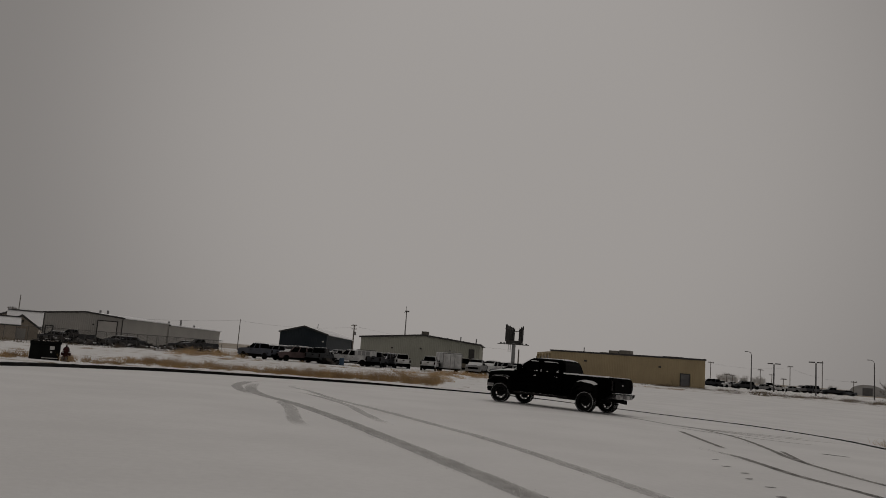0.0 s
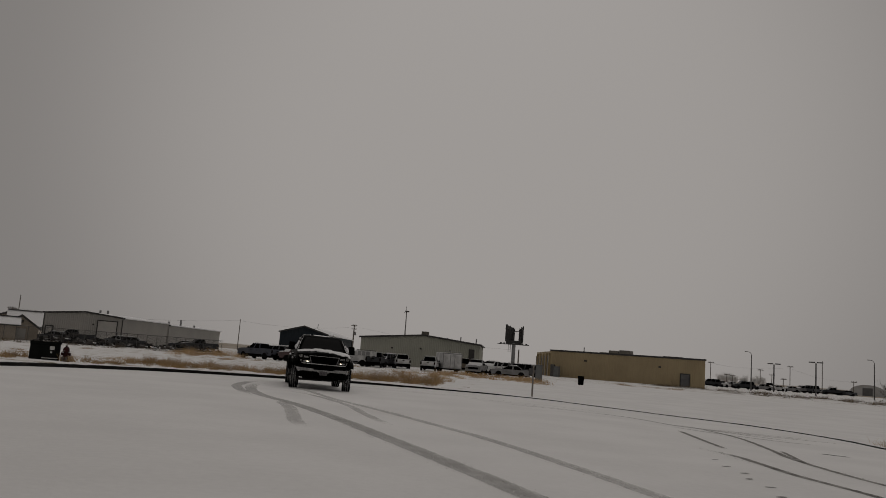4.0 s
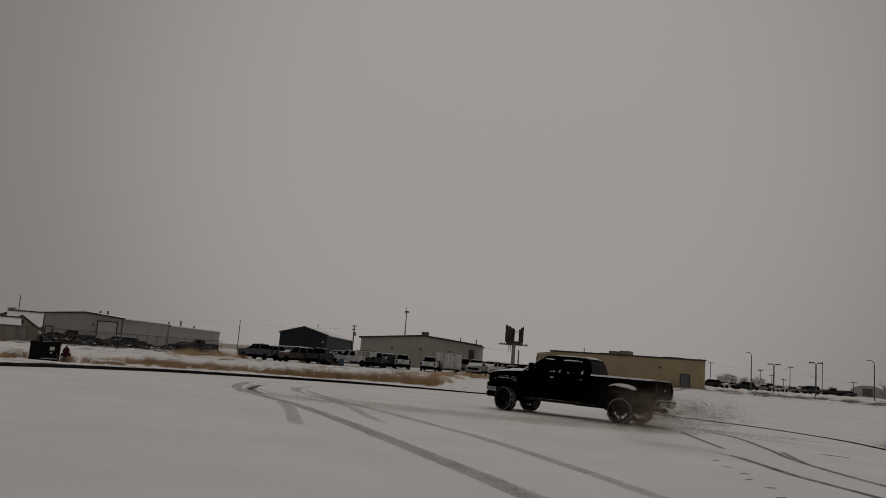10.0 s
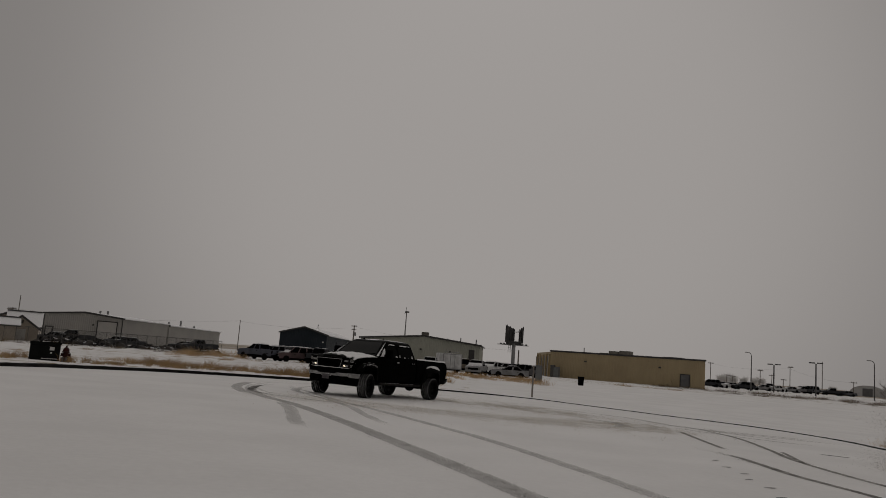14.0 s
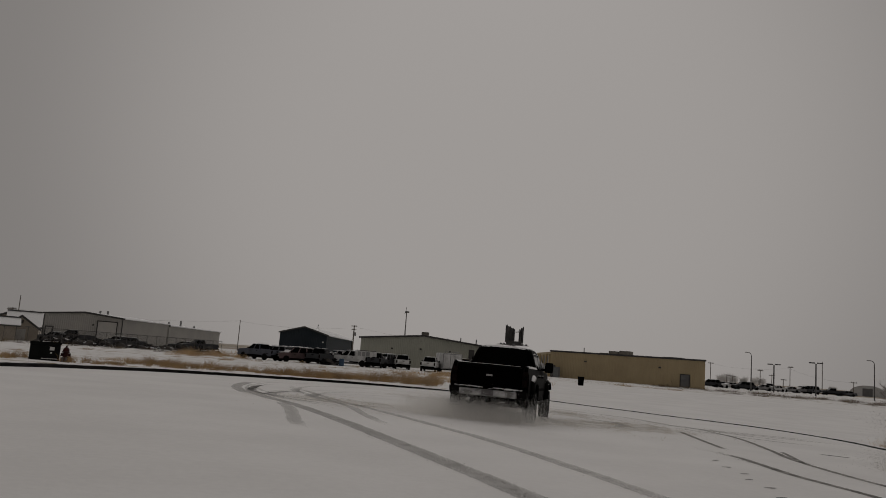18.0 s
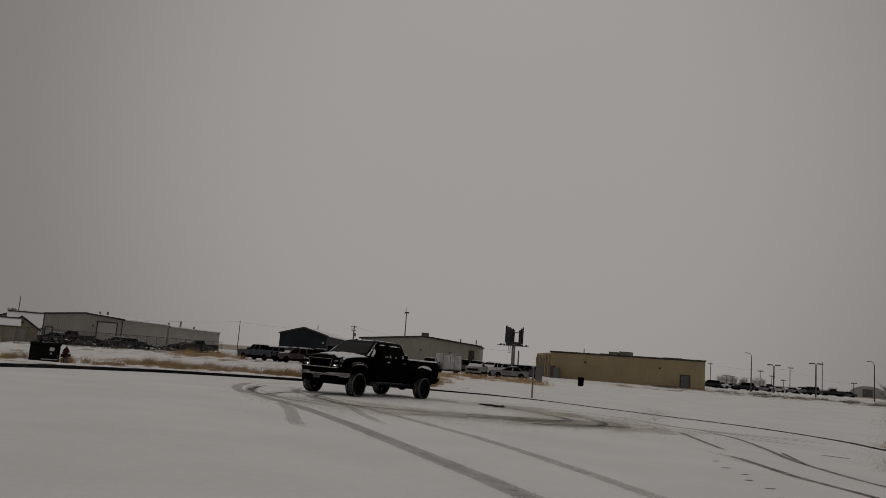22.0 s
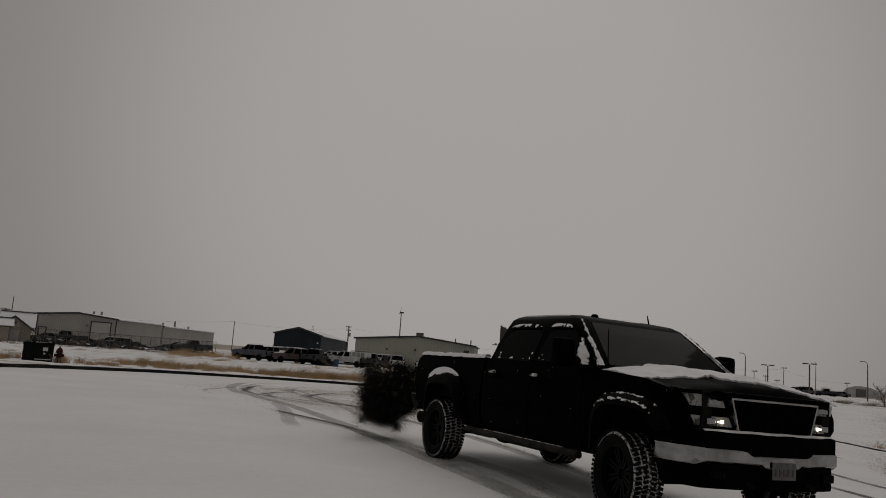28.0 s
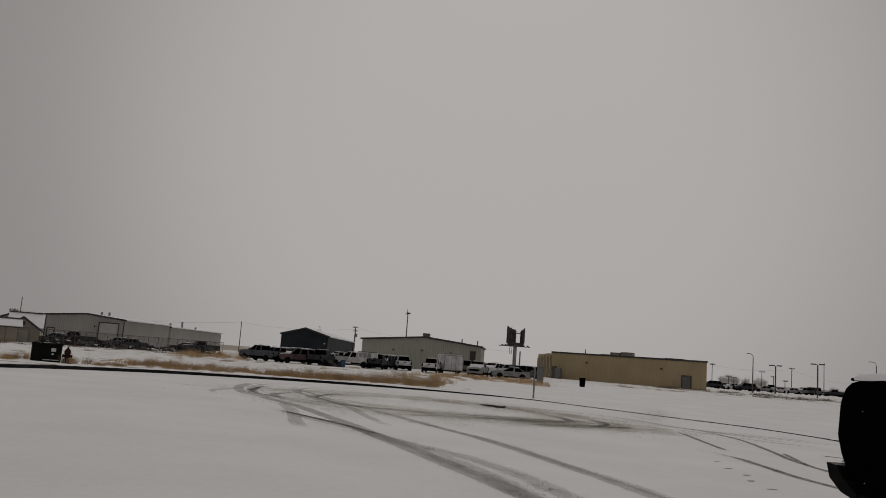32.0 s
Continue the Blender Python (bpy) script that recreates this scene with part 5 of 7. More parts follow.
# ---- plants ----
def grass(name, spots, label, mat, seed):
    """One mass of dry blades. Spots: bearing from, to, metres past the kerb from, to, blades, height."""
    rng = random.Random(seed)
    verts, faces = [], []
    for b0, b1, o0, o1, count, hgt in spots:
        clumps = [(rng.uniform(b0, b1), rng.uniform(o0, o1), rng.uniform(0.25, 1.25)) for _ in range(max(4, count // 100))]
        for _ in range(int(count * 1.1)):
            b, o, s = rng.choice(clumps)
            b += rng.gauss(0, 0.20 + 0.2 * (count < 1000))
            o += rng.gauss(0, 0.35)
            h = hgt * s * 0.85 * (1.25 - 0.95 * rng.random() ** 1.2)
            # walk out along the bearing until past the kerb
            sb, cb = math.sin(radians(b)), math.cos(radians(b))
            d = 25.0
            while d < 60 and math.hypot(d * sb - HUB[0], d * cb - HUB[1]) < kerb_radius(math.atan2(d * sb - HUB[0], d * cb - HUB[1])) + 0.3:
                d += 0.6
            d += max(o, 0.2)
            x, y = d * sb, d * cb
            z = land(x, y) - 0.03
            lean, spin = rng.gauss(0, 0.6) * h + 0.08 * h, rng.uniform(0, math.pi)
            w = 0.007
            dx, dy = math.cos(spin) * w, math.sin(spin) * w
            n = len(verts)
            ly = rng.gauss(0, 0.2) * h
            verts += [(x - dx, y - dy, z), (x + dx, y + dy, z), (x + lean * 0.45 + dx * 0.7, y + ly * 0.45, z + h * 0.62), (x + lean * 0.45 - dx * 0.7, y + ly * 0.45, z + h * 0.62), (x + lean, y + ly, z + h)]
            faces += [(n, n + 1, n + 2, n + 3), (n + 3, n + 2, n + 4)]
    me = bpy.data.meshes.new(name)
    me.from_pydata(verts, [], faces)
    me.materials.append(mat)
    return tagged(new(name, me), label, "grass", kind="stuff")


grass("dry_grass", [(-25.5, -9.0, 1.6, 4.5, 4600, 0.34), (-13.0, -6.0, 2.0, 5.0, 2000, 0.46), (-29.5, -26.9, 2.5, 6, 1000, 0.36), (-26.0, -22.0, 3, 7, 200, 0.18), (-22.6, -18.5, 3.5, 7.5, 700, 0.34), (-20.0, -13.2, 3.5, 7.0, 2000, 0.42), (-13.0, -10.9, 3, 7, 360, 0.30),
                    (-10.6, -9.6, 3.0, 5.0, 620, 0.58), (-8.9, -6.3, 3.0, 6.0, 1100, 0.55), (-6.2, -3.2, 3, 8, 1500, 0.60), (-3.6, 0.6, 4, 12, 3000, 0.66)],
      "tall tan dry grass along the snowy verge", STRAW, 4)
grass("dry_grass", [(0.4, 7.0, 34, 52, 7500, 0.50), (-3.0, 2.5, 16, 40, 3000, 0.5), (6.6, 8.0, 30, 42, 900, 0.6), (-28.0, -10.0, 8, 16, 1300, 0.16), (-10.0, 1.0, 9, 18, 1800, 0.22), (-18.5, -13.0, 52, 74, 3600, 0.9)],
      "short dry straw poking through the snowy field", STRAW_PALE, 5)
grass("dry_grass", [(29.3, 31.0, 0.2, 1.2, 160, 0.35), (-27.5, 0.0, 38, 60, 2200, 0.30), (12.2, 18.5, 62, 74, 1500, 0.3)], "straggling dry grass by the street's edge and far field", STRAW, 6)
grass("roadside_weeds", [(14.5, 31, 84, 106, 12000, 0.5), (18.5, 31, 74, 92, 3000, 0.3), (-30, -14.5, 66, 78, 5000, 0.5)], "dark dead weeds along a far snowy bank", WEED, 9)


def shrub(b, d, w, h, mat, label, n, seed, name="tree"):
    """A bare shrub or tree: a short trunk and many twigs."""
    x, y = at_bearing(b, d)
    rng = random.Random(seed)
    ob = thing(name, x, y, land(x, y) - 0.1, 0, label, "tree", "bare trees")
    part("trunk", rod(bmesh.new(), (0, 0, 0), (0, 0, h * 0.55), h * 0.03, h * 0.012, 6), mat, ob)
    verts, faces = [], []

    def twig(p, q, r):
        k = len(verts)
        for c, s in ((p, r), (q, r * 0.4)):
            for j in range(3):
                verts.append((c[0] + s * math.cos(2.1 * j), c[1] + s * math.sin(2.1 * j), c[2]))
        faces.extend([(k, k + 1, k + 4, k + 3), (k + 1, k + 2, k + 5, k + 4), (k + 2, k, k + 3, k + 5)])

    for k in range(n):
        z0 = h * rng.uniform(0.05, 0.6)
        a, l = rng.uniform(0, 2 * math.pi), rng.uniform(0.3, 1.0)
        e = (math.cos(a) * w / 2 * l, math.sin(a) * w / 2 * l, min(h, z0 + h * rng.uniform(0.15, 0.55)))
        twig((0, 0, z0), e, h * 0.009)
        for j in range(5):
            s = rng.uniform(0.3, 1)
            p = Vector((e[0] * s, e[1] * s, z0 + (e[2] - z0) * s))
            twig(p, p + Vector((rng.gauss(0, 0.13) * w, rng.gauss(0, 0.13) * w, rng.uniform(0.02, 0.2) * h)), h * 0.007)
    me = bpy.data.meshes.new("twigs")
    me.from_pydata(verts, [], faces)
    me.materials.append(mat)
    tw = tagged(new("twigs", me), kind="stuff")
    tw.parent = ob


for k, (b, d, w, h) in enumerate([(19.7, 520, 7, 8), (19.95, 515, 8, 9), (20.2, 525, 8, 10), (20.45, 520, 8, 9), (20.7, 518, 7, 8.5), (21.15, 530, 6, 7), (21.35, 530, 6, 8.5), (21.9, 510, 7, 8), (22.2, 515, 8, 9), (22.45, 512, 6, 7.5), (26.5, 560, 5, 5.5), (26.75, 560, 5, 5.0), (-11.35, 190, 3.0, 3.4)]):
    shrub(b, d, w * 0.75, h * 0.62, HAZE_TREE, "bare trees far across the plain, haze painted into their colour", 120, 20 + k)
shrub(29.9, 120, 3.6, 3.0, NEAR_TREE, "bare dark shrub at the edge of the far lot", 46, 55, "shrub")

# ---- the black pickup truck; its nose points to +x, its middle stands between the axles ----
truck = thing("black_pickup_truck", label="black crew-cab pickup truck with patches of snow", category="pickup")
AXLE, REAR, HUB_Z, TYRE_R = 1.943, 2.0, 0.395, 0.40


def flank(x, z):
    """Half the body's width at a height, with the nose drawn in."""
    y = float(np.interp(z, (0.4, 0.55, 0.75, 1.0, 1.2, 1.35, 1.45), (0.915, 0.945, 0.985, 0.992, 0.978, 0.945, 0.925)))
    return y - (0.13 * ((x - 2.2) / 0.7) ** 2 if x > 2.2 else 0.0)


def skin(name, outline, side, mat=PAINT_BLACK, thick=0.05, out=0.0, cuts=(0.6, 0.7, 0.8, 0.95, 1.1, 1.2, 1.28), xcuts=(2.3, 2.45, 2.6, 2.72), parent=None):
    """A body panel over a side outline (x, z), bent to the flank."""
    bm = bmesh.new()
    bm.faces.new([bm.verts.new((x, 0, z)) for x, z in outline])
    for z in cuts:
        bmesh.ops.bisect_plane(bm, geom=list(bm.verts) + list(bm.edges) + list(bm.faces), plane_co=(0, 0, z), plane_no=(0, 0, 1))
    for x in xcuts:
        bmesh.ops.bisect_plane(bm, geom=list(bm.verts) + list(bm.edges) + list(bm.faces), plane_co=(x, 0, 0), plane_no=(1, 0, 0))
    front = {v: side * (flank(v.co.x, v.co.z) + out) for v in bm.verts}
    made = bmesh.ops.extrude_face_region(bm, geom=list(bm.faces))
    for v in (g for g in made["geom"] if isinstance(g, bmesh.types.BMVert)):
        v.co.y = side * (flank(v.co.x, v.co.z) + out - thick)
    for v, y in front.items():
        v.co.y = y
    return part(name, bm, mat, parent or truck, smooth=True)


def softened(line):
    """A side line (x, z) with its corners cut off three times over."""
    for _ in range(3):
        cut = [line[0]]
        for (x0, z0), (x1, z1) in zip(line, line[1:]):
            cut += [(0.75 * x0 + 0.25 * x1, 0.75 * z0 + 0.25 * z1), (0.25 * x0 + 0.75 * x1, 0.25 * z0 + 0.75 * z1)]
        line = cut + [line[-1]]
    return line


# the flares' upper edge and lip from the side, rear to front
FLARES = {
    -2.0: (softened([(-2.50, 0.60), (-2.515, 1.02), (-2.40, 1.17), (-1.97, 1.225), (-1.62, 1.16), (-1.43, 1.00), (-1.33, 0.58)]), softened([(-2.375, 0.60), (-2.365, 0.92), (-2.25, 0.985), (-1.98, 1.005), (-1.65, 0.985), (-1.52, 0.88), (-1.40, 0.58)])),
    1.943: (softened([(1.445, 0.56), (1.445, 0.97), (1.56, 1.11), (1.95, 1.145), (2.36, 1.09), (2.56, 0.96), (2.60, 0.86)]), softened([(1.565, 0.56), (1.565, 0.90), (1.70, 1.005), (1.98, 1.03), (2.30, 1.00), (2.46, 0.92), (2.54, 0.82)])),
}


def flare_point(cx, s, w):
    """A point (x, z) on a flare: s runs from rear to front, w from its upper edge to its lip."""
    top, lip = FLARES[cx]
    u = s * (len(top) - 1)
    k = np.arange(len(top))
    return [float(np.interp(u, k, [p[c] for p in top])) * (1 - w) + float(np.interp(u, k, [p[c] for p in lip])) * w for c in (0, 1)]


def arch(cx, w=0.6, n=24, a=0.0, b=1.0):
    return [tuple(flare_point(cx, a + (b - a) * k / n, w)) for k in range(n + 1)]


def ragged(name, ns, nw, place, keep, label, seed, mat=None, lift=0.010, parent=None, grain=1.0, fine=1.0):
    """A skin of rime over a surface place(s, w), torn where keep(s, w) and the grain run out."""
    bm = bmesh.new()
    grid = {}
    for i in range(ns + 1):
        for j in range(nw + 1):
            s, w = i / ns, j / nw
            p, n = place(s, w)
            k = keep(s, w) + grain * 0.32 * noise.noise((p[0] * 9 + seed, p[1] * 9, p[2] * 9)) + fine * (0.25 * noise.noise((p[0] * 30, p[1] * 30 + seed, p[2] * 30)) + 0.15 * noise.noise((p[0] * 75, p[1] * 75, p[2] * 75 + seed)))
            if k > 0:
                grid[i, j] = bm.verts.new(Vector(p) + Vector(n) * (0.003 + lift * min(1.0, k * 3)))
    for i, j in list(grid):
        q = [grid.get(c) for c in ((i, j), (i + 1, j), (i + 1, j + 1), (i, j + 1))]
        if all(q):
            bm.faces.new(q)
    bmesh.ops.delete(bm, geom=[v for v in bm.verts if not v.link_faces], context="VERTS")
    return part(name, bm, mat or SNOW_CLEAN, parent or truck, label, smooth=True)


def flare_top(cx, side, s, w):
    """A place on the flare's upper face with its outward direction; w runs from its upper edge outwards."""
    x, z = flare_point(cx, s, w)
    y = float(np.interp(w, (0, 0.2, 0.6, 1), (0.985, 1.035, 1.085, 1.10)))
    return (x, side * y, z), ((x - cx) * 0.5, side * 0.5, 0.7)


for side in (1, -1):
    skin("front_fender", [(1.23, 0.53), (1.23, 1.345), (1.6, 1.325), (2.2, 1.28), (2.55, 1.215), (2.68, 1.14), (2.73, 1.05), (2.73, 0.95), (2.66, 0.88), *arch(AXLE)[::-1], (1.335, 0.53)], side)
    fd = skin("front_door", [(0.205, 0.54), (1.215, 0.54), (1.215, 1.345), (0.205, 1.365)], side)
    rd = skin("rear_door", [(-0.90, 0.54), (0.19, 0.54), (0.19, 1.365), (-0.90, 1.375)], side)
    bs = skin("bed_side", [(-0.96, 0.56), (-0.96, 1.375), (-2.88, 1.375), (-2.96, 1.36), (-3.005, 1.32), (-3.025, 1.24), (-3.03, 1.0), (-3.0, 0.88), (-2.95, 0.77), (-2.85, 0.64), (-2.62, 0.53), (-2.46, 0.52), *arch(-REAR), (-1.30, 0.56)], side, xcuts=())
    for d, x in ((fd, 0.33), (rd, -0.62)):
        part("handle", box(bmesh.new(), x, side * 1.005, 1.155, 0.18, 0.045, 0.05, bevel=0.012), TRIM_BLACK, d)
        part("snow", box(bmesh.new(), x - 0.02, side * 1.01, 1.205, 0.12, 0.05, 0.034, bevel=0.014), RIME, d, "rime of snow on the handle")
        part("side_moulding", box(bmesh.new(), x + (0.33 if x > 0 else 0.36), side * 0.992, 0.80, 0.9, 0.02, 0.075, bevel=0.006), TRIM_BLACK, d)
    # flares, their snow, and the wheel wells
    for cx in (AXLE, -REAR):
        bm = bmesh.new()
        rows = []
        for k in range(41):
            near, far = flare_point(cx, k / 40, 1.0), flare_point(cx, k / 40, 0.0)
            flat = [flare_top(cx, side, k / 40, w)[0] for w in (0.0, 0.1, 0.2, 0.4, 0.6, 0.8, 0.93, 1.0)]
            rows.append([(far[0], side * 0.93, far[1]), *flat, (near[0], side * 1.07, near[1]), (near[0], side * 0.90, near[1])])
        sheet(bm, rows)
        part("fender_flare", bm, FLARE, truck, smooth=True)
        if cx < 0:
            ragged("flare_snow", 150, 30, lambda s, w, side=side: flare_top(-REAR, side, 0.24 + 0.46 * s, 0.66 * w), lambda s, w, side=side: 0.62 - 0.30 * (s > 0.5) * (s - 0.5) * 4 - 9 * max(0.0, 0.12 - s) - 0.88 * w + 0.16 * noise.noise((s * 9, 0, side)) + 0.14 * (s > 0.45) * noise.noise((s * 34, w * 9, side)), "crust of snow on the fender flare", side, grain=0.0, fine=0.35, lift=0.02)
        else:
            ragged("flare_snow", 150, 30, lambda s, w, side=side: flare_top(AXLE, side, 0.22 + 0.60 * s, w), lambda s, w, side=side: 0.12 - 1.3 * (s - 0.45) ** 2 - 1.2 * min(abs(w - 0.06) * 2.2, abs(w - 0.58)) + 0.25 * noise.noise((s * 18, w * 3, side)), "crumbs of snow on the fender flare", side, grain=0.0, fine=0.9, lift=0.022)
        bm = bmesh.new()
        sheet(bm, [[(x, side * y, z) for y in (0.97, 0.55)] for x, z in arch(cx, 0.7)])
        part("wheel_well", bm, CHASSIS, truck)
        part("wheel_well_wall", box(bmesh.new(), cx + (0.03 if cx > 0 else 0.07), side * 0.53, 0.5, 1.02, 0.02, 0.52), CHASSIS, truck)
    # running board
    rb = part("running_board", rod(bmesh.new(), (-1.2, side * 1.0, 0.475), (1.26, side * 1.0, 0.475), 0.038, 0.038, 12), STEP_METAL, truck, "dark tube side step", smooth=True)
    for x in (-0.9, 0.1, 1.1):
        part("bracket", rod(bmesh.new(), (x, side * 0.99, 0.48), (x, side * 0.7, 0.56), 0.025, 0.025, 6), CHASSIS, rb)
    part("snow", box(bmesh.new(), 0.1, side * 0.995, 0.511, 1.7, 0.022, 0.006, bevel=0.002), RIME, rb, "streak of snow on the step")
    # rails
    part("bed_rail", box(bmesh.new(), -1.97, side * 0.905, 1.373, 2.0, 0.09, 0.02, bevel=0.01), TRIM_BLACK, truck)
    bm = bmesh.new()
    rows = [[(-0.962 - 1.968 * k / 24, side * (0.955 - 0.1 * j), 1.394 + (0.034 + 0.016 * noise.noise((k * 0.8, j, side))) * (1 if 0 < j < 1 else 0.2)) for j in (0, 0.25, 0.75, 1.0)] for k in range(25)]
    rows = [[(r[0][0], side * 0.958, 1.378 + 0.014 * noise.noise((k * 0.7, 3, side)))] + r for k, r in enumerate(rows)]
    sheet(bm, rows)
    part("rail_snow", bm, SNOW_CLEAN, truck, "ridge of snow along the bed rail", smooth=True)
    # inner bed wall
    part("bed_liner", box(bmesh.new(), -1.98, side * 0.85, 0.86, 2.0, 0.03, 0.51), CHASSIS, truck)
    part("wheel_hump", box(bmesh.new(), -REAR, side * 0.72, 0.86, 0.9, 0.24, 0.22, bevel=0.05), CHASSIS, truck)

# bed
part("bed_floor", box(bmesh.new(), -1.98, 0, 0.82, 2.02, 1.72, 0.04), CHASSIS, truck)
part("bed_front", box(bmesh.new(), -0.985, 0, 0.6, 0.05, 1.72, 0.76), PAINT_BLACK, truck)
bm = bmesh.new()
sheet(bm, [[(-1.05 - 1.9 * i / 10, -0.8 + 1.6 * j / 8, 0.87 + 0.05 + 0.05 * noise.noise((i * 0.5, j * 0.5, 3))) for j in range(9)] for i in range(11)])
part("bed_snow", bm, SNOW_CLEAN, truck, "snow lying in the load bed", smooth=True)
tg = part("tailgate", box(bmesh.new(), -2.985, 0, 0.80, 0.06, 1.66, 0.565, bevel=0.028), PAINT_BLACK, truck)
part("tailgate_panel", box(bmesh.new(), -3.035, 0, 0.92, 0.016, 1.36, 0.34, bevel=0.006), PAINT_BLACK, tg)
part("tailgate_handle", box(bmesh.new(), -3.05, 0, 1.24, 0.03, 0.22, 0.09, bevel=0.01), TRIM_BLACK, tg)
part("badge", box(bmesh.new(), -3.05, 0, 1.10, 0.012, 0.16, 0.05, bevel=0.004), CHROME, tg, "plain chrome badge")
part("tailgate_cap", box(bmesh.new(), -2.99, 0, 1.378, 0.07, 1.66, 0.016, bevel=0.008), TRIM_BLACK, tg)
part("snow", box(bmesh.new(), -2.98, 0, 1.396, 0.04, 1.5, 0.01, bevel=0.006), SNOW_CLEAN, tg, "thin snow on the tailgate's edge")
for side in (1, -1):
    tl = part("tail_light", box(bmesh.new(), -3.008, side * 0.893, 0.90, 0.07, 0.13, 0.38, bevel=0.025), LENS_RED, truck)
    part("reverse_lens", box(bmesh.new(), -3.054, side * 0.895, 1.08, 0.01, 0.1, 0.09, bevel=0.003), GLASS, tl)
    part("bumper_end", prism(bmesh.new(), [(-3.15, 0.80), (-3.06, 0.79), (-2.99, 0.70), (-2.88, 0.62), (-2.90, 0.58), (-3.02, 0.62), (-3.12, 0.70)], 0.66, 0.975, lambda u, v, d, side=side: (u, side * d, v)), RIM_DARK, truck)
rbm = part("rear_bumper", box(bmesh.new(), -3.06, 0, 0.60, 0.20, 1.45, 0.17, bevel=0.03), DULL_CHROME, truck, "chrome step bumper")
part("step_pad", box(bmesh.new(), -3.05, 0, 0.772, 0.17, 1.3, 0.012), TRIM_BLACK, rbm)
part("plate", box(bmesh.new(), -3.165, 0, 0.62, 0.012, 0.30, 0.15, bevel=0.003), PLATE, rbm)
ragged("snow", 60, 8, lambda s, w: ((-2.97 - 0.20 * w, -0.85 + 1.7 * s, 0.787 - 0.10 * max(0.0, w - 0.85)), (0, 0, 1)), lambda s, w: 0.25 - 0.35 * (abs(s - 0.5) < 0.08), "ragged snow on the bumper step", 5.0, lift=0.045, parent=rbm)
part("tow_hitch", box(bmesh.new(), -3.0, 0, 0.46, 0.32, 0.1, 0.1, bevel=0.012), CHASSIS, truck)
part("exhaust_tip", rod(bmesh.new(), (-2.45, -0.72, 0.52), (-2.84, -0.93, 0.475), 0.075, 0.085, 16), CHASSIS, truck, "wide dark exhaust tip")

# cab
def rounded(x0, x1, hy, z, r, n=6):
    pts = []
    for cx, cy, a0 in ((x1 - r, hy - r, 0), (x0 + r, hy - r, 90), (x0 + r, -hy + r, 180), (x1 - r, -hy + r, 270)):
        pts += [(cx + r * math.cos(radians(a0 + 90 * k / n)), cy + r * math.sin(radians(a0 + 90 * k / n)), z) for k in range(n + 1)]
    return pts


bm = bmesh.new()
rings = [rounded(-0.955, 1.47, 0.94, 1.30, 0.10), rounded(-0.95, 1.43, 0.925, 1.37, 0.12), rounded(-0.90, 1.18, 0.865, 1.56, 0.13), rounded(-0.85, 0.945, 0.80, 1.74, 0.14), rounded(-0.79, 0.76, 0.745, 1.875, 0.15), rounded(-0.74, 0.66, 0.70, 1.915, 0.16), rounded(-0.62, 0.46, 0.58, 1.945, 0.16), rounded(-0.3, 0.2, 0.25, 1.955, 0.12)]
vr = [[bm.verts.new(p) for p in r] for r in rings]
for lo, hi in zip(vr, vr[1:]):
    for k in range(len(lo)):
        bm.faces.new((lo[k], lo[(k + 1) % len(lo)], hi[(k + 1) % len(lo)], hi[k]))
bm.faces.new(vr[-1])
part("cab_shell", bm, PAINT_BLACK, truck, smooth=True)
part("cab_back", box(bmesh.new(), -0.93, 0, 0.56, 0.04, 1.82, 0.78), PAINT_BLACK, truck)


def cab_y(z):
    return float(np.interp(z, (1.30, 1.37, 1.56, 1.74, 1.875), (0.94, 0.925, 0.865, 0.80, 0.745)))


def pane(name, outline, place, mat=GLASS_DARK, thick=0.012):
    """A pane cut in bands, so that it follows the cab's bend."""
    bm = bmesh.new()
    bm.faces.new([bm.verts.new((u, v, 0)) for u, v in outline])
    for z in (1.56, 1.74):
        bmesh.ops.bisect_plane(bm, geom=list(bm.verts) + list(bm.edges) + list(bm.faces), plane_co=(0, z, 0), plane_no=(0, 1, 0))
    flat = [(v, v.co.copy()) for v in bm.verts]
    made = bmesh.ops.extrude_face_region(bm, geom=list(bm.faces))
    for v in (g for g in made["geom"] if isinstance(g, bmesh.types.BMVert)):
        v.co = Vector(place(v.co.x, v.co.y, -thick))
    for v, c in flat:
        v.co = Vector(place(c.x, c.y, 0.006))
    return part(name, bm, mat, truck)


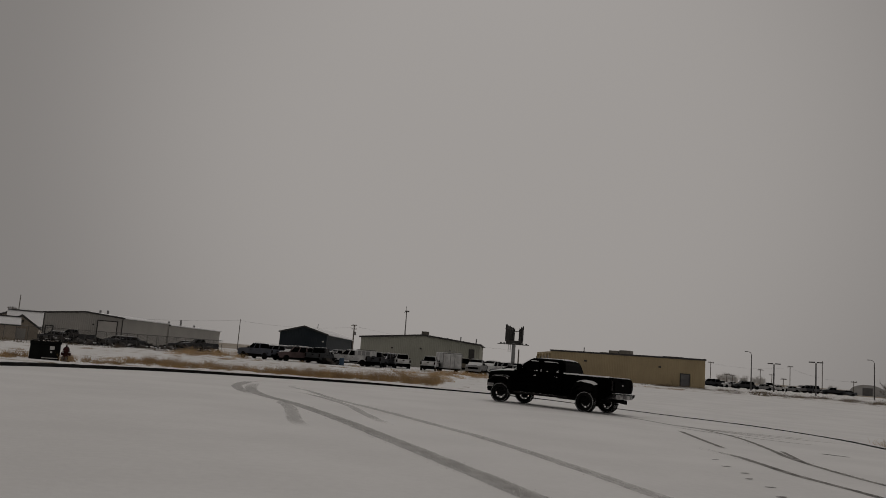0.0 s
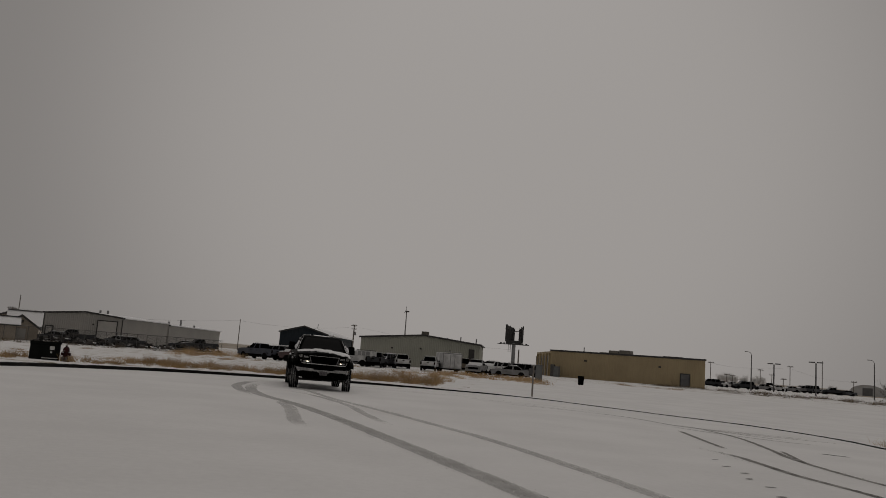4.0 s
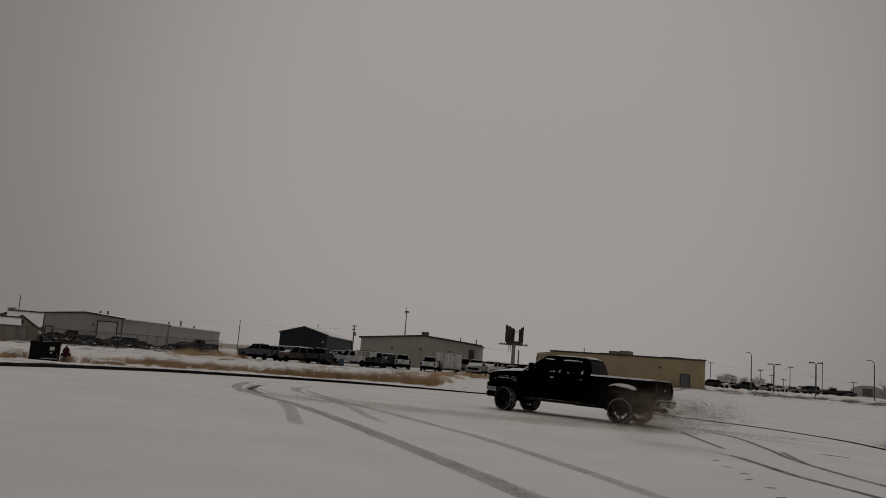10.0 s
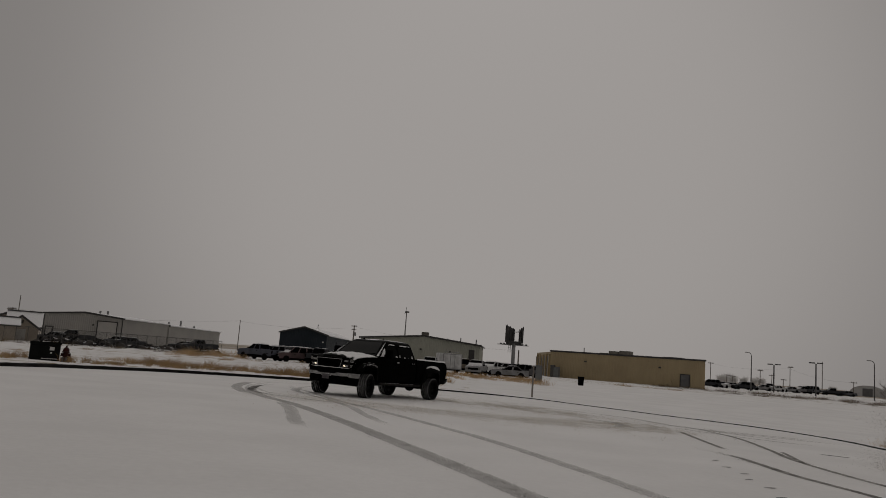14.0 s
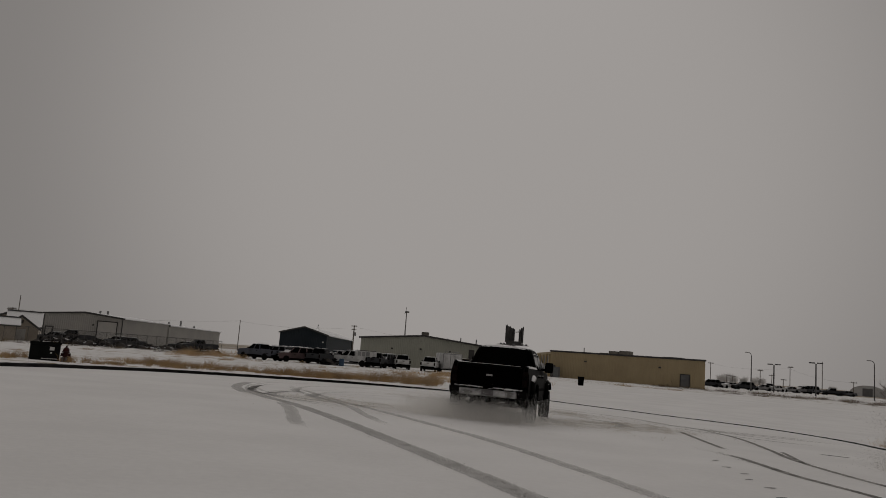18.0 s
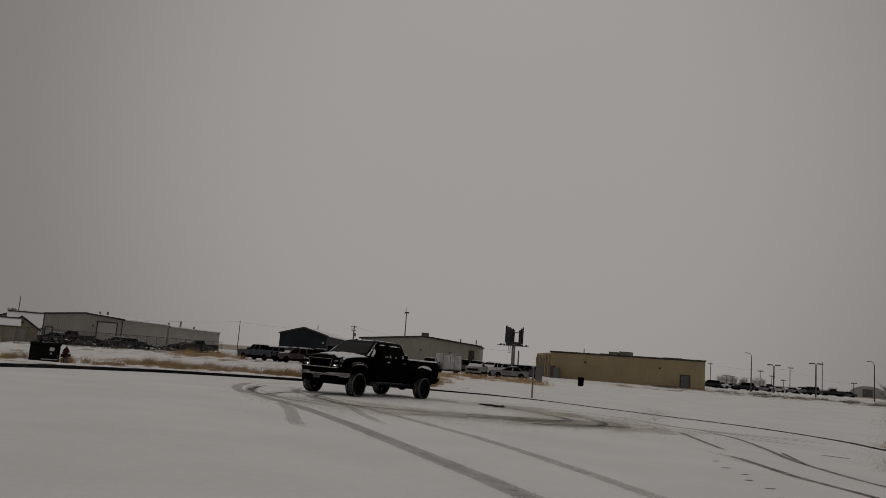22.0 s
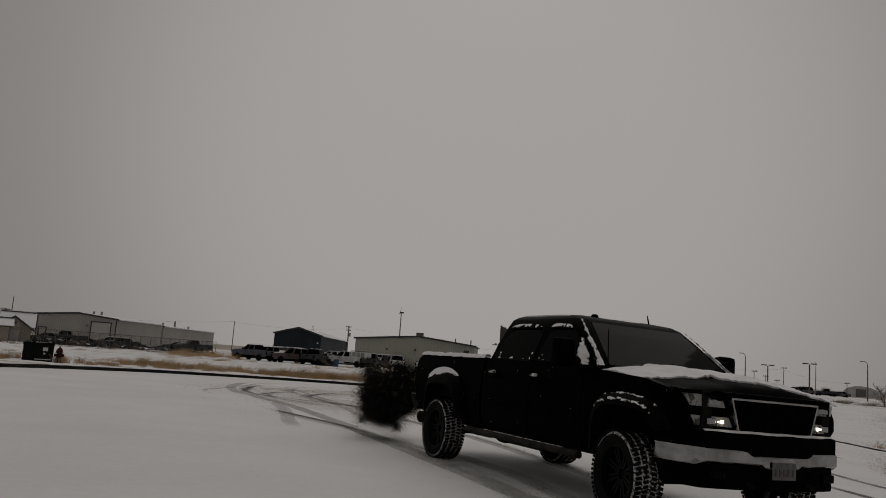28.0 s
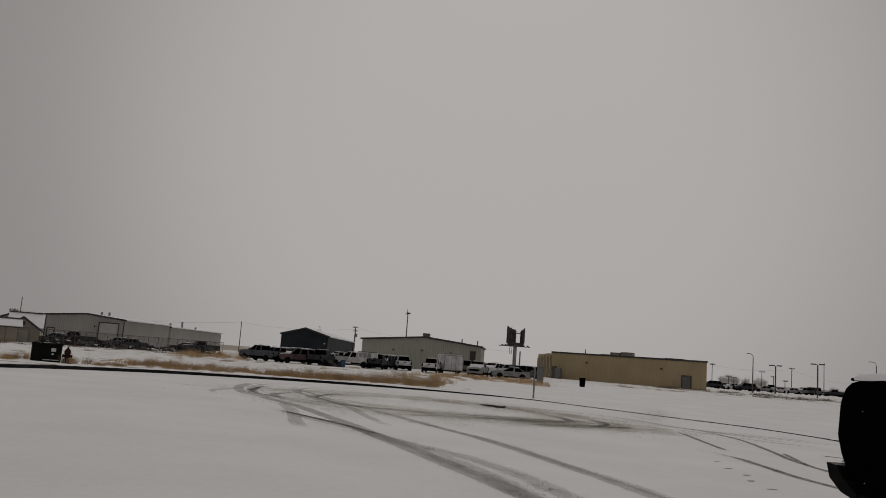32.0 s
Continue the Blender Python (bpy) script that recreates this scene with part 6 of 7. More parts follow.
for side in (1, -1):
    on = lambda u, v, o, side=side: (u, side * (cab_y(v) + o), v)
    pane("side_window", [(1.17, 1.38), (0.25, 1.38), (0.225, 1.42), (0.27, 1.66), (0.32, 1.74), (0.40, 1.78), (0.70, 1.77), (0.82, 1.72)], on)
    pane("side_window", [(0.08, 1.37), (-0.74, 1.38), (-0.765, 1.42), (-0.70, 1.57), (-0.60, 1.72), (-0.50, 1.78), (0.08, 1.785), (0.15, 1.75), (0.15, 1.64), (0.12, 1.42)], on)
    for x0, x1 in ((0.28, 0.70), (-0.60, 0.08)):
        vs = part("window_visor", prism(bmesh.new(), [(x0, 1.745), (x0 + 0.05, 1.765), (x1 - 0.05, 1.765), (x1, 1.745), (x1 - 0.02, 1.785), (x1 - 0.08, 1.81), (x0 + 0.10, 1.81), (x0 + 0.04, 1.785)], 0.004, 0.016, lambda u, v, o, side=side: (u, side * (cab_y(v) + o + (1.81 - v) * 0.3), v)), TRIM_BLACK, truck)
        ragged("snow", 30, 5, lambda s, w, x0=x0, x1=x1, side=side: ((x0 + (x1 - x0) * s, side * (cab_y(1.815 - 0.035 * w) + 0.016 + 0.008 * w), 1.815 - 0.035 * w - 0.03 * abs(2 * s - 1) ** 4), (0, side * 0.7, 0.6)), lambda s, w: 0.30 - 0.15 * w - 1.0 * (s - 0.5) ** 2, "thin snow on the visor", x0, parent=vs)
    m = part("mirror", box(bmesh.new(), 1.02, side * 1.11, 1.33, 0.13, 0.24, 0.30, bevel=0.05), TRIM_BLACK, truck)
    part("mirror_arm", box(bmesh.new(), 1.05, side * 0.97, 1.38, 0.07, 0.16, 0.07, bevel=0.02), TRIM_BLACK, m)
    part("mirror_glass", box(bmesh.new(), 0.951, side * 1.11, 1.36, 0.008, 0.17, 0.23, bevel=0.002), GLASS, m)


def front_x(z):
    return float(np.interp(z, (1.30, 1.37, 1.56, 1.74, 1.875), (1.47, 1.43, 1.18, 0.945, 0.76)))


pane("windscreen", [(-0.80, 1.39), (0.80, 1.39), (0.62, 1.85), (-0.62, 1.85)], lambda u, v, o: (front_x(v) + o * 1.2, u, v), GLASS)
pane("rear_window", [(-0.72, 1.45), (0.72, 1.45), (0.62, 1.84), (-0.62, 1.84)], lambda u, v, o: (float(np.interp(v, (1.37, 1.56, 1.74, 1.875), (-0.95, -0.90, -0.85, -0.79))) - o, u, v))
for s in (-0.35, 0.3):
    part("wiper", rod(bmesh.new(), (1.45, s, 1.385), (1.31, s + 0.45, 1.47), 0.012, 0.008, 5), TRIM_BLACK, truck)
part("roof_beacon", lathe(bmesh.new(), [(0.045, 1.93), (0.04, 1.955), (0.022, 1.968), (0.005, 1.970)], 12, Matrix.Translation((0.52, -0.38, 0))), TRIM_BLACK, truck)
part("roof_antenna", rod(bmesh.new(), (0.5, 0.42, 1.92), (0.46, 0.42, 2.04), 0.012, 0.006, 6), TRIM_BLACK, truck)
part("radio_mast", rod(bmesh.new(), (1.46, -0.86, 1.32), (1.43, -0.86, 1.74), 0.007, 0.004, 6), TRIM_BLACK, truck)

# hood and nose
def hood_z(x, y):
    z = float(np.interp(x, (1.25, 1.5, 2.2, 2.66, 2.80, 2.88), (1.372, 1.375, 1.335, 1.285, 1.245, 1.17)))
    dome = 0.022 * max(0.0, 1 - (abs(y) - 0.30) / 0.10) if abs(y) > 0.30 else 0.022
    return z + dome - 0.07 * (abs(y) / 0.9) ** 3


def hood_half(x):
    return flank(x, 1.25) - 0.03 - 0.14 * (max(0.0, x - 2.6) / 0.28) ** 2.5


bm = bmesh.new()
rows = []
for i in range(19):
    x = 1.25 + 1.63 * i / 18
    rows.append([(x, hood_half(x) * (j / 12 - 1), hood_z(x, hood_half(x) * (j / 12 - 1))) for j in range(25)])
sheet(bm, rows)
bmesh.ops.solidify(bm, geom=list(bm.faces), thickness=0.03)
part("hood", bm, PAINT_BLACK, truck, smooth=True)
part("cowl", box(bmesh.new(), 1.28, 0, 1.24, 0.14, 1.78, 0.12), TRIM_BLACK, truck)


def patch(name, x0, x1, y0, y1, keep, top, label, lift=0.012, nx=26, ny=30, bump=0.03, seed=0.0):
    """A ragged skin of settled snow over a surface, where keep(x, y) allows it."""
    bm = bmesh.new()
    grid = {}
    for i in range(nx + 1):
        for j in range(ny + 1):
            x, y = x0 + (x1 - x0) * i / nx, y0 + (y1 - y0) * j / ny
            k = keep(x, y) + 0.25 * noise.noise((x * 4 + seed, y * 4, 0)) + 0.15 * noise.noise((x * 13, y * 13 + seed, 0))
            if k > 0:
                grid[i, j] = bm.verts.new((x, y, top(x, y) + lift + bump * min(1, k * 2) * (0.6 + 0.4 * noise.noise((x * 6, y * 6, seed)))))
    for (i, j), v in list(grid.items()):
        q = [grid.get(p) for p in ((i, j), (i + 1, j), (i + 1, j + 1), (i, j + 1))]
        if all(q):
            bm.faces.new(q)
    bmesh.ops.delete(bm, geom=[v for v in bm.verts if not v.link_faces], context="VERTS")
    bmesh.ops.solidify(bm, geom=list(bm.faces), thickness=0.02)
    return part(name, bm, SNOW_CLEAN, truck, label, smooth=True)


patch("hood_snow", 1.28, 2.75, -0.93, 0.93, lambda x, y: (2.46 + 0.36 * y + (0.12 if abs(y) < 0.3 else 0) - x) * 1.4, hood_z, "thick settled snow on the rear of the hood", nx=44, ny=48, bump=0.05)
roof_z = lambda x, y: 1.955 - 0.035 * (abs(y) / 0.7) ** 3 - 0.05 * (abs(x + 0.07) / 0.7) ** 4
ragged("roof_snow", 90, 20, lambda s, w: ((-0.60 - 0.17 * w, -0.62 + 1.24 * s, 1.945 - 0.045 * w - 0.03 * abs(2 * s - 1) ** 3), (-0.2, 0, 1)), lambda s, w: 0.42 - 0.35 * w, "crust of snow at the rear edge of the roof", 9.0, lift=0.028)
patch("roof_snow", -0.74, 0.66, -0.66, 0.66, lambda x, y: 0.26 + 0.25 * (abs(y) / 0.66) ** 2 - 0.08 * (x > 0.3), roof_z, "thin windblown snow on the roof", lift=0.004, bump=0.02, seed=3.0)
rng = random.Random(8)
# snow caught in the corner between mirror and pillar, and up the pillar
for side in (-1, 1):
    def pillar(s, w, side=side):
        z = 1.375 + 0.50 * s
        return (front_x(z) + 0.02 - 0.13 * w, side * (cab_y(z) + 0.004 - 0.05 * (1 - w)), z), (0.6, side, 0.1)
    ragged("pillar_snow", 130, 34, pillar, lambda s, w: 0.26 - 0.85 * abs(w - 0.22) - 0.20 * s + 0.45 * max(0.0, 0.3 - s), "snow caught on the windscreen pillar", side, lift=0.02, grain=0.4, fine=0.7)
    def sail(s, w, side=side):
        z = 1.37 + 0.28 * s
        return (1.30 - 0.21 * w - 0.21 * s, side * (cab_y(z) + 0.008), z), (0.2, side, 0.1)
    ragged("pillar_snow", 60, 50, sail, lambda s, w: 0.42 - 1.0 * abs(w - 0.48) * (0.8 + 0.9 * s) - 0.5 * abs(s - 0.35), "clot of snow between mirror and pillar", side * 7, lift=0.10, grain=0.35, fine=0.5)
    for x0 in (0.25, -0.70):
        def sill(s, w, side=side, x0=x0):
            z = 1.395 + 0.11 * w
            return (x0 + (0.8 if x0 > 0 else 0.83) * s, side * (cab_y(z) + 0.007), z), (0, side, 0.2)
        ragged("window_snow", 100, 18, sill, lambda s, w: -0.12 - 0.30 * w + 0.25 * (abs(s - 0.5) > 0.4), "crumbs of snow at the window's foot", side * 3 + x0, lift=0.006)
bm = bmesh.new()
for k in range(70):
    x, z = rng.uniform(-2.9, 2.7), 0.6 + 0.75 * rng.random()
    if min(math.hypot(x - AXLE, z - 0.43), math.hypot(x + REAR, z - 0.43)) < 0.72:
        continue
    side = rng.choice((1, -1))
    bmesh.ops.create_cube(bm, size=rng.uniform(0.0025, 0.0055), matrix=Matrix.Translation((x, side * (flank(x, z) + 0.002), z)))
tagged(part("snow_specks", bm, SNOW_CLEAN, truck, "specks of snow stuck to the doors"), kind="stuff")
nx = 2.83
part("radiator_support", box(bmesh.new(), 2.72, 0, 0.62, 0.16, 1.55, 0.60), CHASSIS, truck)
gr = part("grille", prism(bmesh.new(), [(-0.435, 0.90), (0.435, 0.90), (0.515, 1.16), (-0.515, 1.16)], nx - 0.03, nx + 0.03, lambda u, v, d: (d, u, v)), TRIM_BLACK, truck, "black mesh grille in a chrome frame")
bm = bmesh.new()
box(bm, nx + 0.02, 0, 1.16, 0.09, 1.06, 0.02, bevel=0.006)
box(bm, nx + 0.02, 0, 0.886, 0.09, 0.88, 0.018, bevel=0.006)
for side in (1, -1):
    prism(bm, [(side * 0.43, 0.905), (side * 0.45, 0.905), (side * 0.53, 1.16), (side * 0.51, 1.16)], nx - 0.025, nx + 0.065, lambda u, v, d: (d, u, v))
part("grille_frame", bm, CHROME, gr, "thin chrome frame")
for k in range(7):
    part("grille_bar", box(bmesh.new(), nx + 0.036, 0, 0.92 + 0.034 * k, 0.012, 0.88 + 0.02 * k, 0.008), TRIM_BLACK, gr)
part("hood_lip", box(bmesh.new(), 2.86, 0, 1.168, 0.06, 1.2, 0.055, bevel=0.015), PAINT_BLACK, truck)
for side in (1, -1):
    def lamp_plan(inner, outer):
        return [(nx - 0.06, side * inner), (nx + 0.012, side * (inner + 0.005)), (nx - 0.01, side * (inner + 0.13)), (nx - 0.045, side * (outer - 0.09)), (nx - 0.10, side * outer), (nx - 0.15, side * (outer - 0.02))]
    def lean(base):
        """Leans the lamp outwards as it rises, and back."""
        return lambda u, v, d: (u - 0.25 * (d - base), v * (1 + 0.06 * (d - base) / 0.1), d)
    ul = part("headlight", prism(bmesh.new(), lamp_plan(0.55, 0.865), 1.085, 1.185, lean(1.085)), LENS, truck)
    ll = part("turn_light", prism(bmesh.new(), lamp_plan(0.49, 0.83), 0.925, 1.005, lean(0.97)), LENS, truck)
    part("divider", prism(bmesh.new(), lamp_plan(0.52, 0.85), 1.007, 1.083, lambda u, v, d: (u - 0.012, v, d)), PAINT_BLACK, truck)
    part("lamp_foot", prism(bmesh.new(), lamp_plan(0.46, 0.82), 0.875, 0.923, lambda u, v, d: (u - 0.006, v, d)), PAINT_BLACK, truck)
    part("lit_bulb", box(bmesh.new(), nx + 0.010, side * 0.585, 0.950, 0.012, 0.036, 0.028, bevel=0.009), LAMP_GLOW, ll, "glowing lamp")
    part("lit_bulb", box(bmesh.new(), nx + 0.006, side * 0.625, 0.956, 0.012, 0.018, 0.016, bevel=0.006), LAMP_GLOW, ll, "glowing lamp")
    part("reflector", box(bmesh.new(), nx - 0.012, side * 0.69, 0.94, 0.012, 0.10, 0.05, bevel=0.005), CHROME, ll)
    part("reflector", box(bmesh.new(), nx - 0.008, side * 0.66, 1.105, 0.012, 0.13, 0.055, bevel=0.005), CHROME, ul)
    part("headlight_brow", prism(bmesh.new(), lamp_plan(0.54, 0.875), 1.188, 1.22, lambda u, v, d: (u - 0.02, v, d)), PAINT_BLACK, truck)
    part("nose_panel", box(bmesh.new(), 2.66, side * 0.73, 0.79, 0.12, 0.30, 0.10, bevel=0.02), PAINT_BLACK, truck)

# front bumper, bowed in plan
def bowed(z0, z1, x0, depth, half, n=48, wrap=0.46, rise=0.0, notch=0.0):
    bm = bmesh.new()
    rows = []
    for k in range(n + 1):
        y = half * (2 * k / n - 1)
        s = abs(y) / half
        x = x0 - 0.17 * s ** 2 - wrap * (max(0, s - 0.84) / 0.16) ** 1.4
        b, t = z0 + (0.0 if s > 0.86 else notch * (s > 0.24)), z1 + rise * (s > 0.36) * min(1.0, (s - 0.36) / 0.05)
        rows.append([(x - depth, y, b), (x - 0.015, y, b), (x, y, b + 0.012), (x, y, t - 0.012), (x - 0.015, y, t), (x - depth, y, t)])
    sheet(bm, rows)
    return bm


fb = part("front_bumper", bowed(0.60, 0.705, 3.0, 0.14, 0.955, rise=0.04, notch=0.028), CHROME, truck, "wide chrome bumper dulled by grime", smooth=True)
part("bumper_top", bowed(0.70, 0.882, 2.99, 0.18, 0.945), TRIM_BLACK, fb, smooth=True)
va = part("valance", bowed(0.41, 0.625, 2.96, 0.12, 0.925), TRIM_BLACK, fb, smooth=True)
for side in (1, -1):
    part("fog_light", box(bmesh.new(), 2.885, side * 0.66, 0.49, 0.06, 0.15, 0.075, bevel=0.015), GLASS, va)
    part("tow_hook", rod(bmesh.new(), (2.93, side * 0.36, 0.47), (3.02, side * 0.36, 0.45), 0.02, 0.02, 8), CHASSIS, va)
pl = part("plate", box(bmesh.new(), 3.012, 0.0, 0.515, 0.012, 0.28, 0.145, bevel=0.003), PLATE, fb, "pale plate with plain bars")
for k in range(5):
    part("plate_bar", box(bmesh.new(), 3.022, -0.10 + 0.05 * k, 0.55, 0.004, 0.026, 0.06), PLATE_BAR, pl)
bm = bmesh.new()
sheet(bm, [[(2.99 - 0.17 * (y / 0.95) ** 2 - 0.03 - 0.1 * j, y, 0.884 + 0.022 * math.sin(j * math.pi) + 0.008 * noise.noise((y * 5, j, 0))) for j in (0, 0.3, 0.7, 1.0)] for y in [-0.78 + 1.56 * k / 30 for k in range(31)]])
part("snow", bm, SNOW_CLEAN, fb, "snow on the bumper's ledge", smooth=True)

# underbody
for side in (1, -1):
    part("frame_rail", box(bmesh.new(), -0.1, side * 0.45, 0.44, 5.4, 0.09, 0.16), CHASSIS, truck)
    part("leaf_spring", box(bmesh.new(), -REAR, side * 0.55, 0.36, 1.3, 0.07, 0.05), CHASSIS, truck)
    part("shock", rod(bmesh.new(), (-REAR + 0.2, side * 0.5, 0.36), (-REAR - 0.1, side * 0.48, 0.75), 0.035, 0.035, 8), CHASSIS, truck)
part("rear_axle", rod(bmesh.new(), (-REAR, -0.75, HUB_Z), (-REAR, 0.75, HUB_Z), 0.05, 0.05, 10), CHASSIS, truck)
part("differential", lathe(bmesh.new(), [(0.05, -0.16), (0.14, -0.1), (0.16, 0), (0.14, 0.1), (0.05, 0.16)], 12, Matrix.Translation((-REAR, 0.05, HUB_Z)) @ Matrix.Rotation(math.pi / 2, 4, "X")), CHASSIS, truck)
part("front_axle", box(bmesh.new(), AXLE, 0, 0.33, 0.16, 1.3, 0.14), CHASSIS, truck)
part("drive_shaft", rod(bmesh.new(), (-REAR, 0.05, HUB_Z), (0.6, 0.05, 0.5), 0.045, 0.045, 8), CHASSIS, truck)
part("gearbox", box(bmesh.new(), 0.9, 0.0, 0.40, 1.0, 0.4, 0.25, bevel=0.05), CHASSIS, truck)
part("fuel_tank", box(bmesh.new(), -0.35, 0.62, 0.42, 1.1, 0.34, 0.22, bevel=0.04), CHASSIS, truck)
part("muffler", rod(bmesh.new(), (-0.9, -0.62, 0.47), (0.1, -0.62, 0.47), 0.11, 0.11, 10), CHASSIS, truck)
part("floor_pan", box(bmesh.new(), 0.1, 0, 0.545, 2.7, 1.82, 0.05), CHASSIS, truck)
part("engine", box(bmesh.new(), 1.95, 0, 0.52, 1.3, 1.0, 0.62), CHASSIS, truck)
part("bed_pan", box(bmesh.new(), -1.98, 0, 0.6, 2.0, 1.0, 0.2), CHASSIS, truck)


# the nose is short: draw everything ahead of the front axle in
for ob in truck.children_recursive:
    for v in ob.data.vertices:
        if v.co.x > 2.0:
            v.co.x = 2.0 + (v.co.x - 2.0) * 0.87


# wheels, built once
def wheel_parts():
    turn = Matrix.Rotation(math.pi / 2, 4, "X")
    tyre = lathe(bmesh.new(), [(0.255, -0.125), (0.285, -0.142), (0.335, -0.146), (0.372, -0.128), (0.386, -0.10), (0.388, 0.10), (0.372, 0.128), (0.335, 0.146), (0.285, 0.142), (0.255, 0.125)][0:], 40, turn)
    for f in [f for f in tyre.faces if len(f.verts) > 4]:
        tyre.faces.remove(f)
    lugs = bmesh.new()
    for k in range(58):
        a = 2 * math.pi * k / 58
        for y, w, da in ((-0.112, 0.058, 0.0), (-0.04, 0.055, 0.09), (0.04, 0.055, 0.02), (0.112, 0.058, 0.09)):
            m = Matrix.Rotation(a + da, 4, "Y") @ Matrix.Translation((0, y, 0.390)) @ Matrix.Rotation(0.25 if y > 0 else -0.25, 4, "Z") @ Matrix.Diagonal((0.027, w * 0.92, 0.020, 1))
            bmesh.ops.create_cube(lugs, size=1, matrix=m)
    snow = lathe(bmesh.new(), [(0.355, -0.141), (0.372, -0.132), (0.380, -0.122), (0.3905, -0.095), (0.3915, 0.0), (0.3905, 0.095), (0.380, 0.122), (0.372, 0.132), (0.355, 0.141)], 40, turn)
    for f in [f for f in snow.faces if len(f.verts) > 4]:
        snow.faces.remove(f)
    rim = lathe(bmesh.new(), [(0.259, -0.125), (0.245, -0.12), (0.228, -0.06), (0.228, 0.06), (0.245, 0.12), (0.259, 0.125)], 32, turn)
    for f in [f for f in rim.faces if len(f.verts) > 4]:
        rim.faces.remove(f)
    for k in range(8):
        m = Matrix.Rotation(2 * math.pi * k / 8, 4, "Y")
        for s in (-1, 1):
            q = [m @ Vector(p) for p in ((s * 0.012 - 0.01, 0.05, 0.05), (s * 0.012 + 0.01, 0.05, 0.05), (s * 0.028 + 0.013, 0.075, 0.235), (s * 0.028 - 0.013, 0.075, 0.235))]
            lo, hi = [rim.verts.new(p) for p in q], [rim.verts.new(p - Vector((0, 0.035, 0))) for p in q]
            rim.faces.new(lo)
            rim.faces.new(hi[::-1])
            for i in range(4):
                rim.faces.new((lo[i], lo[(i + 1) % 4], hi[(i + 1) % 4], hi[i]))
    hub = lathe(bmesh.new(), [(0.085, 0.03), (0.085, 0.085), (0.06, 0.10), (0.045, 0.135), (0.01, 0.14)], 16, turn)
    disc = lathe(bmesh.new(), [(0.05, -0.02), (0.16, -0.02), (0.16, 0.01), (0.05, 0.01)], 24, turn)
    return tyre, lugs, snow, rim, hub, disc


def build_wheels():
    made, first = {}, None
    for name, x, side in (("front_left", AXLE, 1), ("front_right", AXLE, -1), ("rear_left", -REAR, 1), ("rear_right", -REAR, -1)):
        w = new("wheel")
        w.parent = truck
        w.matrix_basis = pose(x, side * 0.95, HUB_Z, 0, 0, 0 if side < 0 else 180)
        if first is None:
            tyre, lugs, snow, rim, hub, disc = wheel_parts()
            first = []
            for nm, b, m, sm in (("tyre", tyre, TYRE, True), ("tread", lugs, TYRE, False), ("packed_snow", snow, PACKED, True), ("rim", rim, RIM_DARK, False), ("hub_cap", hub, RIM_DARK, True), ("brake_disc", disc, CHASSIS, True)):
                o = part(nm, b, m, w, smooth=sm)
                if nm == "packed_snow":
                    o["label"] = "snow packed in the tread"
                # the dished face of the wheel looks along the wheel's own -y
                o.data.transform(Matrix.Rotation(math.pi, 4, "Z"))
                first.append(o)
        else:
            for o in first:
                again(o, Matrix(), w)
        made[name] = w
    return made


WHEELS = build_wheels()

# ---- what moves ----
# seconds, place on the paved surface, heading in degrees
DRIVE = [
    (0, 5.06, 32.88, 141.6),
    (1, 1.76, 33.29, 192.5),
    (2, -0.89, 33.57, 225.7),
    (3, -3.12, 32.63, 257.8),
    (3.5, -3.99, 32.37, 269.6),
    (4.5, -4.50, 29.20, 296.0),
    (5.5, -3.31, 25.40, 326.6),
    (6, -2.11, 23.35, 346.5),
    (6.5, -0.81, 22.76, 367.2),
    (7, 0.71, 23.15, 393.0),
    (7.5, 2.44, 23.68, 423.6),
    (8, 3.75, 24.52, 455.6),
    (8.5, 4.57, 24.78, 478.6),
    (9, 4.90, 25.09, 493.0),
    (9.5, 4.93, 25.72, 502.4),
    (10, 4.68, 26.34, 507.8),
    (11, 3.69, 27.75, 515.0),
    (12, 2.04, 28.88, 541.7),
    (13, 0.13, 29.18, 565.6),
    (14, -1.86, 28.13, 598.3),
    (14.5, -2.54, 27.18, 618.5),
    (15.5, -2.85, 23.90, 667.0),
    (16.5, -1.23, 21.51, 714.9),
    (17, -0.18, 21.42, 743.7),
    (17.5, 0.99, 22.15, 769.5),
    (18, 2.15, 22.88, 796.7),
    (18.5, 2.96, 24.01, 822.4),
    (19, 3.34, 25.10, 843.7),
    (19.5, 3.11, 26.42, 867.5),
    (20, 2.40, 27.17, 890.9),
    (21, 0.27, 29.33, 927.0),
    (22, -2.21, 29.03, 956.6),
    (23, -3.92, 25.69, 989.2),
    (24, -4.64, 22.97, 1013.3),
    (25, -3.91, 20.28, 1023.0),
    (25.5, -3.10, 18.72, 1021.4),
    (26.5, -1.15, 15.00, 1019.5),
    (27.5, 1.24, 11.43, 1017.2),
    (28, 1.99, 9.61, 1014.2),
    (28.5, 2.45, 8.25, 1012.0),
    (29, 2.85, 6.96, 1009.6),
    (30, 3.41, 5.10, 1007.2),
    (31, 4.09, 4.15, 1006.6),
    (31.5, 4.37, 3.50, 1006.1),
    (32, 4.60, 2.90, 1005.6),
]


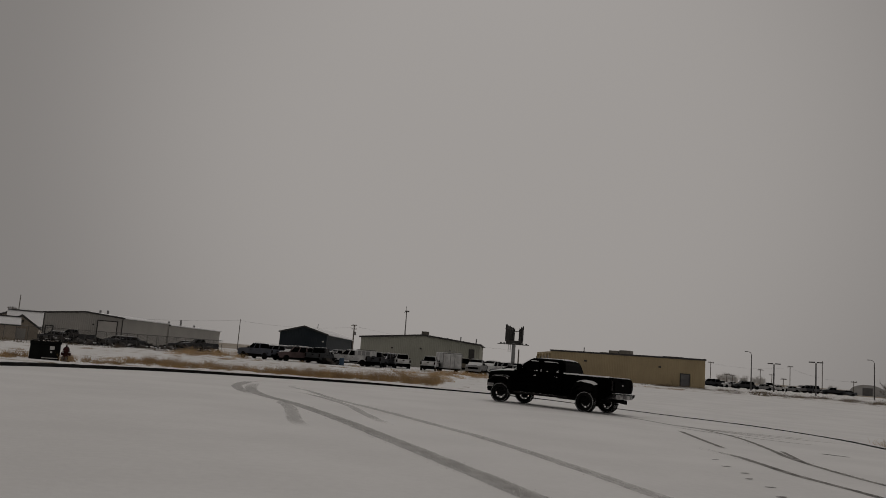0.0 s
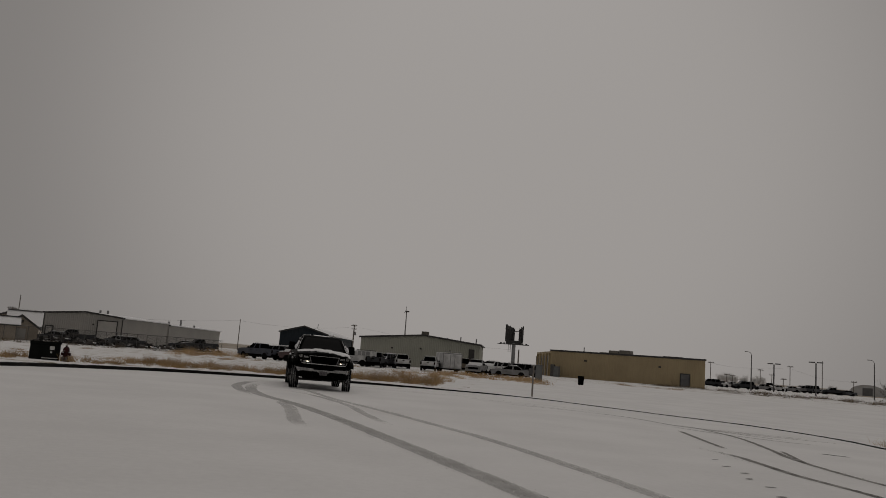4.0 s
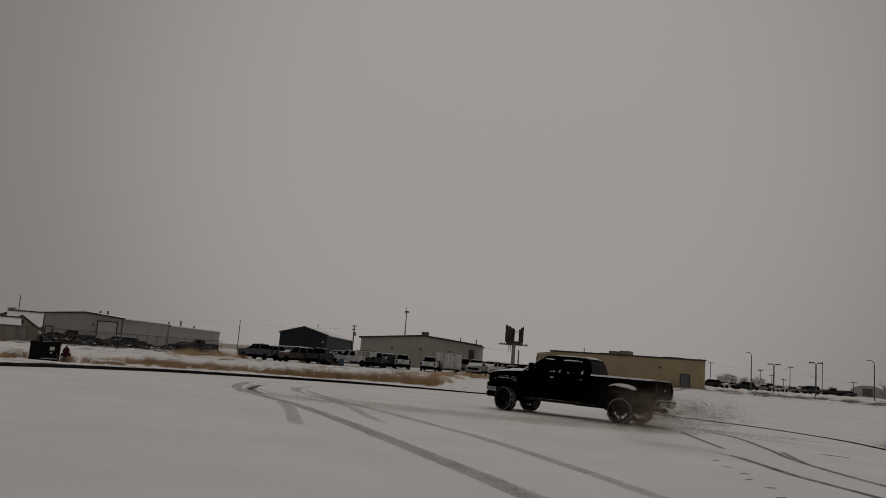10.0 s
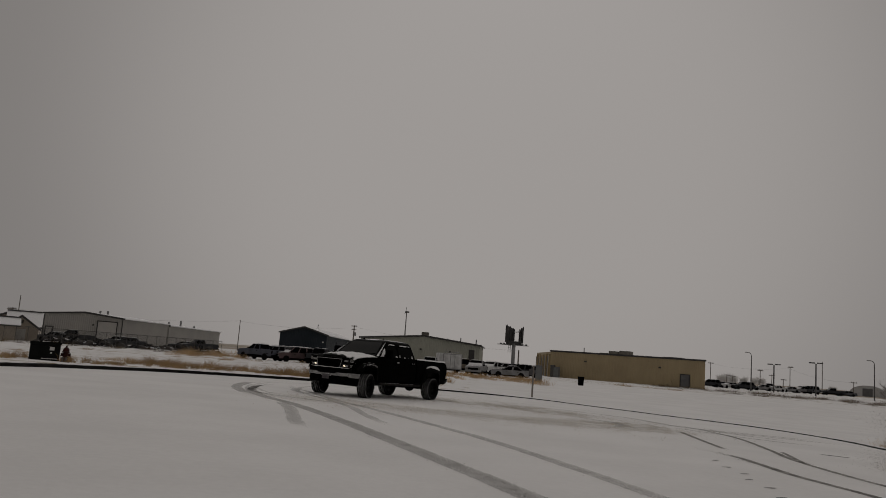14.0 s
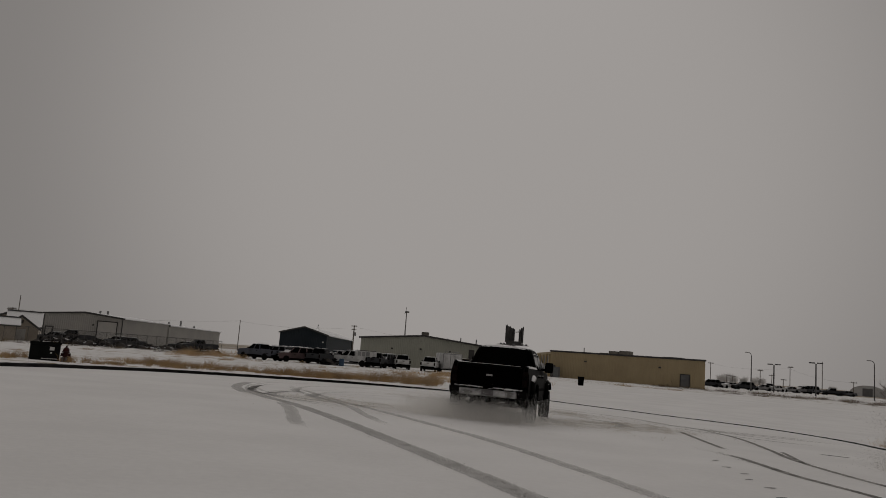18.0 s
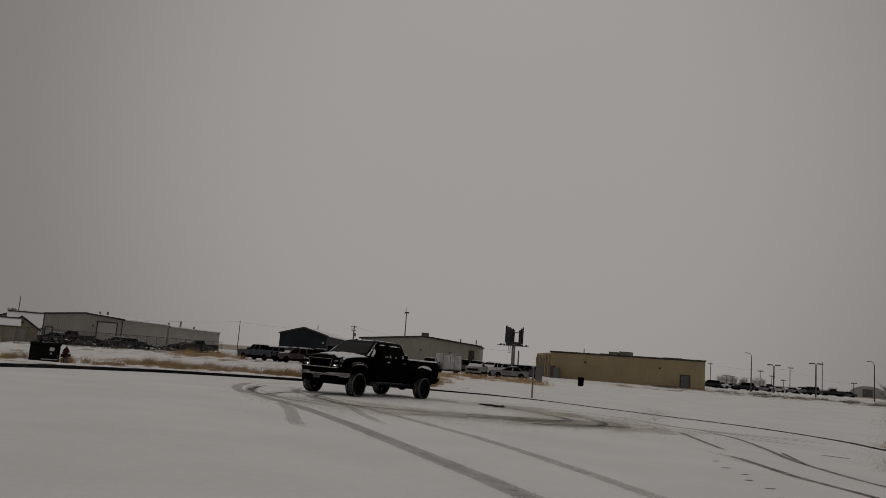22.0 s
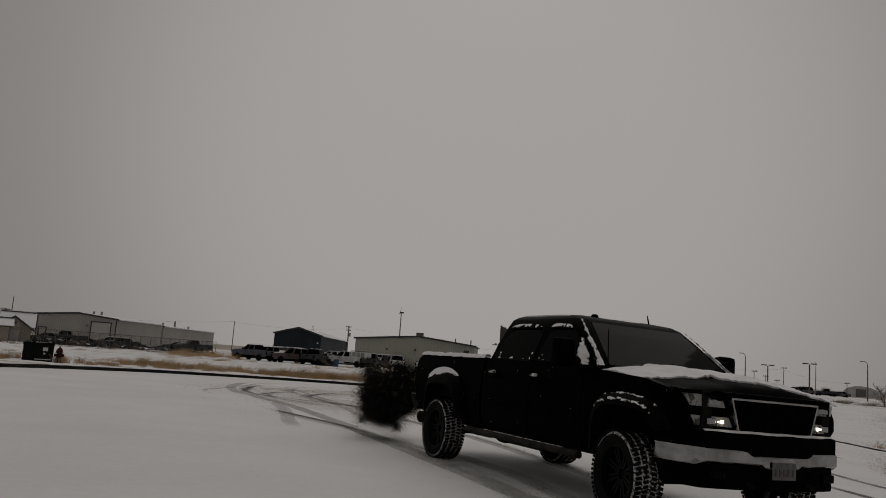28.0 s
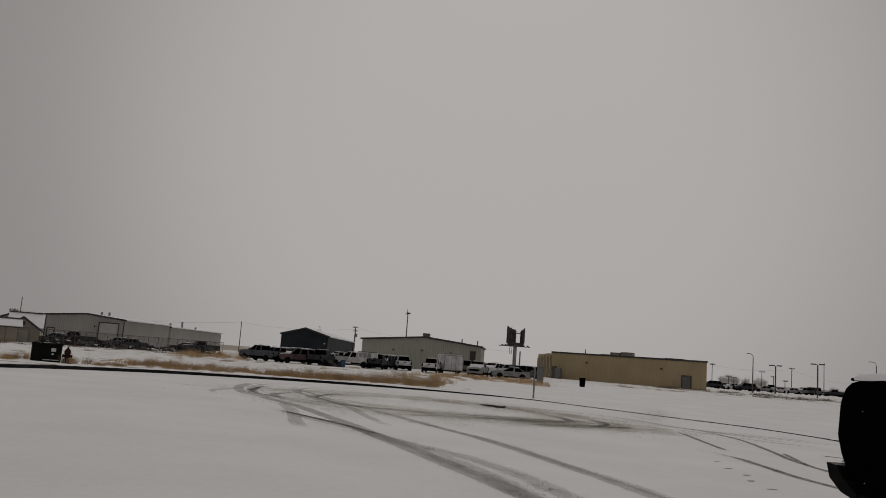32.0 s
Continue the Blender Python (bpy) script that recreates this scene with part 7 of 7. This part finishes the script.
def drive_at(t):
    """The truck's place and heading at t, smoothly between the rows."""
    k = max(i for i, row in enumerate(DRIVE[:-1]) if row[0] <= t)
    t0, t1 = DRIVE[k][0], DRIVE[k + 1][0]
    s, h = (t - t0) / (t1 - t0), t1 - t0
    out = []
    for c in (1, 2, 3):
        p0, p1 = DRIVE[k][c], DRIVE[k + 1][c]
        m0 = (p1 - DRIVE[k - 1][c]) / (t1 - DRIVE[k - 1][0]) if k else (p1 - p0) / h
        m1 = (DRIVE[k + 2][c] - p0) / (DRIVE[k + 2][0] - t0) if k + 2 < len(DRIVE) else (p1 - p0) / h
        out.append((2 * s ** 3 - 3 * s * s + 1) * p0 + (s ** 3 - 2 * s * s + s) * h * m0 + (3 * s * s - 2 * s ** 3) * p1 + (s ** 3 - s * s) * h * m1)
    return out


def corner_at(t, u, v):
    """Where a point u ahead and v to the left of the truck's middle is at t, on the paved surface."""
    x, y, a = drive_at(t)
    c, s = math.cos(radians(a)), math.sin(radians(a))
    return Vector((x + c * u - s * v, y + s * u + c * v))


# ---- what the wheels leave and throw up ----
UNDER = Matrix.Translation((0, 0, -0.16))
FRESH = []
for t0 in [float(k) for k in range(25)]:
    for side in (0.93, -0.93):
        pts = [LOT @ Vector((*corner_at(t0 + 0.125 * k, -REAR, side), 0)) for k in range(10)]
        ob = track("fresh_tyre_track", [(p.x, p.y) for p in pts], 0.12, TRACK_FRESH, "fresh tyre track curving through the snow", 0.010 + 0.0004 * (len(FRESH) % 9), 0.45)
        FRESH.append((ob, t0 + 0.6))


# the slides bare dark arcs of wet asphalt at the turns
for points, width, when, tip in (
        ([(-4.34, 32.0), (-4.75, 29.6), (-4.58, 26.8), (-3.85, 25.0), (-2.76, 24.0), (-1.32, 22.7), (-0.04, 22.4)], 0.22, 6.7, (-4.58, 26.8)),
        ([(-5.72, 30.6), (-5.96, 28.7), (-5.79, 26.1), (-5.4, 24.0), (-4.68, 22.7), (-3.61, 22.0), (-1.83, 21.4), (0.27, 21.6)], 0.14, 6.9, (-5.7, 25.6)),
        ([(-3.84, 26.7), (-4.38, 26.1), (-4.6, 24.2), (-4.55, 22.8), (-3.98, 21.5), (-2.94, 20.7), (-2.03, 20.3), (-0.88, 20.2), (1.32, 21.1), (2.4, 21.8)], 0.18, 15.8, (-4.55, 23.0)),
        ([(-2.6, 29.6), (-3.37, 27.4), (-3.65, 25.1), (-3.5, 23.6), (-2.86, 22.3), (-2.14, 21.5), (-1.3, 21.2)], 0.25, 16.2, (-3.5, 23.9)),
        ([(2.7, 28.0), (3.51, 26.6), (4.05, 25.5), (4.1, 23.9), (3.05, 22.0), (1.74, 20.9), (0.26, 20.2), (-0.9, 20.1)], 0.22, 19.4, (4.1, 24.2)),
        ([(4.43, 26.5), (5.01, 25.6), (5.1, 24.1), (4.68, 22.4), (3.82, 21.1), (2.39, 20.1), (1.07, 19.4)], 0.16, 19.0, (5.05, 24.1)),
        ([(4.43, 26.4), (5.19, 25.6), (5.68, 24.9), (5.65, 23.7), (5.05, 22.7)], 0.16, 9.6, (5.65, 23.9)),
        ([(-6.15, 21.3), (-6.2, 23.1), (-6.15, 25.7), (-6.35, 29.6), (-6.1, 31.6)], 0.16, 23.6, (-6.2, 23.0)),
        ([(-3.84, 26.67), (-4.51, 25.23), (-4.71, 23.57), (-4.72, 22.55), (-4.3, 22.33), (-3.57, 21.32), (-2.79, 20.62), (-1.74, 20.28)], 0.11, 16.2, (-3.84, 26.67)),
        ([(-2.87, 28.27), (-3.38, 26.82), (-3.53, 24.35), (-3.04, 22.93), (-2.51, 21.87), (-1.68, 21.26)], 0.15, 19.4, (-2.87, 28.27)),
        ([(-3.0, 22.63), (-2.23, 21.45), (-1.47, 21.37), (-0.64, 21.42), (0.58, 21.84), (2.22, 22.83), (3.79, 23.61)], 0.09, 19.6, None),
        ([(-1.68, 19.59), (-0.58, 19.72), (0.56, 20.79), (1.81, 21.72), (3.25, 23.34)], 0.07, 20.0, None),
        ([(2.62, 27.13), (3.51, 26.59), (4.06, 25.91), (4.14, 24.1), (3.17, 22.73), (2.08, 21.42)], 0.12, 20.6, (4.14, 24.1)),
        ([(4.64, 27.75), (5.16, 26.38), (5.28, 24.18), (4.26, 21.74), (3.09, 21.06), (1.79, 19.73)], 0.12, 20.6, (5.28, 24.18)),
        ([(-3.45, 17.41), (-2.66, 16.38), (-1.69, 15.05), (-0.74, 13.39)], 0.08, 27.2, None),
):
    FRESH.append((track("fresh_tyre_track", points, width, TRACK_DARK if width < 0.155 else TRACK_THIN, "dark arc of wet asphalt bared by the sliding tyres", 0.0145 + 0.0003 * (len(FRESH) % 16), 0.5, tip=tip), when))
# the way out, past the camera
for points, width, mat, when in (
        ([(-3.64, 18.1), (-2.63, 16.1), (-1.75, 14.9), (-1.09, 13.9), (-0.54, 12.7), (-0.1, 11.8), (0.35, 10.6), (0.72, 9.55), (1.02, 8.4), (1.4, 6.8), (1.9, 4.5)], 0.27, TRACK_SLUSH, 27.4),
        ([(-1.5, 14.4), (-0.64, 13.0), (-0.1, 12.3), (0.36, 11.6), (0.77, 10.8), (1.12, 9.9), (1.4, 8.8), (1.8, 7), (2.3, 4.5)], 0.24, TRACK_SLUSH, 27.6),
        ([(-1.6, 20.2), (-0.84, 18.6), (0.24, 16.3), (0.93, 14.9), (1.34, 13.8), (1.68, 12.6), (1.98, 11.5), (2.3, 10.5), (2.56, 9.6), (2.9, 7.8), (3.5, 5)], 0.16, TRACK_SLUSH, 27.2),
):
    FRESH.append((track("fresh_tyre_track", points, width, mat, "fresh slushy tyre track leading out of the turns", 0.0110 + 0.0004 * (len(FRESH) % 9), 0.5), when))
    FRESH.append((crumbs(points, width * 1.3, 2600, len(FRESH), 0.010), when))
# snow churned brown where the truck slid
for t0, t1, when in ((5.8, 8.6, 8.3), (7.4, 10.4, 9.8), (11.0, 14.2, 13.4), (16.3, 19.2, 18.8), (18.2, 21.0, 20.4), (20.6, 24.2, 23.2)):
    pts = [LOT @ Vector((*corner_at(t0 + (t1 - t0) * k / 12, -REAR, 0), 0)) for k in range(13)]
    FRESH.append((track("churned_snow", [(p.x, p.y) for p in pts], 2.4, CHURN, "snow churned up and browned by grit", 0.0075 + 0.0003 * (len(FRESH) % 6), 0.5, 0.5), when))


def flecks(name, count, size, spread, mat, label, seed, flat=False):
    """A cloud of many tiny rigid flecks."""
    rng = np.random.default_rng(seed)
    c = rng.normal(size=(count, 1, 3)) * np.array(spread)
    if flat:
        c[..., 2] = np.abs(c[..., 2])
    if mat in (SOOT, SOOT_THIN) and "smoke" in name:
        # billows: the flecks gather round a few centres and do not stray far
        u = rng.normal(size=(count, 1, 3))
        c = u / np.linalg.norm(u, axis=2, keepdims=True) * rng.random((count, 1, 1)) ** 0.6 * 1.9 * np.array(spread)
        centres = rng.normal(size=(9, 3)).clip(-1.4, 1.4) * np.array(spread) * 0.9
        c = centres[rng.integers(0, 9, count)][:, None, :] + c * rng.choice((0.3, 0.5, 0.8) if mat is SOOT else (0.5, 0.8, 1.2), size=(count, 1, 1))
    d = rng.normal(size=(count, 3, 3))
    d *= size * rng.uniform(0.6, 1.3, (count, 1, 1)) / np.linalg.norm(d, axis=2, keepdims=True)
    me = bpy.data.meshes.new(name)
    me.vertices.add(count * 3)
    me.loops.add(count * 3)
    me.polygons.add(count)
    me.vertices.foreach_set("co", (c + d).reshape(-1))
    me.loops.foreach_set("vertex_index", np.arange(count * 3))
    me.polygons.foreach_set("loop_start", np.arange(0, count * 3, 3))
    me.update(calc_edges=True)
    me.materials.append(mat)
    return tagged(new(name, me), label, "smoke" if "smoke" in name else "snow", kind="stuff")


# exhaust smoke: puffs born at the tail, carried off to the right by the wind as they spread and thin out
# seconds, middle of the cloud, its half width and half height, the share of it that still hangs in the air
PUFFS = []
CLOUDS = (
    ([(6.60, -1.77, 20.42, -0.07, 0.18, 0.12, 1.00), (6.75, -1.92, 20.41, 0.06, 0.37, 0.22, 1.00), (7.00, -1.62, 20.42, 0.17, 0.66, 0.28, 1.00), (7.20, -1.45, 20.44, 0.20, 1.00, 0.38, 1.00), (7.50, -0.95, 20.48, 0.26, 1.45, 0.42, 0.80), (7.80, -0.12, 20.50, 0.32, 1.80, 0.48, 0.55), (8.00, 0.25, 20.50, 0.36, 1.85, 0.48, 0.46), (8.30, 0.51, 20.49, 0.40, 1.47, 0.56, 0.46), (8.60, 1.16, 20.47, 0.22, 1.40, 0.40, 0.28), (9.00, 1.96, 20.41, -0.04, 1.50, 0.16, 0.16), (9.50, 3.91, 18.08, 0.02, 1.19, 0.16, 0.12), (10.00, 5.73, 17.59, 0.31, 0.99, 0.34, 0.12), (10.50, 7.02, 17.12, 0.66, 1.19, 0.53, 0.12), (11.00, 8.26, 16.56, 0.97, 1.26, 0.69, 0.10), (11.60, 10.66, 15.12, 1.41, 1.26, 0.73, 0.08)], 48, 14000, 17500, 0.0150, 0.0125),
    ([(27.10, -1.83, 12.87, 0.34, 0.11, 0.07, 1.00), (27.30, -1.75, 12.88, 0.43, 0.28, 0.28, 1.00), (27.50, -1.44, 12.92, 0.51, 0.39, 0.41, 1.00), (27.70, -1.02, 12.96, 0.51, 0.43, 0.45, 1.00), (28.00, -0.57, 12.99, 0.59, 0.43, 0.52, 1.00), (28.30, -0.07, 13.00, 0.68, 0.48, 0.52, 0.95), (28.60, 0.59, 12.99, 0.76, 0.65, 0.58, 0.85), (29.00, 2.25, 12.88, 1.20, 0.93, 0.48, 0.50), (29.30, 2.95, 12.70, 1.54, 0.84, 0.39, 0.40), (29.60, 3.60, 12.52, 1.64, 0.70, 0.30, 0.33), (30.00, 4.60, 12.27, 1.70, 0.66, 0.35, 0.28), (30.50, 5.60, 11.80, 1.88, 0.82, 0.42, 0.23), (31.00, 6.48, 11.43, 1.92, 0.76, 0.48, 0.19), (31.50, 6.85, 11.05, 2.11, 0.74, 0.47, 0.08), (32.00, 7.45, 10.65, 2.02, 0.74, 0.37, 0.05)], 44, 24000, 25000, 0.0074, 0.0100),
    ([(19.50, 4.60, 26.60, -0.30, 0.30, 0.10, 0.50), (19.75, 5.10, 27.40, -0.30, 0.60, 0.16, 0.50), (20.00, 5.95, 27.90, -0.32, 0.85, 0.20, 0.50), (20.30, 6.60, 28.20, -0.34, 1.00, 0.20, 0.25), (20.60, 7.20, 28.20, -0.4, 1.10, 0.14, 0.10)], 12, 9000, 100, 0.0150, 0.0120),
)
_rng = random.Random(12)
for cloud, n, count, dense, fine, coarse in CLOUDS:
    for k in range(n):
        thin = k < n // 2
        ob = flecks("smoke_puff", count if thin else dense, fine if thin else coarse, (0.26 if cloud[0][0] > 24 else 0.44, 0.27, 0.20) if thin else (0.18, 0.17, 0.16), SOOT_THIN if thin else SOOT, "thin brown haze of exhaust smoke" if thin else "drifting puff of sooty diesel smoke", 100 + len(PUFFS))
        u, v, d, rank = _rng.uniform(-1, 1), _rng.uniform(-0.85, 0.85), _rng.gauss(0, 0.5), (k + 0.5) / n
        rows = [(0.0, Matrix.Translation((cloud[0][1], cloud[0][2], -4.0))), (cloud[0][0] - 0.05, Matrix.Translation((cloud[0][1], cloud[0][2], -4.0)))]
        sunk = 0.0
        for t, x, y, z, w, h, share in cloud:
            sunk = max(sunk, min(1.0, (rank - share) * 30)) if rank > share else sunk
            age = t - cloud[0][0]
            q = (min(1.0, 0.25 + 0.75 * age / 1.3) if cloud[0][0] < 24 else min(0.92, 0.1 + max(0.0, age - 1.0) * 0.55)) if thin else (1.0 if cloud[0][0] < 24 else 0.5)
            p = Vector((x + u * w * q, y + d * w * 0.7 * q + (0.45 if thin and age < 1.0 and cloud[0][0] > 24 else 0.0), z + v * h * (q if thin else 0.75)))
            p.z = max(p.z, paved(p.x, p.y) + 0.08) - 2.2 * sunk
            if t < 31.95:
                rows.append((t, Matrix.Translation(p)))
        rows.append((32.0, Matrix.Translation(p)))
        PUFFS.append((ob, rows))

# snow thrown up by the sliding rear wheels
SPRAYS = []
for birth, end, side, amount, back in ((7.2, 8.9, 0.5, 1.0, 0.45), (7.3, 8.8, -0.6, 1.0, 0.45), (16.9, 18.7, 0.6, 1.0, 0.45), (17.0, 18.9, -0.6, 1.0, 0.45), (17.1, 18.5, 0.0, 1.0, 0.45), (18.6, 19.6, -0.3, 0.35, 0.45), (19.5, 20.35, 0.0, 0.5, 2.0), (6.8, 7.5, 0.0, 0.5, 2.6)):
    ob = flecks("snow_spray", int(92000 * amount), 0.0088, (0.66, 0.48, 0.22), SPRAY, "snow flung up behind the sliding rear wheels", 300 + len(SPRAYS), flat=True)
    p0 = corner_at(birth, -REAR - 0.3, side)
    rows = [(0.0, LOT @ pose(p0.x, p0.y, -2.0)), (birth - 0.15, LOT @ pose(p0.x, p0.y, -2.0))]
    k = 0
    while birth + 0.2 * k <= end:
        t = birth + 0.2 * k
        p = corner_at(t - 0.12, -REAR - back, side)
        rows.append((t, LOT @ pose(p.x, p.y, 0.05 + 0.05 * math.sin(k), 0, 0, 40 * math.sin(k * 0.7))))
        k += 1
    rows += [(end + 0.45, LOT @ pose(p.x, p.y, -1.2)), (32.0, LOT @ pose(p.x, p.y, -1.2))]
    SPRAYS.append((ob, rows))

# clods and grit scattered by the slides, settling on the snow
CLODS = []
for when, span, seed in ((8.5, (6.2, 10.5), 1), (13.5, (11.0, 14.0), 2), (19.5, (16.5, 20.0), 3), (23.5, (20.5, 24.0), 4)):
    rng = random.Random(40 + seed)
    verts, faces = [], []
    for _ in range(15000):
        p = corner_at(rng.uniform(*span), -REAR, 0.95 * rng.choice((-1, 1)))
        q = LOT @ Vector((p.x + rng.gauss(0, 0.9), p.y + rng.gauss(0, 1.5), 0))
        if noise.noise((q.x * 1.1, q.y * 0.6, seed)) + 0.6 * noise.noise((q.x * 4, q.y * 2.5, seed)) < rng.uniform(-0.3, 0.35):
            continue
        r = 0.005 + 0.014 * rng.random() ** 2.5
        n = len(verts)
        verts += [(q.x - r, q.y - r, q.z + 0.006), (q.x + r, q.y - r * 0.6, q.z + 0.006), (q.x, q.y + r * 1.4, q.z + 0.006), (q.x, q.y, q.z + 0.006 + r * 0.6)]
        faces += [(n, n + 1, n + 3), (n + 1, n + 2, n + 3), (n + 2, n, n + 3)]
    me = bpy.data.meshes.new("snow_clods")
    me.from_pydata(verts, [], faces)
    me.materials.append(GRIT)
    CLODS.append((tagged(new("snow_clods", me), "dirty grit and clods scattered over the snow", "grit", kind="stuff"), when))


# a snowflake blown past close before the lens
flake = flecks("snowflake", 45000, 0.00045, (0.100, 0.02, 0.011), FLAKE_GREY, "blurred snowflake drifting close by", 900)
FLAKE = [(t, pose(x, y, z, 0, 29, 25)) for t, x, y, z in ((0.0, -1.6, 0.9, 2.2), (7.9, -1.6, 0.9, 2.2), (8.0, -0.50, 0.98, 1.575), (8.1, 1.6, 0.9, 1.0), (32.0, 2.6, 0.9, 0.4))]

# a lump of dark slush dropped on the snow
bm = bmesh.new()
_rng = random.Random(77)
for k in range(60):
    q = LOT @ Vector((2.35 + _rng.gauss(0, 0.20), 29.6 + _rng.gauss(0, 0.25), 0))
    bmesh.ops.create_icosphere(bm, subdivisions=1, radius=_rng.uniform(0.03, 0.085), matrix=Matrix.Translation(q) @ Matrix.Rotation(_rng.random() * 3, 4, "Z") @ Matrix.Diagonal((1.5, 1, 0.7, 1)))
CLODS.append((tagged(part("slush_lump", bm, CHASSIS), "lumps of dark slush fallen on the snow", "slush", kind="stuff"), 20.9))


def motions():
    steps = [i * 0.25 for i in range(129)]
    walk(truck, [(t, LOT @ pose(x, y, 0, 0, 0, a)) for t in steps for x, y, a in [drive_at(t)]])
    # wheels roll with the way they cover, and the front ones point along it
    for name, w in WHEELS.items():
        front, side = name.startswith("front"), 1 if name.endswith("left") else -1
        rows, roll, steer = [], 0.0, 0.0
        for i in range(257):
            t = i * 0.125
            a = radians(drive_at(t)[2])
            d = corner_at(min(t + 0.1, 32.0), AXLE if front else -REAR, 0) - corner_at(max(t - 0.1, 0.0), AXLE if front else -REAR, 0)
            along, across = d.x * math.cos(a) + d.y * math.sin(a), d.y * math.cos(a) - d.x * math.sin(a)
            if front and d.length > 0.03:
                want = max(-32.0, min(32.0, math.degrees(math.atan2(across, max(along, 0.02)))))
                steer += (want - steer) * 0.5
            step = d.length / 0.2 * 0.125
            roll += min(75.0, math.degrees(step / TYRE_R)) * (1 if along > -0.01 else -1)
            spin = roll if side < 0 else -roll
            rows.append((t, pose(AXLE if front else -REAR, side * 0.95, HUB_Z, 0, 0, steer + (0 if side < 0 else 180)) @ pose(0, 0, 0, 0, spin, 0)))
        walk(w, rows)
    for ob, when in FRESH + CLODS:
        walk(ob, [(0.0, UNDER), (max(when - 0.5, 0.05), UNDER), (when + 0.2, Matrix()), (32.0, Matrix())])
    walk(flake, FLAKE)
    for ob, rows in PUFFS + SPRAYS:
        walk(ob, rows)


motions()
